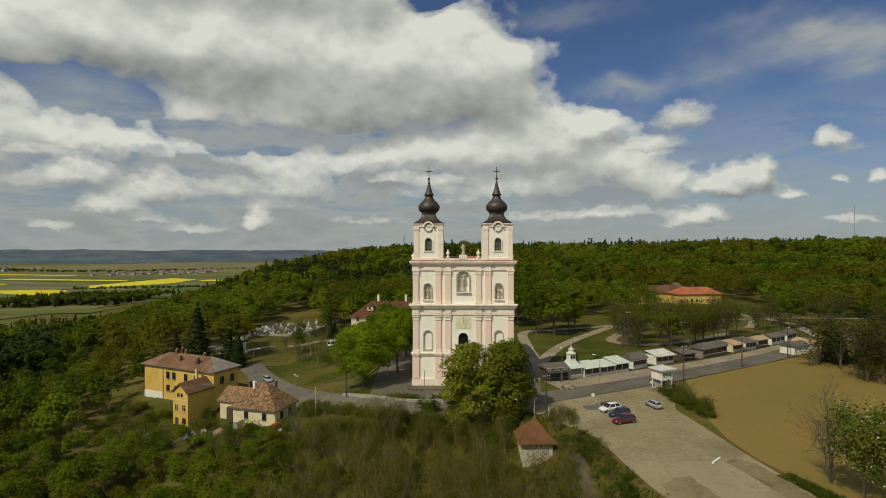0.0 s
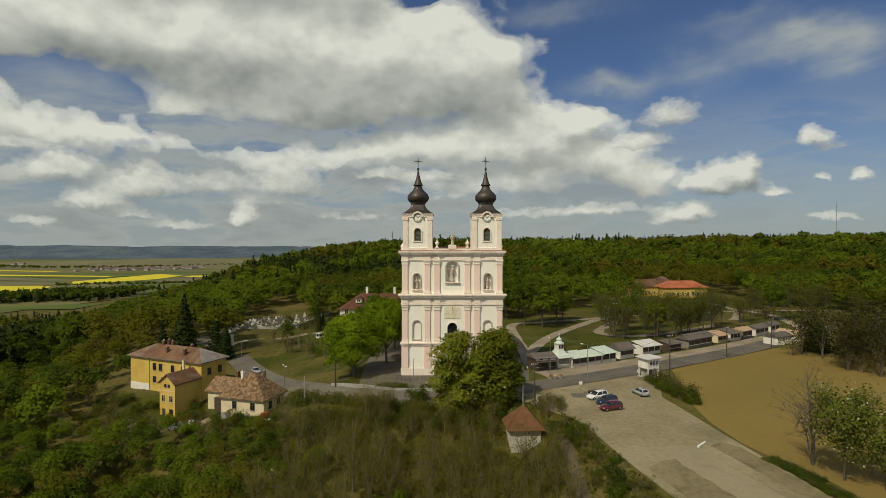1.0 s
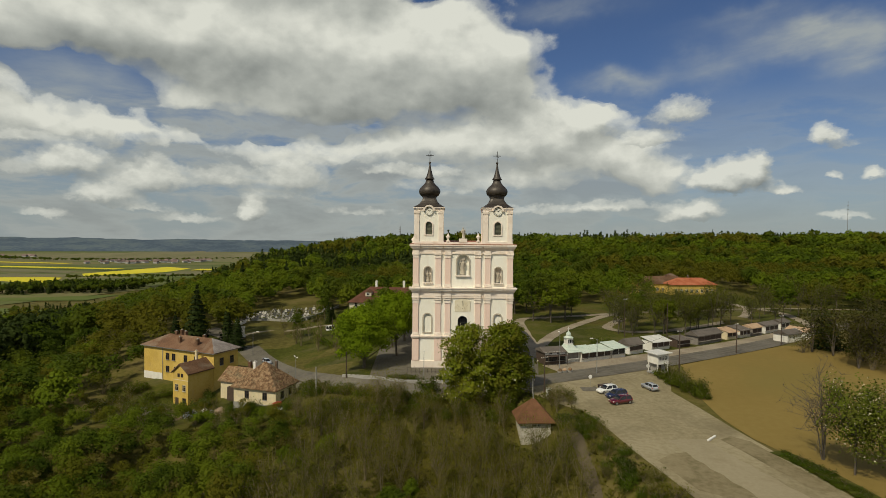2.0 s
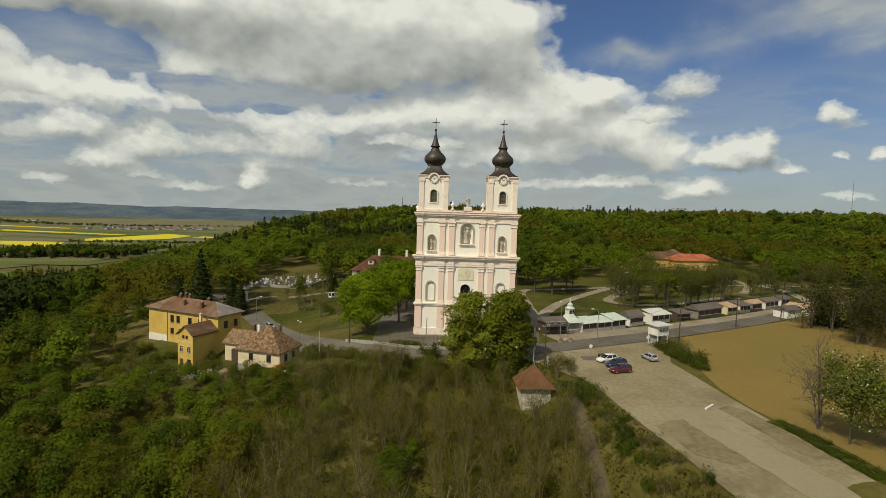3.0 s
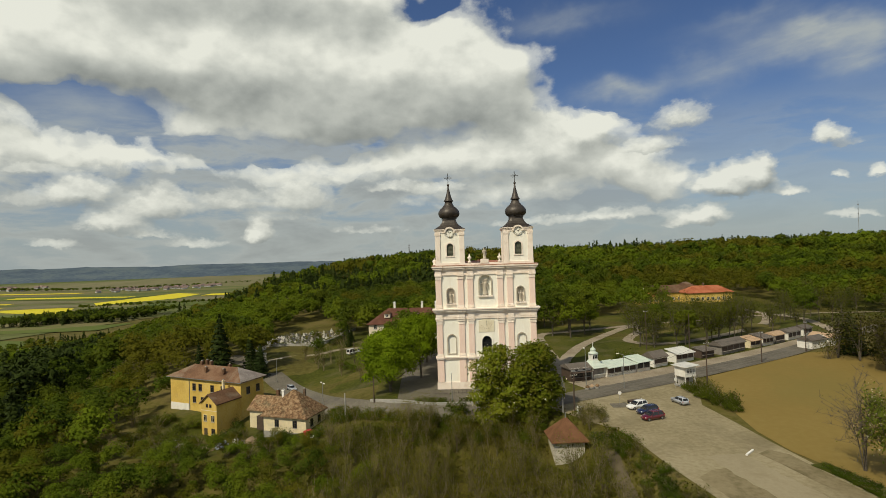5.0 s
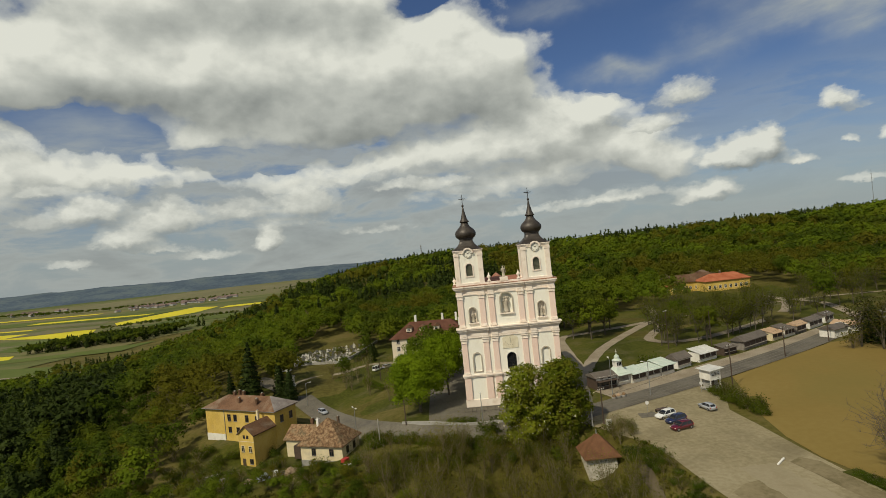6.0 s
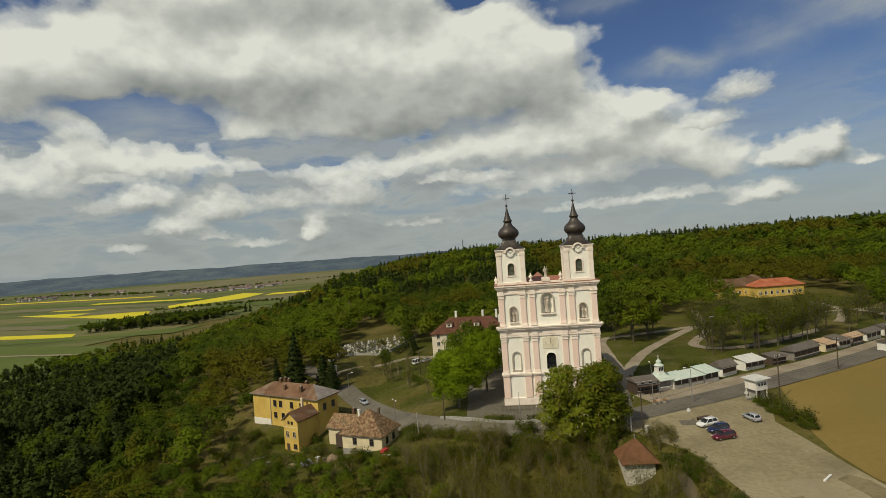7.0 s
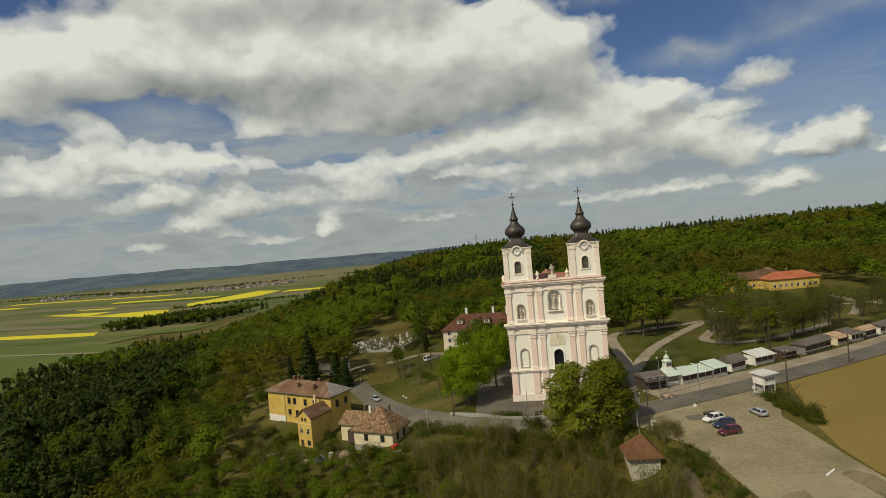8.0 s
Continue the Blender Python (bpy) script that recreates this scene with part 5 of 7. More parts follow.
stall(21.4, 3.9, 27.0, 5.7, 5.0, 3.5, 4.7, M_felt, M_darkwood, 3, "dark brown two-tier stall with a grey roof", "gable", M_glass)
stall(31.6, 7.6, 36.4, 10.3, 4.2, 2.9, 3.7, M_verdigris, M_white, 2, "low stall with a pale green sheet roof", shut=M_darkwood)
stall(36.5, 10.3, 41.0, 12.7, 4.2, 2.8, 3.5, M_verdigris, M_white, 2, "low stall with a pale green sheet roof", shut=M_darkwood)
stall(41.1, 12.6, 45.6, 15.0, 4.4, 3.1, 4.0, M_verdigris, M_white, 2, "white fronted stall with a pale green sheet roof", shut=M_glass)
stall(46.8, 17.1, 53.2, 21.0, 4.8, 2.9, 4.7, M_felt, M_white, 1, "white stall with a dark felt roof and wide shutter", "gable")
stall(54.8, 22.3, 63.4, 27.0, 4.5, 2.9, 3.9, M_whitesheet, M_white, 3, "long white stall with a white sheet roof", shut=M_darkwood)
stall(64.6, 27.6, 71.0, 30.8, 4.0, 2.6, 3.2, M_felt, M_darkwood, 2, "open brown timber stall with a flat roof")
stall(71.9, 31.2, 85.8, 40.4, 5.0, 3.0, 4.7, M_felt, M_greywood, 4, "long grey stall with four dark doors and a felt roof", "gable")
stall(86.4, 41.0, 92.6, 44.6, 4.5, 2.8, 3.7, M_tan, M_creamw, 2, "cream stall with a brownish sheet roof")
stall(93.0, 44.9, 98.1, 47.8, 4.5, 2.9, 3.8, M_felt, M_white, 3, "narrow stall with dark doors")
stall(98.4, 48.0, 104.8, 52.0, 4.6, 3.0, 4.3, M_tan, M_greywood, 2, "stall with a tan fibre sheet roof", "gable")
stall(105.6, 53.2, 115.2, 59.6, 4.8, 3.0, 4.2, M_felt, M_white, 3, "white stall with wide dark openings", "gable")
stall(116.0, 61.0, 122.4, 64.9, 4.8, 3.0, 4.2, M_felt, M_white, 2, "white stall with wide dark openings", "gable")
stall(103.0, 36.6, 111.6, 41.0, 5.5, 3.0, 4.3, M_felt, M_white, 2, "white shed with a grey roof at the field corner", "gable", M_white, counter=False)
stall(112.0, 41.4, 116.6, 43.8, 6.0, 3.0, 4.4, M_tan, M_white, 1, "white shed with a faded reddish roof", "gable", M_white, counter=False)

tier = bpy.data.objects["market_stall"]
part("white_band", boxed(0.0, 5.8, -0.08, -0.03, 2.55, 3.35), M_white, tier, "white painted fascia band")
part("awning", boxed(-0.1, 5.9, -1.5, -0.1, 2.35, 2.45, 0.02), M_darkwood, tier, "dark brown awning")
for k in range(3):
    part("awning_post", boxed(0.1 + 2.75 * k, 0.2 + 2.75 * k, -1.45, -1.35, 0, 2.35), M_darkwood, tier)
for k in range(2):
    part("upper_window", boxed(1.2 + 2.2 * k, 2.0 + 2.2 * k, -0.1, -0.07, 2.75, 3.2), M_glass, tier)

# Devotional kiosk with a green turret.
kiosk = thing("turret_kiosk", "pale kiosk with a verdigris roof and small turret", "kiosk", pose(27.9, 6.0, 0.12, 0, 0, 24), group="market stalls along the road")
part("wall", boxed(0, 4.2, 0.9, 5.2, 0, 3.0), M_white, kiosk)
part("front_opening", boxed(0.5, 3.7, 0.82, 0.9, 1.0, 2.5), M_greywood, kiosk)
part("counter", boxed(0.3, 3.9, 0.3, 0.9, 0.9, 1.0, 0.01), M_white, kiosk)
bm = bmesh.new()
lathe(bm, [(2.55, 3.0), (2.55, 3.12), (2.3, 3.3), (1.5, 3.7), (1.05, 4.3), (1.0, 4.4)], 24, 2.1, 3.0, 0, 1.0)
part("roof", bm, M_verdigris, kiosk, "flared pale green sheet roof")
bm = bmesh.new()
prism(bm, [(-0.3, 2.75), (1.2, 3.15), (1.2, 3.25), (-0.3, 2.85)], "x", -0.2, 4.4)
part("canopy", bm, M_verdigris, kiosk)
part("turret", boxed(1.25, 2.95, 2.15, 3.85, 4.3, 6.1), M_frame, kiosk, "small white turret")
for k in range(3):
    part("turret_window", boxed(1.4 + k * 0.52, 1.75 + k * 0.52, 2.1, 2.15, 4.8, 5.7), M_glass, kiosk)
bm = bmesh.new()
lathe(bm, [(1.3, 6.1), (1.3, 6.2), (0.9, 6.45), (0.62, 6.7), (0.74, 7.0), (0.62, 7.35), (0.25, 7.65), (0.08, 8.0)], 16, 2.1, 3.0)
part("turret_cap", bm, M_verdigris, kiosk, "pale green onion cap")
bm = bmesh.new()
box(bm, 2.06, 2.14, 2.96, 3.04, 7.9, 9.0)
box(bm, 1.8, 2.4, 2.97, 3.03, 8.5, 8.58)
part("cross", bm, M_frame, kiosk)

# Ticket booth at the car park's entrance.
booth = thing("booth", "white flat-roofed booth beside the car park hedge", "booth", pose(46.7, -5.2, 0.1, 0, 0, 22))
part("plinth", boxed(0, 3.5, 0, 3.6, 0, 0.35), M_concrete, booth)
for x, y in ((0.15, 0.15), (3.15, 0.15), (0.15, 3.2), (3.15, 3.2)):
    part("corner_post", boxed(x, x + 0.2, y, y + 0.2, 0.35, 2.5), M_white, booth)
part("lower_wall", boxed(0.9, 3.25, 0.9, 3.3, 0.35, 2.5), M_concrete, booth, "shaded grey lower wall")
part("upper_wall", boxed(0.1, 3.4, 0.1, 3.5, 2.5, 4.9), M_white, booth)
for u in (0.85, 1.75, 2.65):
    window(booth, "f", u, 3.5, 0.6, 0.9, 0.1, sill=False)
window(booth, "r", 1.8, 3.5, 1.0, 0.9, 3.4, sill=False)
part("booth_door", boxed(1.1, 1.9, 0.82, 0.9, 0.35, 2.3), M_darkwood, booth)
part("noticeboard", boxed(0.3, 1.0, 0.05, 0.13, 0.9, 2.0), M_darkwood, booth)
bm = bmesh.new()
prism(bm, [(-0.5, 4.9), (4.0, 5.15), (4.0, 5.3), (-0.5, 5.05)], "y", -0.6, 4.1)
part("roof", bm, M_whitesheet, booth, "flat pale sheet roof")


# ---------------------------------------------------------------- walls, poles and street things
def wall_run(name, pts, h, thick, material, label, sink=1.6, category="wall"):
    ob = thing(name, label, category)
    line = smooth_line(pts, 5)
    for a, b in zip(line, line[1:]):
        d = math.hypot(b[0] - a[0], b[1] - a[1])
        seg = part("wall_section", boxed(0, d + 0.02, -thick / 2, thick / 2, -sink, h, 0.03), material, ob)
        z = (ground_z(a[0], a[1] + 0.8) + ground_z(b[0], b[1] + 0.8)) / 2
        seg.matrix_basis = pose(a[0], a[1], z, 0, 0, math.degrees(math.atan2(b[1] - a[1], b[0] - a[0])))
    return ob


wall_run("churchyard_wall", [(-29, -4.2), (-24, -7.6), (-18, -11.2), (-13, -13.4), (-5, -13.5), (3, -13.5), (12, -13.0)], 0.55, 0.45, M_concrete, "low pale rendered churchyard wall above the road")
wall_run("cemetery_wall", [(-97, 98), (-82, 95), (-66, 90)], 1.2, 0.4, M_concrete, "low pale cemetery wall", 0.6)
wall_run("cemetery_wall", [(-66, 90), (-62, 108), (-58, 136)], 1.3, 0.4, M_concrete, "low pale cemetery wall", 0.6)


def utility_pole(x, y, h, label, arms=1, lamp=False, mat=None):
    ob = thing("utility_pole", label, "pole", pose(x, y, ground_z(x, y), 0, 0, 25))
    bm = bmesh.new()
    tube(bm, (0, 0, -0.3), (0, 0, h), 0.17, 0.11, 8)
    part("post", bm, mat or M_darkwood, ob)
    for k in range(arms):
        part("crossarm", boxed(-0.9, 0.9, -0.06, 0.06, h - 0.5 - 0.8 * k, h - 0.38 - 0.8 * k), M_metal, ob)
        for u in (-0.8, -0.3, 0.3, 0.8):
            bm = bmesh.new()
            tube(bm, (u, 0, h - 0.38 - 0.8 * k), (u, 0, h - 0.18 - 0.8 * k), 0.05, 0.04, 6)
            part("insulator", bm, M_frame, ob)
    return ob


def street_lamp(x, y, h, rz, label):
    ob = thing("street_lamp", label, "street lamp", pose(x, y, ground_z(x, y), 0, 0, rz))
    bm = bmesh.new()
    tube(bm, (0, 0, -0.3), (0, 0, h * 0.97), 0.11, 0.06, 8)
    tube(bm, (0, 0, h * 0.97), (1.1, 0, h), 0.05, 0.045, 6)
    part("post", bm, M_metal, ob)
    part("lamp_head", boxed(1.0, 1.75, -0.17, 0.17, h - 0.06, h + 0.1, 0.04), M_frame, ob)
    part("lens", boxed(1.1, 1.65, -0.12, 0.12, h - 0.1, h - 0.055), M_whitesheet, ob)
    return ob


utility_pole(52.2, -4.4, 11.0, "tall dark wooden pole by the booth")
utility_pole(79, 20.5, 9.0, "dark wooden pole beside the field")
utility_pole(100, 34.0, 9.5, "dark wooden pole at the field's far corner")
utility_pole(16.8, -21.0, 8.0, "dark double pole above the stone hut", 1)
utility_pole(14.2, -22.0, 7.8, "grey concrete pole above the stone hut", 0, mat=M_concrete)
utility_pole(-33.5, -12.5, 6.5, "wooden pole beside the cottage", 0, mat=M_concrete)
utility_pole(55.0, 45.0, 13.0, "tall wooden pole behind the stalls", 1)
utility_pole(67.0, 40.0, 12.0, "tall wooden pole behind the stalls", 0)
street_lamp(32.5, -4.0, 8.6, 180, "white lamp on a grey steel post")
street_lamp(24.2, -0.5, 9.3, 90, "tall grey street lamp near the stalls")
street_lamp(-9.0, -12.6, 6.6, 90, "slim dark lamp post before the church")
lamp = street_lamp(-42.3, 2.6, 6.6, -60, "grey lamp post with two heads at the road's edge")
part("lamp_arm", boxed(-1.0, 0.0, -0.03, 0.03, 6.40, 6.46), M_metal, lamp)
part("lamp_head", boxed(-1.55, -0.9, -0.17, 0.17, 6.36, 6.54, 0.04), M_frame, lamp)
utility_pole(-27.9, -5.6, 6.5, "wooden pole at the end of the churchyard wall", 0)
utility_pole(-42.6, 48.5, 7.5, "slim wooden pole beside the rectory lane", 0)
utility_pole(-63.0, 131.0, 10.0, "wooden pole behind the cemetery", 1)
street_lamp(-64.6, 34.5, 7.5, 20, "grey arm lamp over the road")


def traffic_sign(x, y, h, rz, label, mat):
    ob = thing("traffic_sign", label, "traffic sign", pose(x, y, ground_z(x, y) + 0.1, 0, 0, rz))
    bm = bmesh.new()
    tube(bm, (0, 0, -0.3), (0, 0, h), 0.045, 0.045, 6)
    part("post", bm, M_metal, ob)
    bm = bmesh.new()
    bmesh.ops.create_cone(bm, cap_ends=True, segments=20, radius1=0.42, radius2=0.42, depth=0.04, matrix=pose(0, -0.06, h - 0.3, 90))
    part("plate", bm, mat, ob)
    return ob


M_red = surface("red_enamel", [(0.35, 0.03, 0.025), (0.42, 0.05, 0.04)], 1.0, 0.45)
traffic_sign(27.4, -17.4, 2.9, 10, "round white-backed sign on the traffic island", M_frame)
traffic_sign(44.6, -4.6, 2.4, 0, "small pale sign by the car park", M_whitesheet)
island = part("traffic_island", boxed(25.4, 29.2, -19.4, -16.4, -0.1, 0.22, 0.12), M_asphalt)
tagged(island, "low kerbed concrete traffic island", "traffic island")
for a, (tx, ty) in enumerate(((23.6, -4.2), (24.8, -3.6), (26.2, -3.2))):
    fl = thing("flower_tub", "round stone flower tub by the stalls", "flower tub", pose(tx, ty, ground_z(tx, ty) + 0.12), group="flower tubs")
    bm = bmesh.new()
    lathe(bm, [(0.5, 0), (0.62, 0.45), (0.62, 0.5), (0.5, 0.5)], 14)
    part("tub", bm, M_concrete, fl)
    bm = bmesh.new()
    bmesh.ops.create_icosphere(bm, subdivisions=2, radius=0.5, matrix=pose(0, 0, 0.6))
    for v in bm.verts:
        v.co *= 1 + 0.3 * noise.noise(v.co * 4)
    part("plants", bm, M_tan if a == 1 else M_oldtile, fl)


def car(x, y, rz, paint, label, scale=1.0, van=False):
    """A parked car: body, cabin with glass, wheels with rims, lights."""
    ob = thing("parked_car" if not van else "parked_van", label, "car", pose(x, y, ground_z(x, y) + 0.16, 0, 0, rz), group="parked cars")
    L, Wd, H = 4.35 * scale, 1.78 * scale, (1.5 if not van else 2.0) * scale
    # body in cross-sections along the car: (x, half width, sill, shoulder, bonnet or boot height)
    secs = [(-0.5, 0.80, 0.36, 0.80, 0.86), (-0.47, 0.90, 0.24, 0.90, 0.98), (-0.36, 0.98, 0.20, 0.95, 1.02), (-0.1, 1.0, 0.20, 0.93, 1.0), (0.17, 1.0, 0.20, 0.90, 0.97), (0.33, 0.97, 0.20, 0.84, 0.91), (0.45, 0.88, 0.22, 0.68, 0.76), (0.495, 0.72, 0.32, 0.56, 0.60)]
    bm = bmesh.new()
    rings = []
    for fx, fw, z0, zs, zt in secs:
        w = Wd / 2 * fw
        rings.append([bm.verts.new((fx * L, yy, zz)) for yy, zz in ((-w * 0.9, z0), (-w, (z0 + zs) * 0.5), (-w * 0.985, zs), (-w * 0.82, zt), (w * 0.82, zt), (w * 0.985, zs), (w, (z0 + zs) * 0.5), (w * 0.9, z0))])
    for r0, r1 in zip(rings, rings[1:]):
        for q in range(8):
            bm.faces.new((r0[q], r0[(q + 1) % 8], r1[(q + 1) % 8], r1[q]))
    bm.faces.new(rings[0]), bm.faces.new(rings[-1][::-1])
    part("body", bm, paint, ob, "", True)
    a, b, c, d = (-L * 0.475, L * 0.26, -L * 0.40, L * 0.06)
    if van:
        a, c, d = -L * 0.48, -L * 0.46, L * 0.12
    w1, w2 = Wd / 2 * 0.93, Wd / 2 * 0.70
    bm = bmesh.new()
    rows = []
    for zz, k in ((0.9, 0.0), (0.9 + (H - 0.96) * 0.55, 0.42), (H - 0.06, 1.0)):
        w = w1 + (w2 - w1) * k
        rows.append([bm.verts.new((a + (c - a) * k, -w * 0.86, zz)), bm.verts.new((a + (c - a) * k + 0.25, -w, zz)), bm.verts.new((b + (d - b) * k - 0.4, -w, zz)), bm.verts.new((b + (d - b) * k, -w * 0.8, zz)),
                     bm.verts.new((b + (d - b) * k, w * 0.8, zz)), bm.verts.new((b + (d - b) * k - 0.4, w, zz)), bm.verts.new((a + (c - a) * k + 0.25, w, zz)), bm.verts.new((a + (c - a) * k, w * 0.86, zz))])
    for r0, r1 in zip(rows, rows[1:]):
        for q in range(8):
            bm.faces.new((r0[q], r0[(q + 1) % 8], r1[(q + 1) % 8], r1[q]))
    bm.faces.new(rows[0]), bm.faces.new(rows[-1])
    part("windows", bm, M_glass, ob, "dark tinted car glass")
    bm = bmesh.new()
    outline = [(c - 0.08, -w2 * 0.8), (c + 0.2, -w2 - 0.02), (d - 0.35, -w2 - 0.02), (d + 0.05, -w2 * 0.78), (d + 0.05, w2 * 0.78), (d - 0.35, w2 + 0.02), (c + 0.2, w2 + 0.02), (c - 0.08, w2 * 0.8)]
    lo = [bm.verts.new((px, py, H - 0.09)) for px, py in outline]
    hi = [bm.verts.new((px * 0.9 + (c + d) * 0.05, py * 0.82, H)) for px, py in outline]
    for q in range(8):
        bm.faces.new((lo[q], lo[(q + 1) % 8], hi[(q + 1) % 8], hi[q]))
    bm.faces.new(lo[::-1]), bm.faces.new(hi)
    part("roof", bm, paint, ob, "", True)
    for s in (-1, 1):
        for p0, p1, r0 in (((c, s * w2 * 0.9, H - 0.06), (a, s * w1 * 0.9, 0.95), 0.1), ((d - 0.2, s * w2 * 0.96, H - 0.06), (b - 0.2, s * w1 * 0.94, 0.93), 0.048), (((c + d) / 2, s * (w2 + 0.01), H - 0.06), ((c + d) / 2, s * (w1 + 0.01), 0.93), 0.048)):
            bm = bmesh.new()
            tube(bm, p0, p1, r0, r0 * 1.1, 5)
            part("pillar", bm, paint, ob)
    for wx in (-L / 2 + 0.78, L / 2 - 0.82):
        for s in (-1, 1):
            bm = bmesh.new()
            bmesh.ops.create_cone(bm, cap_ends=True, segments=16, radius1=0.32, radius2=0.32, depth=0.22, matrix=pose(wx, s * (Wd / 2 - 0.1), 0.32, 90))
            wh = part("wheel", bm, M_black, ob)
            bm = bmesh.new()
            bmesh.ops.create_cone(bm, cap_ends=True, segments=12, radius1=0.2, radius2=0.2, depth=0.24, matrix=pose(wx, s * (Wd / 2 - 0.09), 0.32, 90))
            part("rim", bm, M_metal, wh)
    for s in (-1, 1):
        part("headlight", boxed(L / 2 - 0.36, L / 2 - 0.1, s * Wd * 0.35 - 0.15, s * Wd * 0.35 + 0.15, 0.58, 0.74, 0.04), M_whitesheet, ob)
        part("tail_light", boxed(-L / 2 - 0.0, -L / 2 + 0.15, s * Wd * 0.4 - 0.12, s * Wd * 0.4 + 0.12, 0.68, 0.9, 0.02), M_red, ob)
        part("mirror", boxed(b - 0.45, b - 0.25, s * (Wd / 2 + 0.08) - 0.09, s * (Wd / 2 + 0.08) + 0.09, 0.93, 1.06, 0.02), paint, ob)
    return ob


def paint(name, col):
    m = surface(name, [tuple(0.85 * c for c in col), col], 0.8, 0.25, fine=6, spec=0.6)
    m.node_tree.nodes["Principled BSDF"].inputs["Coat Weight"].default_value = 0.6
    return m


P_white, P_blue, P_red, P_silver, P_dark = paint("white_car_paint", (0.75, 0.75, 0.73)), paint("navy_car_paint", (0.02, 0.026, 0.07)), paint("wine_red_car_paint", (0.11, 0.008, 0.016)), paint("silver_car_paint", (0.36, 0.38, 0.41)), paint("black_car_paint", (0.025, 0.027, 0.03))
car(30.2, -20.2, 205, P_white, "white hatchback parked on the gravel", 1.08)
car(31.1, -23.7, 205, P_blue, "dark blue car parked beside a white one", 1.08)
car(30.7, -27.8, 200, P_red, "wine red car parked on the gravel", 1.08)
car(40.3, -17.4, 104, P_silver, "silver estate car parked near the booth")
car(-46.6, 66.0, 60, P_white, "white van parked by the rectory lane", 1.05, True)
car(-42.8, 67.2, 50, P_silver, "silver car parked by the rectory lane")
car(-57.4, 26.0, -52, P_silver, "grey car standing at the roadside")

bar = part("marking_board", boxed(-1.5, 1.5, -0.16, 0.16, 0.0, 0.28, 0.03), M_frame)
bar.matrix_basis = pose(39.7, -46.6, ground_z(39.7, -46.6) + 0.12, 0, 0, 44)
tagged(bar, "white painted board lying on the gravel", "board")

# Wayside pillar, shed and graves.
pillar = thing("wayside_pillar", "white wayside pillar at the cemetery lane", "pillar", pose(-76.5, 58.0, ground_z(-76.5, 58.0)))
part("base", boxed(-0.7, 0.7, -0.7, 0.7, -0.3, 0.8, 0.05), M_white, pillar)
part("shaft", boxed(-0.4, 0.4, -0.4, 0.4, 0.8, 3.4, 0.05), M_white, pillar)
part("cap", boxed(-0.6, 0.6, -0.6, 0.6, 3.4, 3.9, 0.08), M_white, pillar)
shed = thing("cemetery_shed", "small white shed with a grey roof by the graves", "shed", pose(-93.5, 85.5, ground_z(-93, 86), 0, 0, -4))
part("wall", boxed(0, 6.2, 0, 4.5, -0.5, 2.7), M_white, shed)
part("roof", hip_roof(0, 6.2, 0, 4.5, 2.7, 4.2, 0.4, 0.12, gable=True), M_felt, shed)
part("shed_door", boxed(2.4, 3.6, -0.06, 0.02, 0, 2.1), M_greywood, shed)

rng = random.Random(7)
M_grave = [surface("pale_gravestone", [(0.26, 0.245, 0.215), (0.40, 0.385, 0.35)], 1.5, 0.8, fine=6, random_tint=0.5), surface("dark_gravestone", [(0.06, 0.06, 0.06), (0.13, 0.125, 0.12)], 1.5, 0.4, fine=6), surface("white_gravestone", [(0.46, 0.44, 0.40), (0.60, 0.58, 0.54)], 1.5, 0.8, fine=6)]
grave_meshes = []
for k in range(6):
    bm = bmesh.new()
    w, h = rng.uniform(0.9, 1.5), rng.uniform(1.0, 1.7)
    box(bm, -w / 2 - 0.1, w / 2 + 0.1, -0.25, 1.9, 0, 0.22, 0.03)
    box(bm, -w / 2, w / 2, -0.15, 0.12, 0.2, h * 0.7, 0.03)
    if k % 2:
        prism(bm, [(-w / 2, h * 0.7), (w / 2, h * 0.7), (w * 0.25, h), (-w * 0.25, h)], "y", -0.14, 0.11)
    else:
        box(bm, -0.1, 0.1, -0.1, 0.08, h * 0.7, h * 1.25), box(bm, -0.38, 0.38, -0.1, 0.079, h * 0.98, h * 1.1)
    tmp = part("gravestone", bm, M_grave[k % 3])
    grave_meshes.append(tmp.data)
    bpy.data.objects.remove(tmp)
labels = ["pale carved gravestone on a kerbed plot", "dark polished gravestone on a kerbed plot", "white gravestone on a kerbed plot"]
for r in range(13):
    for c in range(17):
        u, v = (c + 0.5) / 17, (r + 0.5) / 13
        x = -97 + 33 * u + (4 * v) + rng.uniform(-0.5, 0.5)
        y = 97 - 6 * u + v * (30 + 14 * u) + rng.uniform(-0.6, 0.6)
        if rng.random() < 0.12:
            continue
        k = rng.randrange(6)
        q = rng.uniform(0.65, 1.0)
        g = shared("gravestone", grave_meshes[k], None, pose(x, y, ground_z(x, y), 0, 0, rng.uniform(-8, 8)) @ Matrix.Diagonal((q, q, q * rng.uniform(0.8, 1.25), 1)))
        tagged(g, labels[k % 3], "gravestone", "graves in the cemetery")


# ---------------------------------------------------------------- yard clutter by the cottage
def clutter(name, label, category, x, y, rz, bm, mat):
    ob = part(name, bm, mat)
    ob.matrix_basis = pose(x, y, ground_z(x, y) + 0.06, 0, 0, rz)
    return tagged(ob, label, category)


def drum(r, h):
    bm = bmesh.new()
    lathe(bm, [(r * 0.96, 0), (r, 0.05), (r, h * 0.33), (r * 1.04, h * 0.36), (r, h * 0.39), (r, h * 0.95), (r * 0.9, h)], 16)
    return bm


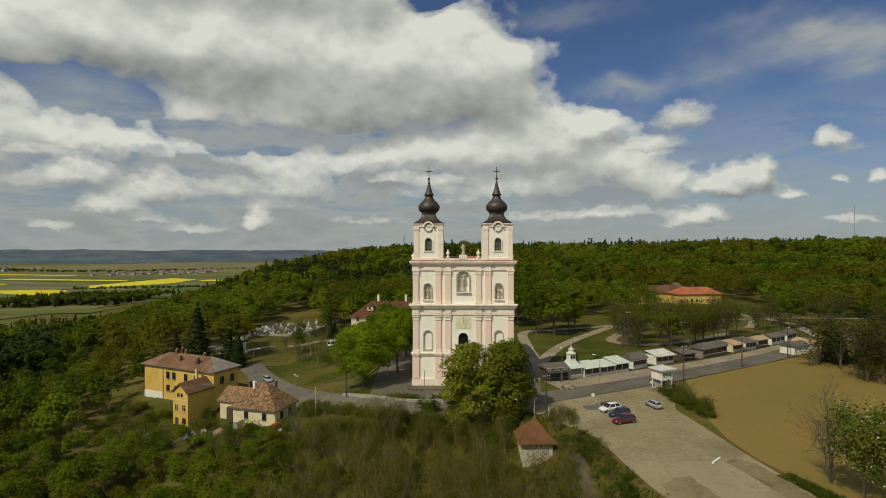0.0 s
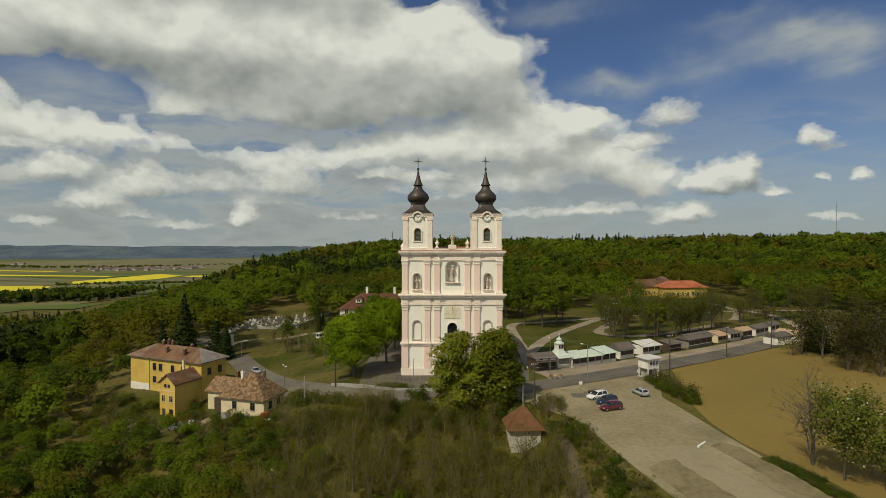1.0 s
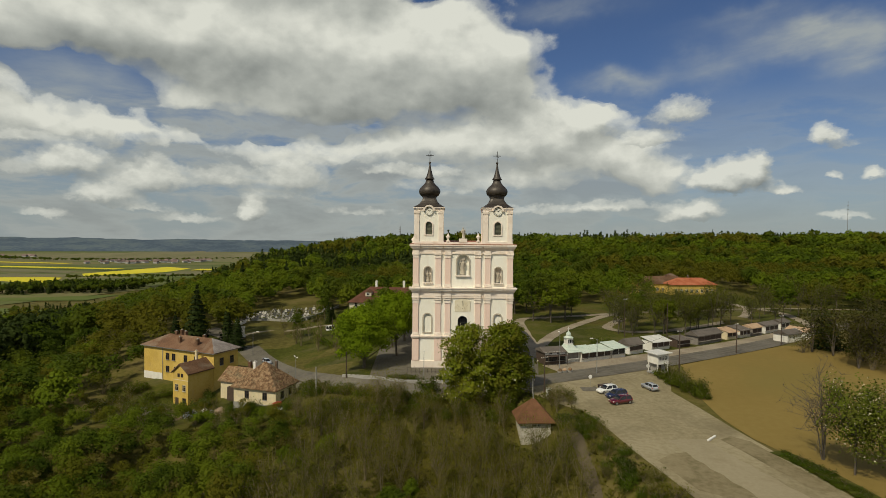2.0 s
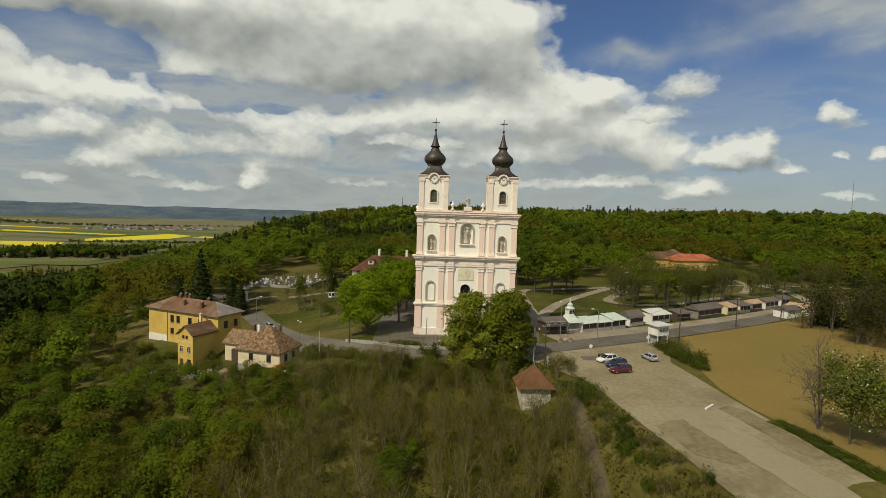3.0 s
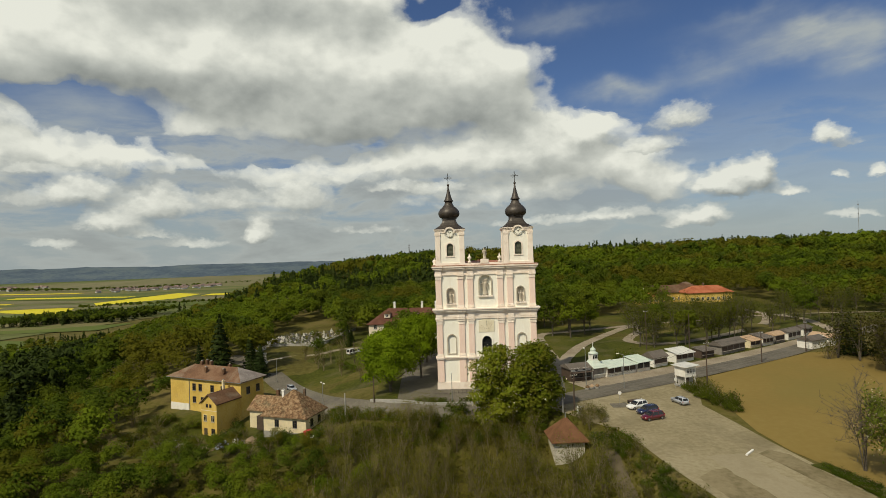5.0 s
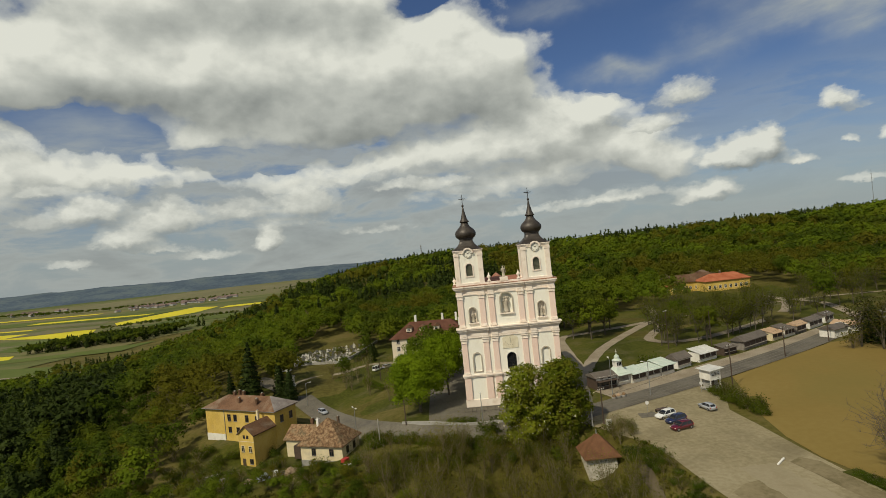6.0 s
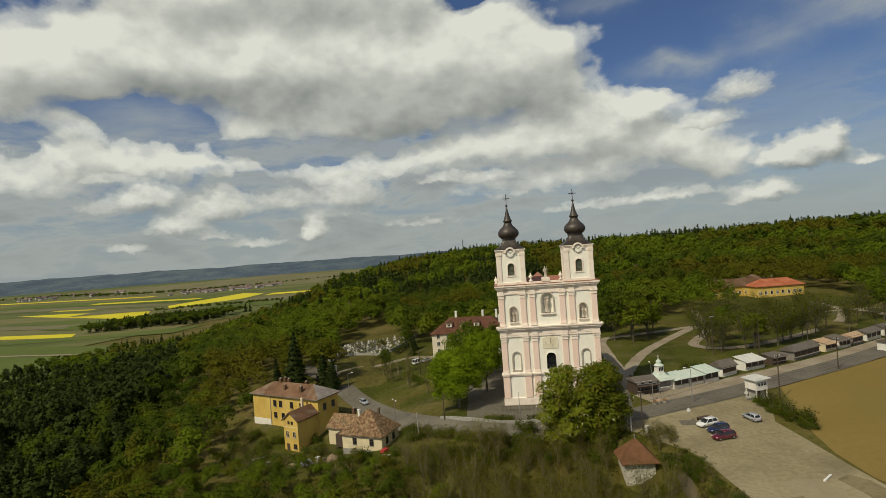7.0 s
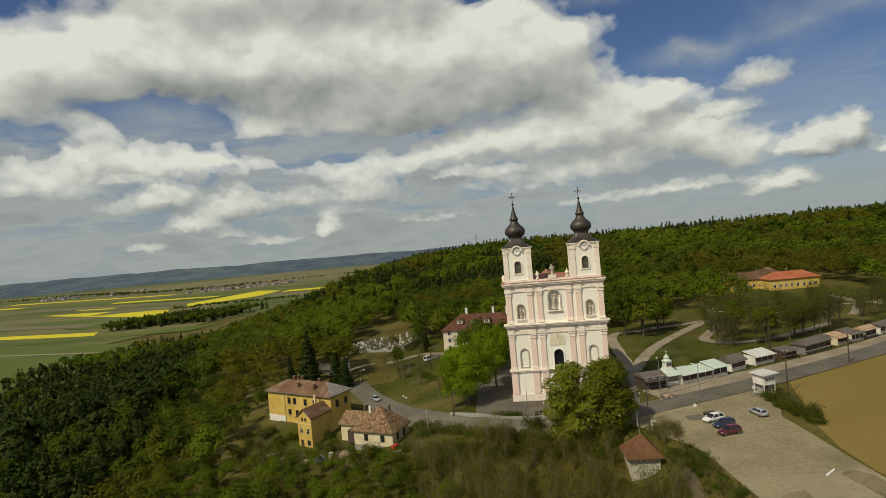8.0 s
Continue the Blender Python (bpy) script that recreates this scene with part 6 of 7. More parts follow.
def heap(r, h, seed):
    bm = bmesh.new()
    bmesh.ops.create_icosphere(bm, subdivisions=3, radius=1.0)
    for v in bm.verts:
        k = 1 + 0.45 * noise.noise(v.co * 2.5 + Vector((seed, 0, 0)))
        v.co = Vector((v.co.x * r * k, v.co.y * r * k, max(-0.1, v.co.z * h * k)))
    return bm


M_tarp = surface("faded_tarpaulin", [(0.30, 0.33, 0.36), (0.44, 0.47, 0.50)], 0.8, 0.5, fine=8)
M_logs = surface("cut_firewood", [(0.16, 0.11, 0.07), (0.30, 0.22, 0.14)], 2.0, 0.9, bump=0.03, fine=5)
clutter("water_drum", "white plastic water drum in the yard", "drum", -58.6, -13.4, 0, drum(0.6, 1.2), M_frame)
clutter("water_drum", "grey steel drum in the yard", "drum", -56.8, -13.8, 0, drum(0.45, 0.95), M_metal)
clutter("tarpaulin_heap", "heap covered with a pale tarpaulin", "heap", -61.2, -14.6, 20, heap(1.5, 1.1, 1), M_tarp)
clutter("firewood_heap", "heap of cut firewood in the yard", "firewood", -55.4, -12.8, 0, heap(1.7, 0.9, 2), M_logs)
clutter("firewood_heap", "heap of old boards and firewood", "firewood", -63.6, -16.4, 0, heap(1.4, 0.8, 3), M_logs)
clutter("plank_pile", "pile of grey weathered planks", "planks", -72.0, -14.6, 60, boxed(-2.0, 2.0, -0.5, 0.5, 0, 0.6, 0.05), M_greywood)
clutter("plank_pile", "leaning pile of grey boards", "planks", -76.0, -9.6, 35, boxed(-1.8, 1.8, -0.3, 0.3, 0, 0.9, 0.05), M_greywood)
clutter("sheet_stack", "small stack of white sheets in the grass", "sheets", -40.2, -18.8, 10, boxed(-0.9, 0.9, -0.5, 0.5, 0, 0.3, 0.04), M_white)
cart = thing("garden_cart", "red garden cart beside the cottage", "cart", pose(-41.0, -17.0, ground_z(-41.0, -17.0), 0, 0, 60))
part("tub", boxed(-0.9, 0.9, -0.55, 0.55, 0.45, 1.3, 0.08), M_red, cart)
for wx, wy in ((-0.6, -0.62), (0.6, -0.62), (-0.6, 0.62), (0.6, 0.62)):
    bm = bmesh.new()
    bmesh.ops.create_cone(bm, cap_ends=True, segments=14, radius1=0.32, radius2=0.32, depth=0.14, matrix=pose(wx, wy, 0.32, 90))
    part("wheel", bm, M_black, cart)
bm = bmesh.new()
tube(bm, (0.9, 0, 0.6), (1.9, 0, 0.9), 0.04, 0.04)
part("drawbar", bm, M_black, cart)


def cable(a, b, sag, parent_label):
    cu = bpy.data.curves.new("overhead_cable", "CURVE")
    cu.dimensions, cu.bevel_depth, cu.bevel_resolution = "3D", 0.025, 1
    sp = cu.splines.new("POLY")
    sp.points.add(12)
    for i in range(13):
        u = i / 12
        p = Vector(a).lerp(Vector(b), u)
        sp.points[i].co = (p.x, p.y, p.z - sag * 4 * u * (1 - u), 1)
    cu.materials.append(M_black)
    return tagged(new("overhead_cable", cu), parent_label, "cable")


cable((52.2, -4.4, 10.8), (79, 20.5, 8.8), 0.9, "thin black overhead cable between wooden poles")
cable((79, 20.5, 8.8), (100, 34, 9.3), 0.8, "thin black overhead cable between wooden poles")
cable((52.2, -4.4, 10.8), (16.8, -21.0, 6.0), 1.2, "thin black overhead cable between wooden poles")

# Cart and bent rail on the traffic island, cabinet by the poles.
cart = thing("handcart", "small dark handcart standing on the gravel", "cart", pose(30.6, -16.6, ground_z(30.6, -16.6) + 0.12, 0, 0, 25))
part("bed", boxed(-1.3, 1.3, -0.5, 0.5, 0.55, 0.8, 0.03), M_darkwood, cart)
for sx in (-0.9, 0.9):
    for sy in (-0.5, 0.5):
        bm = bmesh.new()
        bmesh.ops.create_cone(bm, cap_ends=True, segments=14, radius1=0.33, radius2=0.33, depth=0.08, matrix=pose(sx, sy, 0.33, 90))
        part("wheel", bm, M_black, cart)
bm = bmesh.new()
tube(bm, (1.3, 0, 0.7), (2.2, 0, 1.1), 0.04, 0.03)
part("shaft", bm, M_darkwood, cart)
cab = thing("switch_cabinet", "pale grey electrical cabinet at the pole", "cabinet", pose(17.2, -24.0, ground_z(17.2, -24.0), 0, 0, 10))
part("body", boxed(-0.5, 0.5, -0.3, 0.3, -0.4, 2.0, 0.04), M_whitesheet, cab)
for k in range(3):
    part("vent", boxed(-0.3, 0.3, -0.33, -0.3, 0.5 + k * 0.45, 0.75 + k * 0.45), M_black, cab)


# ---------------------------------------------------------------- trees
R = np.random.RandomState(11)


def unit(v):
    return v / np.maximum(1e-9, np.linalg.norm(v, axis=-1, keepdims=True))


def leaf_tris(rs, at, out, size, wild=0.6, lift=0.12):
    """Small crooked leaf sprays at the given places, facing roughly outwards; three corners each."""
    n = len(at)
    normal = unit(rs.normal(size=(n, 3)) * wild + out * 0.8 + np.array((0, 0, 0.3)))
    side = unit(np.cross(normal, rs.normal(size=(n, 3))))
    up = np.cross(normal, side)
    s = size * rs.uniform(0.6, 1.35, (n, 1))
    corners = [at + side * s * a + up * s * b for a, b in ((-0.55, -0.35), (0.55, -0.4), (0.05, 0.6))]
    v = np.stack(corners, 1).reshape(-1, 3)
    soft = unit(normal * 0.4 + unit(out) * 0.75 + np.array((0, 0, lift)))
    return v, np.arange(3 * n).reshape(-1, 3), soft.repeat(3, 0)


def crown(rs, radius, z0, z1, clumps, leaves, size, shape="round", wild=0.6, lift=0.15, puff=(0.26, 0.46)):
    """A crown of clumps of leaves with gaps between, uneven in outline."""
    mid, half = (z0 + z1) / 2, (z1 - z0) / 2
    d = unit(rs.normal(size=(clumps, 3)))
    d[:, 2] = np.where(d[:, 2] < -0.55, -d[:, 2], d[:, 2])
    k = rs.uniform(0.42, 0.82, (clumps, 1))
    c = d * k * np.array((radius, radius, half))
    if shape == "column":
        h = rs.uniform(-0.92, 0.9, clumps)
        a = rs.uniform(0, 6.2832, clumps)
        r = radius * rs.uniform(0.2, 0.75, clumps) * (1 - np.abs(h) ** 3 * np.where(h > 0, 0.75, 0.35))
        c = np.stack((r * np.cos(a), r * np.sin(a), h * half), 1)
    c[:, 2] += mid
    rad = rs.uniform(puff[0], puff[1], clumps) * radius
    pick = rs.randint(0, clumps, leaves)
    o = unit(rs.normal(size=(leaves, 3)))
    o[:, 2] = np.where(rs.rand(leaves) < 0.5, np.abs(o[:, 2]), o[:, 2])
    at = c[pick] + o * (rad[pick] * rs.uniform(0.55, 1.15, leaves) * rs.uniform(0.85, 1.15, leaves))[:, None] * np.array((1, 1, 0.85))
    out = unit(o + 0.5 * unit(at - np.array((0, 0, mid))))
    v, f, nn = leaf_tris(rs, at, out, size, wild, lift)
    return v, f, nn, c


def conifer_crown(rs, radius, z0, z1, leaves, size):
    """Drooping whorls that narrow to the tip."""
    t = rs.beta(1.0, 1.35, leaves)
    tier = np.round(t * 13) / 13 + rs.uniform(-0.02, 0.02, leaves)
    r = radius * (1 - np.clip(tier, 0, 1)) ** 0.85 * rs.uniform(0.35, 1.05, leaves) + 0.08
    a = rs.uniform(0, 6.2832, leaves)
    r *= 1 + 0.18 * np.sin(a * 5 + tier * 40)
    at = np.stack((r * np.cos(a), r * np.sin(a), z0 + (z1 - z0) * tier - 0.22 * r), 1)
    out = np.stack((np.cos(a), np.sin(a), np.full(leaves, 0.25)), 1)
    return leaf_tris(rs, at, out, size)


def sticks(segments, n=4):
    """Tapered branches: rows of start, end, start radius, end radius."""
    vs, fs = [], []
    for a, b, r0, r1 in segments:
        a, b = np.array(a, float), np.array(b, float)
        w = unit(b - a)
        p = unit(np.cross(w, (0.31, 0.87, 0.22)))
        q = np.cross(w, p)
        k = len(vs)
        for c, r in ((a, r0), (b, r1)):
            for i in range(n):
                g = 6.2832 * i / n
                vs.append(c + p * r * math.cos(g) + q * r * math.sin(g))
        for i in range(n):
            j = (i + 1) % n
            fs.append((k + i, k + j, k + n + j, k + n + i))
    return np.array(vs), np.array(fs)


def branching(rs, height, spread, limbs, twigs, lean=0.25, r=0.16):
    """Trunk, limbs and twigs of a tree, as segments, with the twig ends."""
    seg, ends = [], []
    top = np.array((rs.normal() * lean, rs.normal() * lean, height * 0.62))
    kink = top * 0.5 + np.array((rs.normal() * 0.2, rs.normal() * 0.2, 0))
    seg += [((0, 0, -0.4), kink, r, r * 0.75), (kink, top, r * 0.75, r * 0.45)]
    for i in range(limbs):
        u = rs.uniform(0.3, 1.0)
        base = kink * (u / 0.5) if u < 0.5 else kink + (top - kink) * ((u - 0.5) / 0.5)
        a = 2.4 * i + rs.uniform(-0.5, 0.5)
        reach = spread * rs.uniform(0.5, 1.0) * (1.1 - 0.35 * u)
        end = base + np.array((math.cos(a) * reach, math.sin(a) * reach, (height - base[2]) * rs.uniform(0.45, 0.95)))
        m = base + (end - base) * 0.5 + np.array((math.cos(a), math.sin(a), -0.3)) * reach * 0.14
        seg += [(base, m, r * 0.42, r * 0.26), (m, end, r * 0.26, r * 0.1)]
        for k in range(twigs):
            s = rs.uniform(0.25, 1.0)
            b0 = m + (end - m) * s if k % 2 else base + (m - base) * s
            b1 = b0 + unit(rs.normal(size=3) + np.array((math.cos(a) * 0.6, math.sin(a) * 0.6, 1.0))) * rs.uniform(0.7, 1.9) * height / 10
            seg.append((b0, b1, r * 0.13, r * 0.05))
            ends.append(b1)
        ends.append(end)
    return seg, np.array(ends)


TEMPLATES = {}
RAW = {}


def stems(rs, count, height, spread, r, twigs=4):
    """Shoots that rise from one root, each with side twigs, and the twig ends."""
    seg, ends = [], []
    for i in range(count):
        a = 6.2832 * i / count + rs.uniform(-0.4, 0.4)
        reach, h = spread * rs.uniform(0.25, 1.0), height * rs.uniform(0.6, 1.0)
        m = np.array((math.cos(a) * reach * 0.35, math.sin(a) * reach * 0.35, h * 0.5))
        e = np.array((math.cos(a) * reach, math.sin(a) * reach, h))
        seg += [((m[0] * 0.2, m[1] * 0.2, -0.3), m, r, r * 0.7), (m, e, r * 0.7, r * 0.25)]
        ends.append(e)
        for k in range(twigs):
            b0 = m * 0.6 + (e - m * 0.6) * rs.uniform(0.1, 0.9)
            b1 = b0 + unit(rs.normal(size=3) + np.array((math.cos(a) * 0.5, math.sin(a) * 0.5, 0.9))) * height * rs.uniform(0.12, 0.3)
            seg.append((b0, b1, r * 0.4, r * 0.15))
            ends.append(b1)
    return seg, np.array(ends)


def make_template(kind, k):
    """Trunk and crown meshes of one tree kind, kept to be shared."""
    rs = np.random.RandomState(100 + 17 * k + sum(map(ord, kind)))
    mats = {"fresh": L_fresh, "mid": L_mid, "bud": L_bud, "bare": L_bud, "spruce": L_conifer, "lime": L_bright, "chestnut": L_chestnut, "shrub": L_mid, "budshrub": L_bud, "airy": L_airy, "thicket": L_thicket, "park": L_park}
    around = lambda ends, n, sd: ends[rs.randint(0, len(ends), n)] + rs.normal(size=(n, 3)) * sd
    if kind in ("fresh", "mid"):
        h, rad = 12.5 + 2 * rs.rand(), 4.4 + rs.rand()
        v, f, nn, c = crown(rs, rad, 1.6, h, 30, 1700, 0.52, puff=(0.2, 0.42))
        seg = [((0, 0, -0.5), (0.1, 0.1, h * 0.4), 0.26, 0.17)] + [((0, 0, h * 0.25), p, 0.12, 0.03) for p in c[:9]]
    elif kind == "lime":
        h, rad = 18.0, 8.2
        v, f, nn, c = crown(rs, rad, 0.8, h, 70, 26000, 0.36, lift=0.4, puff=(0.16, 0.36))
        seg = [((0, 0, -0.5), (0.1, 0.1, h * 0.4), 0.42, 0.3)] + [((0, 0, h * 0.22), p, 0.2, 0.05) for p in c[:14]]
    elif kind == "chestnut":
        h, rad = 18.5, 5.3
        v, f, nn, c = crown(rs, rad, 0.8, h, 84, 23000, 0.40, "column", lift=0.45, puff=(0.24, 0.44))
        seg = [((0, 0, -0.5), (0.1, 0.1, h * 0.8), 0.42, 0.1)] + [((0, 0, max(1.5, p[2] - 3.5)), p, 0.16, 0.04) for p in c[:26]]
    elif kind in ("bud", "thicket"):
        h = 9.5 + 2.5 * rs.rand()
        seg, ends = branching(rs, h, 3.0, 10, 7, 0.35, 0.15)
        more, low = stems(rs, 6, h * 0.75, 2.0, 0.055, 5)
        seg += more
        at = np.concatenate((around(ends, 640, np.array((1.0, 1.0, 0.9))), around(low, 280, 0.7)))
        v, f, nn = leaf_tris(rs, at, unit(at - np.array((0, 0, h * 0.4))) + rs.normal(size=at.shape) * 0.4, 0.34 if kind == "thicket" else 0.205, lift=0.6)
    elif kind == "bare":
        h = 14.0
        seg, ends = stems(rs, 5, h, 2.6, 0.10, 30)
        fine = [(p, p + unit(rs.normal(size=3) + np.array((0, 0, 0.9))) * rs.uniform(0.5, 1.3), 0.022, 0.01) for p in ends for _ in range(4)]
        seg += fine
        at = around(ends, 120, 0.4)
        v, f, nn = leaf_tris(rs, at, unit(rs.normal(size=at.shape)), 0.16)
    elif kind == "park":
        h = 10.5 + 2 * rs.rand()
        seg, ends = branching(rs, h, 3.0, 14, 8, 0.3, 0.17)
        at = around(ends, 1500, np.array((0.75, 0.75, 0.7)))
        v, f, nn = leaf_tris(rs, at, unit(at - np.array((0, 0, h * 0.45))) + rs.normal(size=at.shape) * 0.4, 0.26, lift=0.4)
    elif kind == "airy":
        h = 9.5
        seg, ends = branching(rs, h, 2.9, 16, 8, 0.2, 0.13)
        at = around(ends, 5600, np.array((0.55, 0.55, 0.55)))
        v, f, nn = leaf_tris(rs, at, unit(at - np.array((0, 0, h * 0.5))) + rs.normal(size=at.shape) * 0.3, 0.21, lift=0.3)
    elif kind == "spruce":
        h, rad = 17.0 + 2 * rs.rand(), 3.6
        v, f, nn = conifer_crown(rs, rad, 1.2, h, 3600, 0.6)
        seg = [((0, 0, -0.5), (0, 0, h * 0.97), 0.24, 0.03)]
    elif kind == "shrub":
        seg, ends = stems(rs, 9, 2.9, 1.7, 0.04, 5)
        at = around(ends, 1000, np.array((0.34, 0.34, 0.36)))
        at[:, 2] = np.abs(at[:, 2] * rs.uniform(0.35, 1.0, len(at)))
        v, f, nn = leaf_tris(rs, at, unit(at - np.array((0, 0, 0.8))) + rs.normal(size=at.shape) * 0.3, 0.21, lift=0.5)
    else:
        seg, ends = stems(rs, 13, 2.9, 1.9, 0.032, 7)
        at = around(ends, 420, 0.28)
        at[:, 2] = np.abs(at[:, 2])
        v, f, nn = leaf_tris(rs, at, unit(rs.normal(size=at.shape) + np.array((0, 0, 0.6))), 0.15, lift=0.5)
    tv, tf = sticks(seg, 5 if kind in ("lime", "chestnut") else (3 if kind in ("bud", "budshrub", "shrub") else 4))
    leafy = from_arrays("crown", v, f, mats[kind], None, nn)
    woody = from_arrays("trunk", tv, tf, M_twig if kind in ("bud", "budshrub", "shrub") else M_bark)
    made = [woody.data, leafy.data]
    RAW[(kind, k)] = (v, f, nn, tv, tf)
    if kind in ("chestnut", "airy"):
        if kind == "chestnut":
            n = 1900 if k == 0 else 420
            at = v.reshape(-1, 3, 3)[rs.randint(0, len(f), n), 0]
            at = at + unit(at - np.array((0, 0, 9.0))) * 0.35
            bv, bf, _ = leaf_tris(rs, at, np.array((0.0, -0.6, 0.2)) + rs.normal(size=(n, 3)) * 0.3, 0.30)
            bv = at.repeat(3, 0) + (bv - at.repeat(3, 0)) * np.array((0.6, 0.6, 1.35))
        else:
            at = around(ends, 420, 0.5)
            bv, bf, _ = leaf_tris(rs, at, rs.normal(size=at.shape), 0.17)
        candles = from_arrays("blossoms", bv, bf, L_blossom)
        made.append(candles.data)
        bpy.data.objects.remove(candles)
    bpy.data.objects.remove(leafy), bpy.data.objects.remove(woody)
    return made


LABELS = {
    "park": ("tree", "park tree with thin olive spring leaf"),
    "thicket": ("tree", "dark budding thicket tree with many stems"),
    "fresh": ("tree", "broadleaf tree in fresh light green spring leaf"), "mid": ("tree", "full broadleaf tree in mid green leaf"),
    "bud": ("tree", "thin young tree with brownish budding twigs"), "bare": ("tree", "nearly bare slender tree with pale branches"),
    "spruce": ("conifer", "dark green spruce with drooping branches"), "lime": ("tree", "large round tree in bright yellow-green leaf"),
    "chestnut": ("tree", "large flowering chestnut with dark green leaves"), "airy": ("tree", "airy young blossoming tree in fresh leaf"), "shrub": ("shrub", "bushy green shrub in leaf"), "budshrub": ("shrub", "brownish budding leafless shrub"),
}


def plant(kind, x, y, s=1.0, sz=None, turn=None, variant=None, label="", group="", z=None):
    k = variant if variant is not None else R.randint(0, 4)
    key = (kind, k)
    if key not in TEMPLATES:
        TEMPLATES[key] = make_template(kind, k)
    woody, leafy, *more = TEMPLATES[key]
    nm, lab = LABELS[kind]
    ob = thing(nm, label or lab, "tree" if nm != "shrub" else "shrub", group=group)
    ob.matrix_basis = pose(x, y, ground_z(x, y) if z is None else z, R.uniform(-3, 3), R.uniform(-3, 3), R.uniform(0, 360) if turn is None else turn) @ Matrix.Diagonal((s, s, sz or s, 1))
    shared("trunk", woody, ob)
    shared("crown", leafy, ob)
    for me in more:
        shared("blossoms", me, ob)
    return ob


# The trees that stand out one by one.
plant("chestnut", 1.0, -21.8, 1.16, 0.91, 30, 0, "large flowering chestnut before the church door", z=-2.6)
plant("chestnut", 8.6, -21.2, 1.2, 0.93, 200, 1, "large flowering chestnut before the church", z=-2.4)
plant("lime", -24.8, 2.0, 1.06, 1.08, 10, 0, "large round tree in bright yellow-green leaf beside the church", z=-3.0)
plant("lime", -17.6, 13.5, 0.78, 1.06, 150, 1, "tall green tree close behind a bright one beside the church")
plant("mid", -20.0, 25.0, 1.3, 1.25, 200, 1, "tall darker green tree beside the church")
plant("mid", -17.0, 34.0, 1.4, 1.2, 20, 2)
plant("mid", -24.0, 44.0, 1.5, 1.2, 20, 3)
plant("spruce", -84.0, 37.0, 1.3, 1.22, 0, 0, "tall dark spruce behind the yellow house")
plant("spruce", -76.0, 43.0, 0.8, 0.75, 0, 1)
plant("spruce", -90.5, 38.0, 0.7, 0.7, 0, 2)
plant("spruce", -72.0, 40.0, 0.85, 0.6, 90, 0)
plant("bare", 52.6, -54.4, 1.0, 1.0, 0, 0, "bare slender tree at the field's edge")
plant("airy", 53.4, -59.6, 1.3, 1.35, 0, 1, "airy blossoming young tree at the field's edge")
plant("airy", 57.0, -62.5, 1.4, 1.3, 0, 2)
for k, (x, y, s) in enumerate(((30, 78, 1.35), (36, 73, 1.3), (43, 80, 1.25), (38, 86, 1.4), (25, 96, 1.3), (48, 92, 1.2), (31, 103, 1.4), (14, 105, 1.3), (21, 112, 1.4), (40, 108, 1.3))):
    plant("fresh" if k % 3 else "mid", x, y, s, s * 0.95)
PARK = [(55, 50), (59, 47), (62, 53), (66, 49), (70, 52), (74, 55), (79, 53), (83, 58), (87, 61), (92, 60), (97, 65), (101, 72), (107, 76), (112, 72), (118, 84), (60, 62), (66, 66), (73, 68), (80, 72), (88, 76), (95, 82), (103, 88), (78, 84), (86, 92), (95, 98),
        (70, 80), (64, 92), (84, 108), (136, 92), (146, 96), (152, 112), (160, 104), (168, 116), (176, 100), (150, 130), (165, 135), (182, 125), (60, 75), (90, 88)]
for k, (x, y) in enumerate(PARK):
    plant("park" if k % 4 else ("park", "fresh", "park")[k % 3], x + R.uniform(-1, 1), y + R.uniform(-1, 1), R.uniform(0.95, 1.3), R.uniform(0.95, 1.25), label="" if k % 4 == 0 else "park tree with thin brownish spring foliage")
for k in range(12):
    x, y = 70 + 7.0 * k + R.uniform(-4, 4), 58 + 3.5 * k + R.uniform(-10, 26)
    plant("park", x, y, R.uniform(0.8, 1.15), R.uniform(0.8, 1.15))
for k in range(26):
    x, y = 108 + R.uniform(-9, 22), 9 + R.uniform(-13, 16)
    plant("thicket" if k % 4 else "budshrub", x, y, (1.25 if k % 4 else 2.0) * R.uniform(0.8, 1.2), group="thicket at the field's corner", label="budding thicket tree at the field's corner" if k % 4 else "dark twiggy bush at the field's corner")
plant("spruce", 110.5, 28.5, 1.25, 0.66, 0, 1, "dark dense evergreen at the field's far corner")
plant("spruce", 117.5, 25.0, 1.1, 0.6, 70, 2, "dark dense evergreen at the field's far corner")
plant("fresh", 112.0, 15.0, 0.85, 0.85, 10, 0, "thin green tree at the field's far edge")
for x, y, k, s in ((-36, 22, "bud", 0.7), (-44, 34, "bud", 0.75), (-52, 44, "bud", 0.8), (-40, 48, "bud", 0.8), (-57, 58, "mid", 0.65), (-63, 62, "bud", 0.7), (-34, 36, "bud", 0.6), (-48, 55, "bud", 0.9), (-30, 55, "fresh", 0.9), (-52, 86, "spruce", 0.5), (-56, 96, "mid", 0.8), (-70, 104, "bud", 0.6), (-78, 108, "bud", 0.6), (-84, 112, "budshrub", 1.5), (-73, 117, "shrub", 1.3)):
    plant(k, x, y, s, s)
for k in range(19):
    u = k / 18
    plant("shrub" if k % 5 < 4 else "budshrub", 47.4 + 0.6 * u + R.uniform(-0.9, 1.3), -6.0 - 18.5 * u + R.uniform(-0.8, 0.8), R.uniform(0.7, 1.2), (0.75 if k % 6 < 3 else 1.25) * R.uniform(0.75, 1.2), group="hedge along the car park", label="untrimmed green hedge shrub beside the car park")
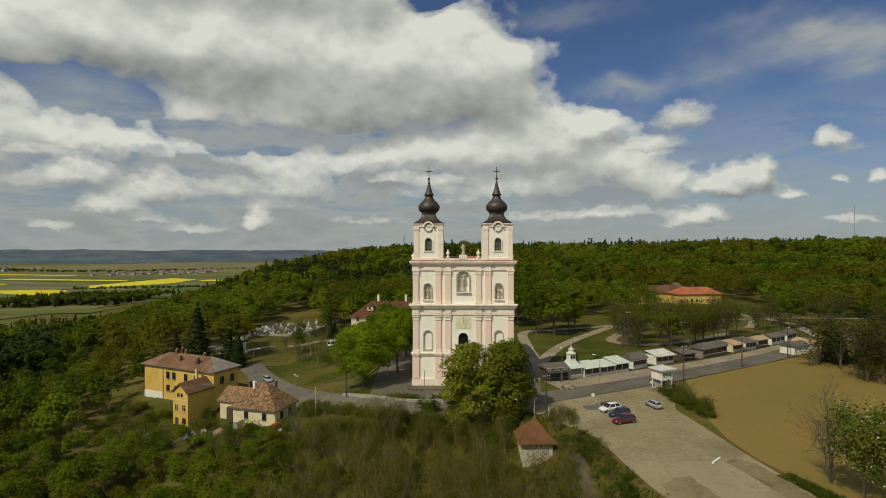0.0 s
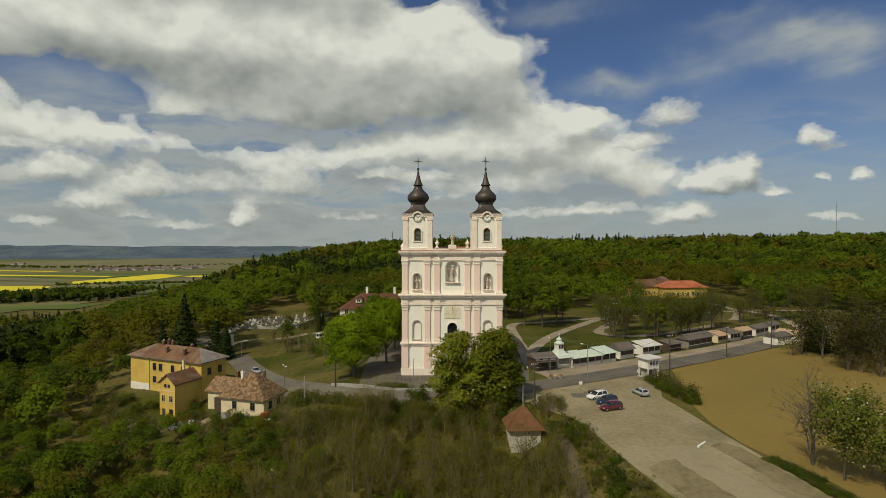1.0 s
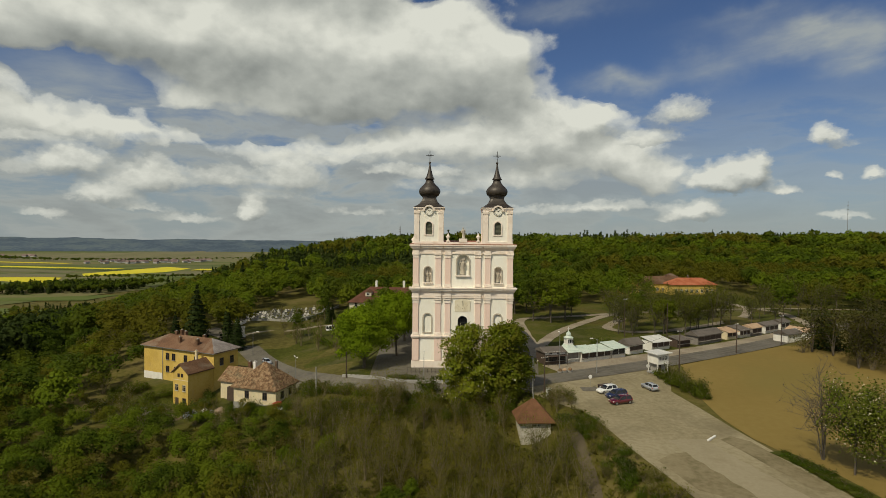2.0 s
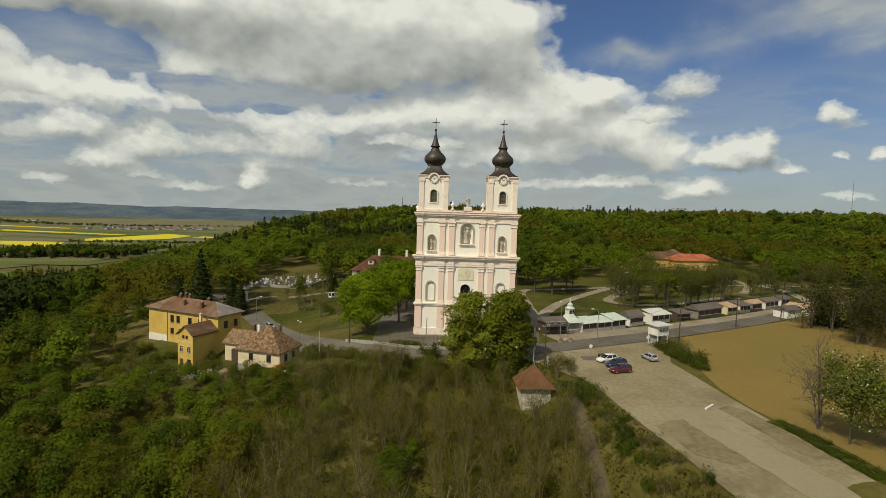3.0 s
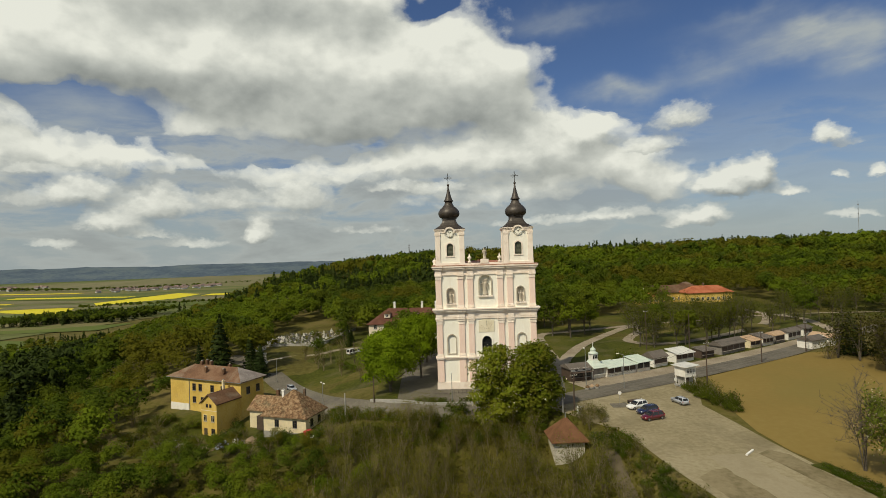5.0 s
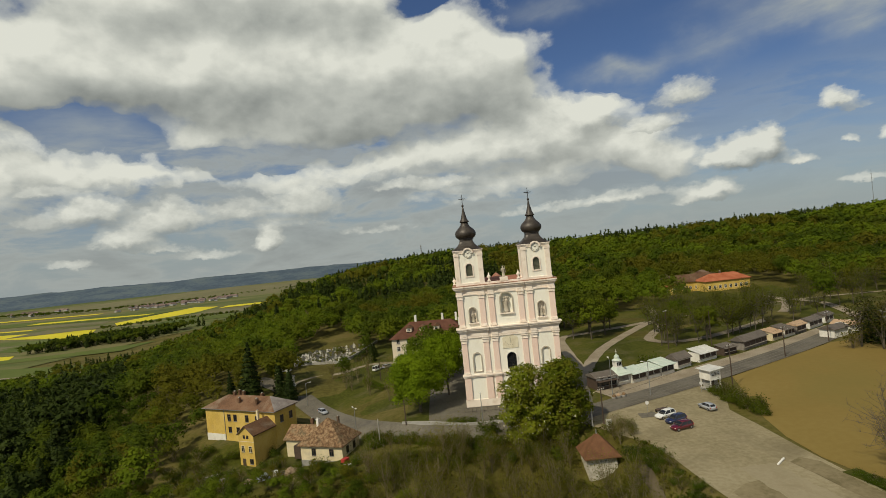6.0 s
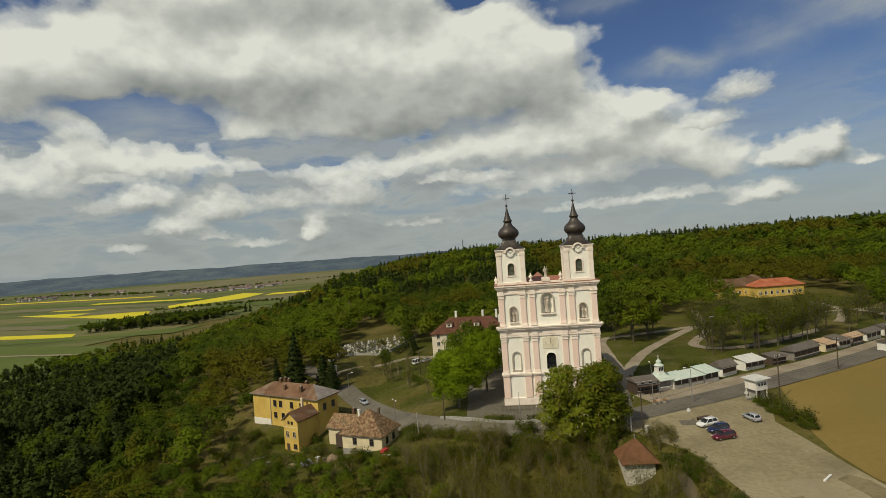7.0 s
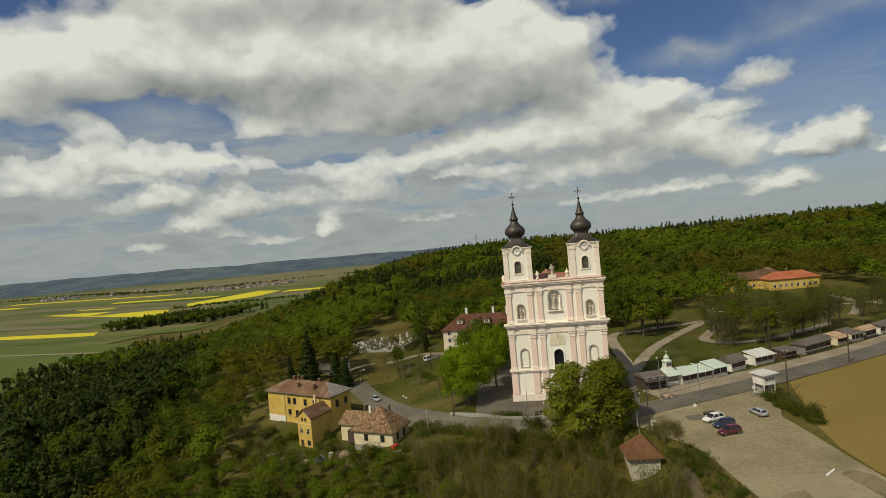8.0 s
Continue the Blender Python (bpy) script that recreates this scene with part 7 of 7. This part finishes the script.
for x, y, s in ((-16.5, -11.0, 0.7), (-14.0, -11.6, 0.75), (-11.5, -11.9, 0.6), (-5.0, -12.2, 0.6), (-2.6, -12.0, 0.65), (34, 16, 0.9), (37, 19, 1.1), (24, 22, 0.4), (26, 26, 0.45), (-9.5, -21.5, 1.2)):
    plant("shrub", x, y, s, s * 0.7)
for x, y, s in ((-58.5, -8.5, 1.0), (-60, -11, 1.1), (-57, -19, 0.7), (-67, -19, 0.6), (-74, -15, 0.9), (-79, -8, 1.0), (-83, -2, 1.1), (-50, -19, 0.8), (-46.5, -20, 1.0), (-62, -21, 0.8), (-86, 4, 1.2), (-94, 6, 1.5), (-38, -18, 1.0), (-34, -13, 1.1), (-36, -8, 1.0)):
    plant("shrub" if R.rand() < 0.55 else "budshrub", x, y, s, s)

for k in range(70):
    y = -33 - 0.72 * k + R.uniform(-0.8, 0.8)
    x = edge_x(y) - R.uniform(0.3, 5.0)
    plant(("shrub", "budshrub", "budshrub")[R.randint(0, 3)], x, y, R.uniform(0.4, 1.0), R.uniform(0.3, 0.85), label="low tangled shrub on the car park's bank")

for k in range(46):
    x = -36 + 0.98 * k + R.uniform(-0.8, 0.8)
    plant("budshrub" if k % 3 else "shrub", x, -23.2 - 0.05 * abs(x) - R.uniform(0, 4.5), R.uniform(0.7, 1.3), R.uniform(0.7, 1.25), label="tangled budding shrub at the road's lower edge")

for k in range(30):
    u = k / 29
    plant("budshrub" if k % 4 == 0 else "shrub", 48.0 + 2.6 * u + R.uniform(-0.9, 0.9), -52.5 - 19 * u + R.uniform(-0.5, 0.5), R.uniform(0.35, 0.8), R.uniform(0.18, 0.36), label="low weeds on the rough verge")

YARD = [(-61.8, -6.0, 1.15), (-60.4, -8.0, 1.0), (-70.6, -11.5, 1.0), (-74.5, -9.0, 0.8), (-77.5, -3.5, 1.1), (-81.0, 4.5, 0.9), (-85.5, 9.0, 1.1), (-63.0, -12.0, 0.7), (-47.5, -16.8, 1.1), (-68.5, -16.0, 0.9),
        (-65.8, 5.4, 1.0), (-62.3, -0.2, 0.8), (-65.9, -1.5, 0.9), (-45.8, -17.3, 1.0), (-46.8, -18.7, 0.9), (-56.3, -18.1, 1.3), (-57.3, -21.0, 1.4), (-79.8, -0.2, 1.1), (-79.6, 2.7, 0.8), (-66.4, -14.6, 1.2), (-51.5, -23.7, 1.3), (-47.4, -23.9, 1.2), (-35.6, -7.7, 1.1), (-35.4, -12.8, 1.1), (-83.8, -2.6, 1.2), (-83.1, -8.6, 1.3), (-74.9, -17.0, 1.5), (-67.2, -22.6, 1.5), (-54.2, -11.2, 0.7), (-66.3, -9.2, 0.8), (-85.7, 6.4, 0.9), (-39.6, -22.8, 0.9), (-37.4, -20.3, 1.0)]
for x, y, s in YARD:
    plant("shrub" if s < 1.2 else "budshrub", x, y, s, s * 0.9, label="wild bush in the untidy yard of the houses")
for x, y, s in ((17.6, -30.5, 0.5), (16.9, -27.5, 0.45), (19.5, -27.0, 0.4)):
    plant("bud", x, y, s, s, label="rusty budding young tree beside the hut")
for k in range(14):
    plant("budshrub", 16.5 + R.uniform(0, 5.5), -23.5 - R.uniform(0, 7), R.uniform(0.5, 1.0), R.uniform(0.5, 1.0), label="pale twiggy shrub at the top of the bank")
for x, y in ((-46, 40), (-53, 47), (-50, 52), (-58, 56)):
    plant("bud", x + R.uniform(-2, 2), y + R.uniform(-2, 2), R.uniform(0.5, 0.7), R.uniform(0.5, 0.7), label="thin young tree on the lawn below the rectory")


def hedge(pts, width, height, label, material):
    """A clipped hedge: woody core with a skin of small leaves."""
    ob = thing("hedge", label, "hedge")
    rs = np.random.RandomState(int(abs(pts[0][0]) * 10))
    core, ats, outs = [], [], []
    for (ax, ay), (bx, by) in zip(pts, pts[1:]):
        d = math.hypot(bx - ax, by - ay)
        n = int(d * height * 60)
        u, v, w = rs.rand(n), rs.uniform(-1, 1, n), rs.rand(n)
        side = rs.rand(n) < 0.6
        v = np.where(side, np.sign(v), v)
        w = np.where(side, w, 1.0)
        ux, uy = (bx - ax) / d, (by - ay) / d
        x, y = ax + ux * d * u - uy * v * width / 2, ay + uy * d * u + ux * v * width / 2
        z = np.array([ground_z(p, q) for p, q in zip(x, y)]) + w * height * (1 + 0.08 * np.sin(u * 9))
        ats.append(np.stack((x, y, z), 1) + rs.normal(size=(n, 3)) * 0.07)
        outs.append(np.stack((-uy * v * side, ux * v * side, 0.3 + ~side), 1))
        za, zb = ground_z(ax, ay), ground_z(bx, by)
        for k in range(max(2, int(d / 0.8))):
            q = k / max(1, int(d / 0.8) - 1)
            p = np.array((ax + (bx - ax) * q, ay + (by - ay) * q, za + (zb - za) * q))
            core.append((p + np.array((0, 0, -0.2)), p + np.array((0.1, 0.05, height * 0.85)), 0.06, 0.03))
    v, f, nn = leaf_tris(rs, np.concatenate(ats), np.concatenate(outs), 0.26, lift=0.3)
    from_arrays("foliage", v, f, material, ob, nn)
    tv, tf = sticks(core, 4)
    from_arrays("stems", tv, tf, M_bark, ob)
    return ob


hedge([(-49.1, 52.3), (-44.5, 43.5), (-39.1, 35.2)], 1.4, 1.5, "clipped green hedge beside the rectory lane", L_fresh)
hedge([(-60.0, 90.3), (-58.6, 100), (-57.3, 109.6)], 1.8, 2.2, "tall dark hedge beside the cemetery", L_conifer)
hedge([(-15.4, -11.3), (-12.7, -11.5), (-10.4, -11.7)], 1.5, 1.0, "low dark clipped hedge above the churchyard wall", L_mid)
hedge([(-7.4, -11.8), (-4.6, -11.8)], 1.4, 0.9, "low dark clipped hedge above the churchyard wall", L_mid)
plant("spruce", -52.4, 96.0, 0.42, 0.36, 0, 3, "slim dark thuja beside the rectory lane")
plant("shrub", -7.8, -17.6, 1.5, 1.3, 40, 1, "dark rounded bush at the road's edge")
# bushes and rough growth round the yellow house and the cottage
for k in range(60):
    x, y = R.uniform(-96, -36), R.uniform(-24, 14)
    u, v = x + 76.8, y - 17.0
    a, b = 0.914 * u - 0.407 * v, 0.407 * u + 0.914 * v
    if abs(a) < 16 and -6 < b < 9 or 6 < a < 16 and -16 < b < 0 or (-62 < x < -40 and -16 < y < 4) or y > 6 - 0.55 * (x + 66) or y < -24 + 0.1 * (x + 96):
        continue
    plant("shrub" if k % 3 else "budshrub", x, y, R.uniform(0.6, 1.3), R.uniform(0.5, 1.15), label="wild bush in the rough ground before the houses")
# shrubs that hide the road's lower edge
for k in range(44):
    u = k / 43
    x = -37 + 33 * u
    y = -4.5 - 17.5 * (1 - (1 - u) ** 1.9) + R.uniform(-1.4, 0.4)
    plant("budshrub" if k % 3 else "shrub", x + R.uniform(-0.6, 0.6) - 1.5, y - 1.2, R.uniform(0.7, 1.15), R.uniform(0.6, 1.1), label="tangled shrub along the road's outer edge")

for x, y, s in ((40.0, 20.5, 1.5), (42.5, 22.0, 1.3), (38.0, 19.5, 1.0)):
    plant("shrub", x, y, s, s * 1.1, label="dark rounded evergreen bush behind the stalls")

# Young wood on the bank below the road.
spots = []
for j in range(19):
    for i in range(28):
        x, y = -98 + i * 4.2 + R.uniform(-1.6, 1.6), -92 + j * 3.75 + R.uniform(-1.5, 1.5)
        if x > 30 or y > -24 - 0.05 * abs(x) or x > edge_x(y) - 4.5:
            continue
        if 7.5 < x < 18 and -40 < y < -27 or abs(x - (19 - 0.04 * max(0, -(y + 39)))) < 1.5:
            continue
        if x < -34 and y > -24:
            continue
        spots.append((x, y))
R.shuffle(spots)
spots.sort(key=lambda p: p[1] > -58)
wood_extra = []
for k, (x, y) in enumerate(spots):
    near_road = y > -36
    s = R.uniform(0.62, 0.95) * (0.66 if near_road and x > -12 else 0.9) * (1.0 if x > -34 else max(0.35, min(1.0, (-24 - y) / 34)))
    u = noise.noise((x * 0.05, y * 0.05, 4.0))
    kind = "bud"
    if x + 26 * noise.noise((x * 0.06, y * 0.06, 8.0)) < -38 and u > -0.3:
        kind = ("fresh", "bud", "bud", "bud", "mid")[R.randint(0, 5)]
        s *= 0.85
    elif u > 0.42:
        kind = "fresh" if R.rand() < 0.7 else "mid"
        s *= 0.5
    if k < 165:
        plant(kind, x, y, s, s * R.uniform(0.9, 1.15), group="young wood below the road")
    else:
        wood_extra.append((kind, x, y, s * R.uniform(0.95, 1.1)))
# the rest of the young wood, too many to count: twigs and leaves joined
joined = {}
for kind, x, y, s in wood_extra:
    key = (kind, R.randint(0, 4))
    if key not in TEMPLATES:
        TEMPLATES[key] = make_template(*key)
    v, f, nn, tv, tf = RAW[key]
    a = R.uniform(0, 6.2832)
    c, q = math.cos(a), math.sin(a)
    m = np.array(((c, -q, 0), (q, c, 0), (0, 0, 1)))
    at = np.array((x, y, ground_z(x, y)))
    row = joined.setdefault(kind, ([], [], [], []))
    row[0].append((v * s) @ m.T + at), row[1].append(nn @ m.T)
    row[3].append(tf + sum(len(p) for p in row[2]))
    row[2].append((tv * s) @ m.T + at)
for kind, (vs, ns, ts, fs) in joined.items():
    v = np.concatenate(vs)
    leaf = {"bud": L_bud, "fresh": L_fresh, "mid": L_mid}[kind]
    tagged(from_arrays("young_wood", v, np.arange(len(v)).reshape(-1, 3), leaf, None, np.concatenate(ns)), {"bud": "thin olive-brown leaf of the young wood", "fresh": "fresh green leaf of the young wood", "mid": "mid green leaf of the young wood"}[kind], "wood", kind="stuff")
    tagged(from_arrays("young_wood_stems", np.concatenate(ts), np.concatenate(fs), M_twig if kind == "bud" else M_bark), "pale bare stems of the young wood", "wood", kind="stuff")


# ---------------------------------------------------------------- woods, each kind joined
def far_template(kind, rs, n, size):
    if kind == "conifer":
        return conifer_crown(rs, 3.4, 1.0, 15.0, n, size)
    if kind == "pine":
        v, f, nn, _ = crown(rs, 3.7, 4.0, 15.0, 13, n, size, wild=0.5, lift=0.6, puff=(0.26, 0.44))
        return v, f, nn
    v, f, nn, _ = crown(rs, 5.2, 3.6, 13.0, 13, n, size, wild=0.3, lift=1.3, puff=(0.28, 0.48))
    return v, f, nn


FAR = {}
woods, wood_normals = {}, {}


def grow(kind, level, x, y, s, z=None):
    """Adds a tree to the joined wood of its kind; level 0 is the finest."""
    key = (kind, level, R.randint(0, 3))
    if key not in FAR:
        n, size = ((460, 0.84), (170, 1.36), (76, 2.15), (330, 0.80), (950, 0.52))[level]
        if kind == "bud":
            n, size = ((460, 0.74), (170, 1.24), (84, 1.85), (340, 0.70), (950, 0.46))[level]
        if kind == "conifer":
            n, size = ((440, 0.9), (170, 1.4), (105, 1.75), (480, 0.85))[level]
        if kind == "pine":
            n, size = ((420, 0.82), (160, 1.3), (90, 1.8), (440, 0.80), (800, 0.5))[level]
        FAR[key] = far_template(kind, np.random.RandomState(sum(map(ord, kind)) + 31 * level + key[2]), n, size)
    v, f, nn = FAR[key]
    a = R.uniform(0, 6.2832)
    c, q = math.cos(a), math.sin(a)
    m = np.array(((c, -q, 0), (q, c, 0), (0, 0, 1))) * s
    m[2, 2] *= R.uniform(0.85, 1.15)
    woods.setdefault(kind, []).append(v @ m.T + np.array((x, y, ground_z(x, y) if z is None else z)))
    wood_normals.setdefault(kind, []).append(nn @ (m / s).T)


def on_dark_side(x, y):
    """The slope to the valley where pines and spruces stand."""
    return x < -106 - 0.46 * (y + 33) - 0.16 * max(0.0, y - 60) + 10 * noise.noise((x * 0.03, y * 0.03, 9.0))


def by_house(x, y):
    """The yellow house and a little ground round it."""
    u, v = x + 76.8, y - 17.0
    return abs(0.914 * u - 0.407 * v) < 18.5 and abs(0.407 * u + 0.914 * v) < 11


def inside_open(x, y):
    """Lawns, roads, houses and fields that stay free of wood."""
    if math.hypot(x + 82, y - 33) < 13 or by_house(x, y):
        return True
    if -104 < x < 50 and -24 < y < 104:
        if x > -60 - 0.35 * max(0, y - 10):
            return True
        # the houses' own ground and the scrub before it
        u, v = x + 76, y - 2
        return abs(0.876 * u - 0.481 * v) < 19 and abs(0.481 * u + 0.876 * v) < 15 or -86 < x < -34 and y < -4
    if -100 < x < -55 and 84 < y < 172:
        return x + 0.35 * (y - 95) < -55 and not (x < -97)
    if 50 <= x < 185 and -110 < y < 132:
        return True
    if 98 < x < 160 and 130 <= y < 200:
        return True
    if 185 <= x < 260 and -60 < y < 100:
        return True
    return x > -95 and y < -20 or -112 < x < -34 and y < -4 - 0.5 * (x + 86) * (x < -86)


def in_valley(x, y):
    return ground_z(x, y) < -84 and (y > 700 or x < -640)


for x0, x1, y0, y1, gap, level in ((-330, 240, -110, 250, 8.0, 0), (-560, 420, 250, 430, 10.5, 1), (-760, 760, 430, 800, 14.0, 2), (240, 520, -40, 250, 11.0, 1), (-640, -330, -60, 250, 13.5, 2), (-780, -560, 250, 430, 15.0, 2)):
    yy = y0
    while yy < y1:
        xx = x0
        while xx < x1:
            x, y = xx + R.uniform(-0.42, 0.42) * gap, yy + R.uniform(-0.42, 0.42) * gap
            xx += gap
            d = math.hypot(x + 5, y + 138)
            if inside_open(x, y) or in_valley(x, y) or x + 5 > (y + 138) * 0.93 + 20 or -x - 5 > (y + 138) * 1.22 + 20 or d < 60:
                continue
            u = noise.noise((x * 0.011, y * 0.011, 1.0)) + 0.4 * noise.noise((x * 0.03, y * 0.03, 2.0))
            kind = "fresh" if u > 0.10 else ("mid" if u > -0.22 else "bud")
            pines = noise.noise((x * 0.008, y * 0.012, 7.0))
            if (y > 560 and -140 < x < 460 and pines > -0.22) or (-260 < x < 20 and 240 < y < 440 and pines > -0.05) or (y > 500 and pines > 0.28) or (y > 660 and pines > -0.6):
                kind = "conifer"
            if x > -800 and y < 480 and on_dark_side(x, y):
                kind = ("pine", "pine", "conifer", "pine", "mid", "pine", "conifer")[R.randint(0, 7)]
            if x < -60 and y < 60 and kind == "fresh" and R.rand() < 0.3:
                kind = "bud"
            if x > 120 and y < 260 and kind == "fresh" and R.rand() < 0.25:
                kind = "bud"
            s = R.uniform(0.8, 1.2) * (1.0, 1.12, 1.35)[level]
            if y > 560:
                s *= 0.74
            if -140 < x < -86 and -60 < y < 60:
                s *= 0.72
            if kind in ("conifer", "pine") and x < -120 and y < 150:
                s *= 1.2
            grow(kind, 3 if kind in ("conifer", "pine") and level == 0 and x < -80 and d < 250 else level, x, y, s)
        yy += gap
# leafy trees and scrub before and beside the houses
for j in range(13):
    for i in range(24):
        x, y = -132 + 4.3 * i + R.uniform(-1.9, 1.9), -66 + 4.2 * j + R.uniform(-1.9, 1.9)
        if x > -33 - 16 * abs(noise.noise((x * 0.09, y * 0.09, 5.0))) or y > -15.5 or (-57 < x and y > -20.5) or (-76 < x < -60 and y > -17):
            continue
        low = step01(-2, 26, -17 - y)
        u = noise.noise((x * 0.045, y * 0.045, 6.0))
        kind = ("fresh", "fresh", "mid", "bud")[R.randint(0, 4)] if u > 0.08 else (("bud", "bud", "mid", "bud")[R.randint(0, 4)] if u < -0.1 else ("mid", "bud", "mid", "fresh")[R.randint(0, 4)])
        if on_dark_side(x, y):
            kind = ("pine", "pine", "mid", "pine")[R.randint(0, 4)]
        grow(kind, 4, x, y, R.uniform(0.22, 0.34) + R.uniform(0.16, 0.42) * low)
for x, y, s in ((-94, 4, 0.5), (-97, 10, 0.6), (-92, -6, 0.4), (-88, -10, 0.36), (-99, 18, 0.7), (-101, 2, 0.6), (-97, -5, 0.5), (-84, -13, 0.3), (-95, 24, 0.8)):
    grow("mid" if s > 0.5 else "bud", 3, x, y, s)
# trees and bushes that close the slope round the houses
for k in range(330):
    x, y = R.uniform(-146, -88), R.uniform(-66, 46)
    u, v = x + 76, y - 2
    if by_house(x, y) or abs(0.876 * u - 0.481 * v) < 20 and abs(0.481 * u + 0.876 * v) < 12 or x > -96 - 0.25 * (y + 20) and y > -14:
        continue
    if on_dark_side(x, y):
        grow(("pine", "conifer", "pine", "mid")[R.randint(0, 4)], 3, x, y, R.uniform(0.6, 0.95))
    else:
        grow(("fresh", "bud", "bud", "mid", "mid")[R.randint(0, 5)], 3, x, y, R.uniform(0.35, 0.75))
# wood strips and hedgerows on the valley floor
for k in range(330):
    u, v = R.rand(), R.rand()
    x, y = -905 + 215 * u + 40 * v, 890 + 60 * u + 250 * v * (0.55 + 0.45 * u)
    grow("mid" if k % 3 else "conifer", 2, x, y, 1.5)
for k in range(60):
    u = k / 59
    grow("mid", 2, -1010 + 330 * u + R.uniform(-12, 12), 1300 + 90 * u + R.uniform(-10, 10), 1.0)
for k in range(420):
    u, v = R.rand(), R.rand()
    grow("mid", 2, -2900 + 2500 * u, 2320 + 160 * math.sin(u * 9) + 60 * v, 1.2)
for k in range(420):
    grow("conifer", 2, R.uniform(-220, 640), R.uniform(690, 800), R.uniform(0.65, 0.95))
# one tall spruce stands out on the skyline
grow("conifer", 0, 441, 786, 1.5)

WOOD_LABEL = {"fresh": "beech wood in fresh light green leaf", "mid": "mixed wood in mid green leaf", "bud": "wood of brownish budding trees", "conifer": "dark green spruce wood", "pine": "dark green pine wood with rounded crowns"}
for kind, blocks in woods.items():
    v = np.concatenate(blocks)
    f = np.arange(len(v)).reshape(-1, 3)
    ob = from_arrays("woodland", v, f, {"fresh": L_fresh, "mid": L_mid, "bud": L_bud, "conifer": L_farconifer, "pine": L_farconifer}[kind], None, unit(np.concatenate(wood_normals[kind])))
    tagged(ob, WOOD_LABEL[kind], "wood", kind="stuff")

# Grassy undergrowth and brambles between the young trees.
n = 105000
gx, gy = R.uniform(-96, 29, n), R.uniform(-92, -19, n)
clump = np.array([noise.noise((a * 0.35, b * 0.35, 3.0)) for a, b in zip(gx, gy)])
keep = np.array([b < -18 - 0.05 * abs(a) and a < edge_x(b) - 0.4 and not (9.5 < a < 16.5 and -35.5 < b < -28) and abs(a - (19 - 0.04 * max(0, -(b + 39)))) > 1.0 and c > -0.28 and not (a < -34 and b > -24) for a, b, c in zip(gx, gy, clump)])
gx, gy, clump = gx[keep], gy[keep], clump[keep]
at = np.stack((gx, gy, [ground_z(a, b) for a, b in zip(gx, gy)]), 1)
at[:, 2] += R.uniform(0.05, 0.35, len(at)) + np.clip(clump + 0.1, 0, 1) * R.uniform(0, 1.6, len(at))
v, f, nn = leaf_tris(R, at, R.normal(size=at.shape) * 0.5 + np.array((0, -0.2, 0.7)), 0.33, lift=1.2)
tagged(from_arrays("undergrowth", v, f, L_under, None, nn), "low olive undergrowth of grass and brambles", "undergrowth", kind="stuff")

# ---------------------------------------------------------------- far village, masts
# Wall and roof colours are greyed to carry the haze of distance.
M_farwall = surface("hazed_house_walls", [(0.34, 0.34, 0.32), (0.46, 0.45, 0.43)], 0.02, 0.9, random_tint=0.4)
M_farroof = surface("hazed_house_roofs", [(0.15, 0.105, 0.09), (0.20, 0.14, 0.12)], 0.02, 0.9, random_tint=0.4)
far_box = boxed(-6, 6, -4, 4, 0, 5)
fb = part("wall", far_box, M_farwall)
fr_ = part("roof", hip_roof(-6, 6, -4, 4, 5, 8.5, 0.5, gable=True), M_farroof)
wall_me, roof_me = fb.data, fr_.data
bpy.data.objects.remove(fb), bpy.data.objects.remove(fr_)
for k in range(80):
    u, v = R.rand(), R.rand()
    x, y = -1440 + 420 * u - 60 * v, 2000 + 300 * v + 120 * u
    h = thing("village_house", "small far village house with a tiled roof", "house", pose(x, y, max(ground_z(x, y), -92) + 2.0, 0, 0, R.uniform(0, 180)), group="houses of the valley village")
    h.scale = (1.5, 1.5, 1.25)
    shared("wall", wall_me, h)
    shared("roof", roof_me, h)
for k in range(26):
    x, y = -2560 + 560 * R.rand(), 2300 + 300 * R.rand()
    h = thing("village_house", "pale block at the far edge of the valley", "house", pose(x, y, -90, 0, 0, R.uniform(0, 180)), group="houses of the valley village")
    h.scale = (1.8, 1.8, 1.8)
    shared("wall", wall_me, h)
    shared("roof", roof_me, h)


def mast(x, y, z, h, r, label):
    ob = thing("radio_mast", label, "mast", pose(x, y, z))
    bm = bmesh.new()
    tube(bm, (0, 0, 0), (0, 0, h), r, r * 0.5, 6)
    part("tower", bm, M_metal, ob)
    for k in range(3):
        part("platform", boxed(-r * 1.3, r * 1.3, -r * 1.3, r * 1.3, h * (0.7 + 0.1 * k), h * (0.7 + 0.1 * k) + 0.8), M_metal, ob)
    return ob


mast(-76, 700, ground_z(-76, 700), 29, 0.9, "thin lattice radio mast above the wooded ridge")
mast(560, 640, ground_z(560, 640), 62, 0.42, "tall thin radio mast beyond the wood")
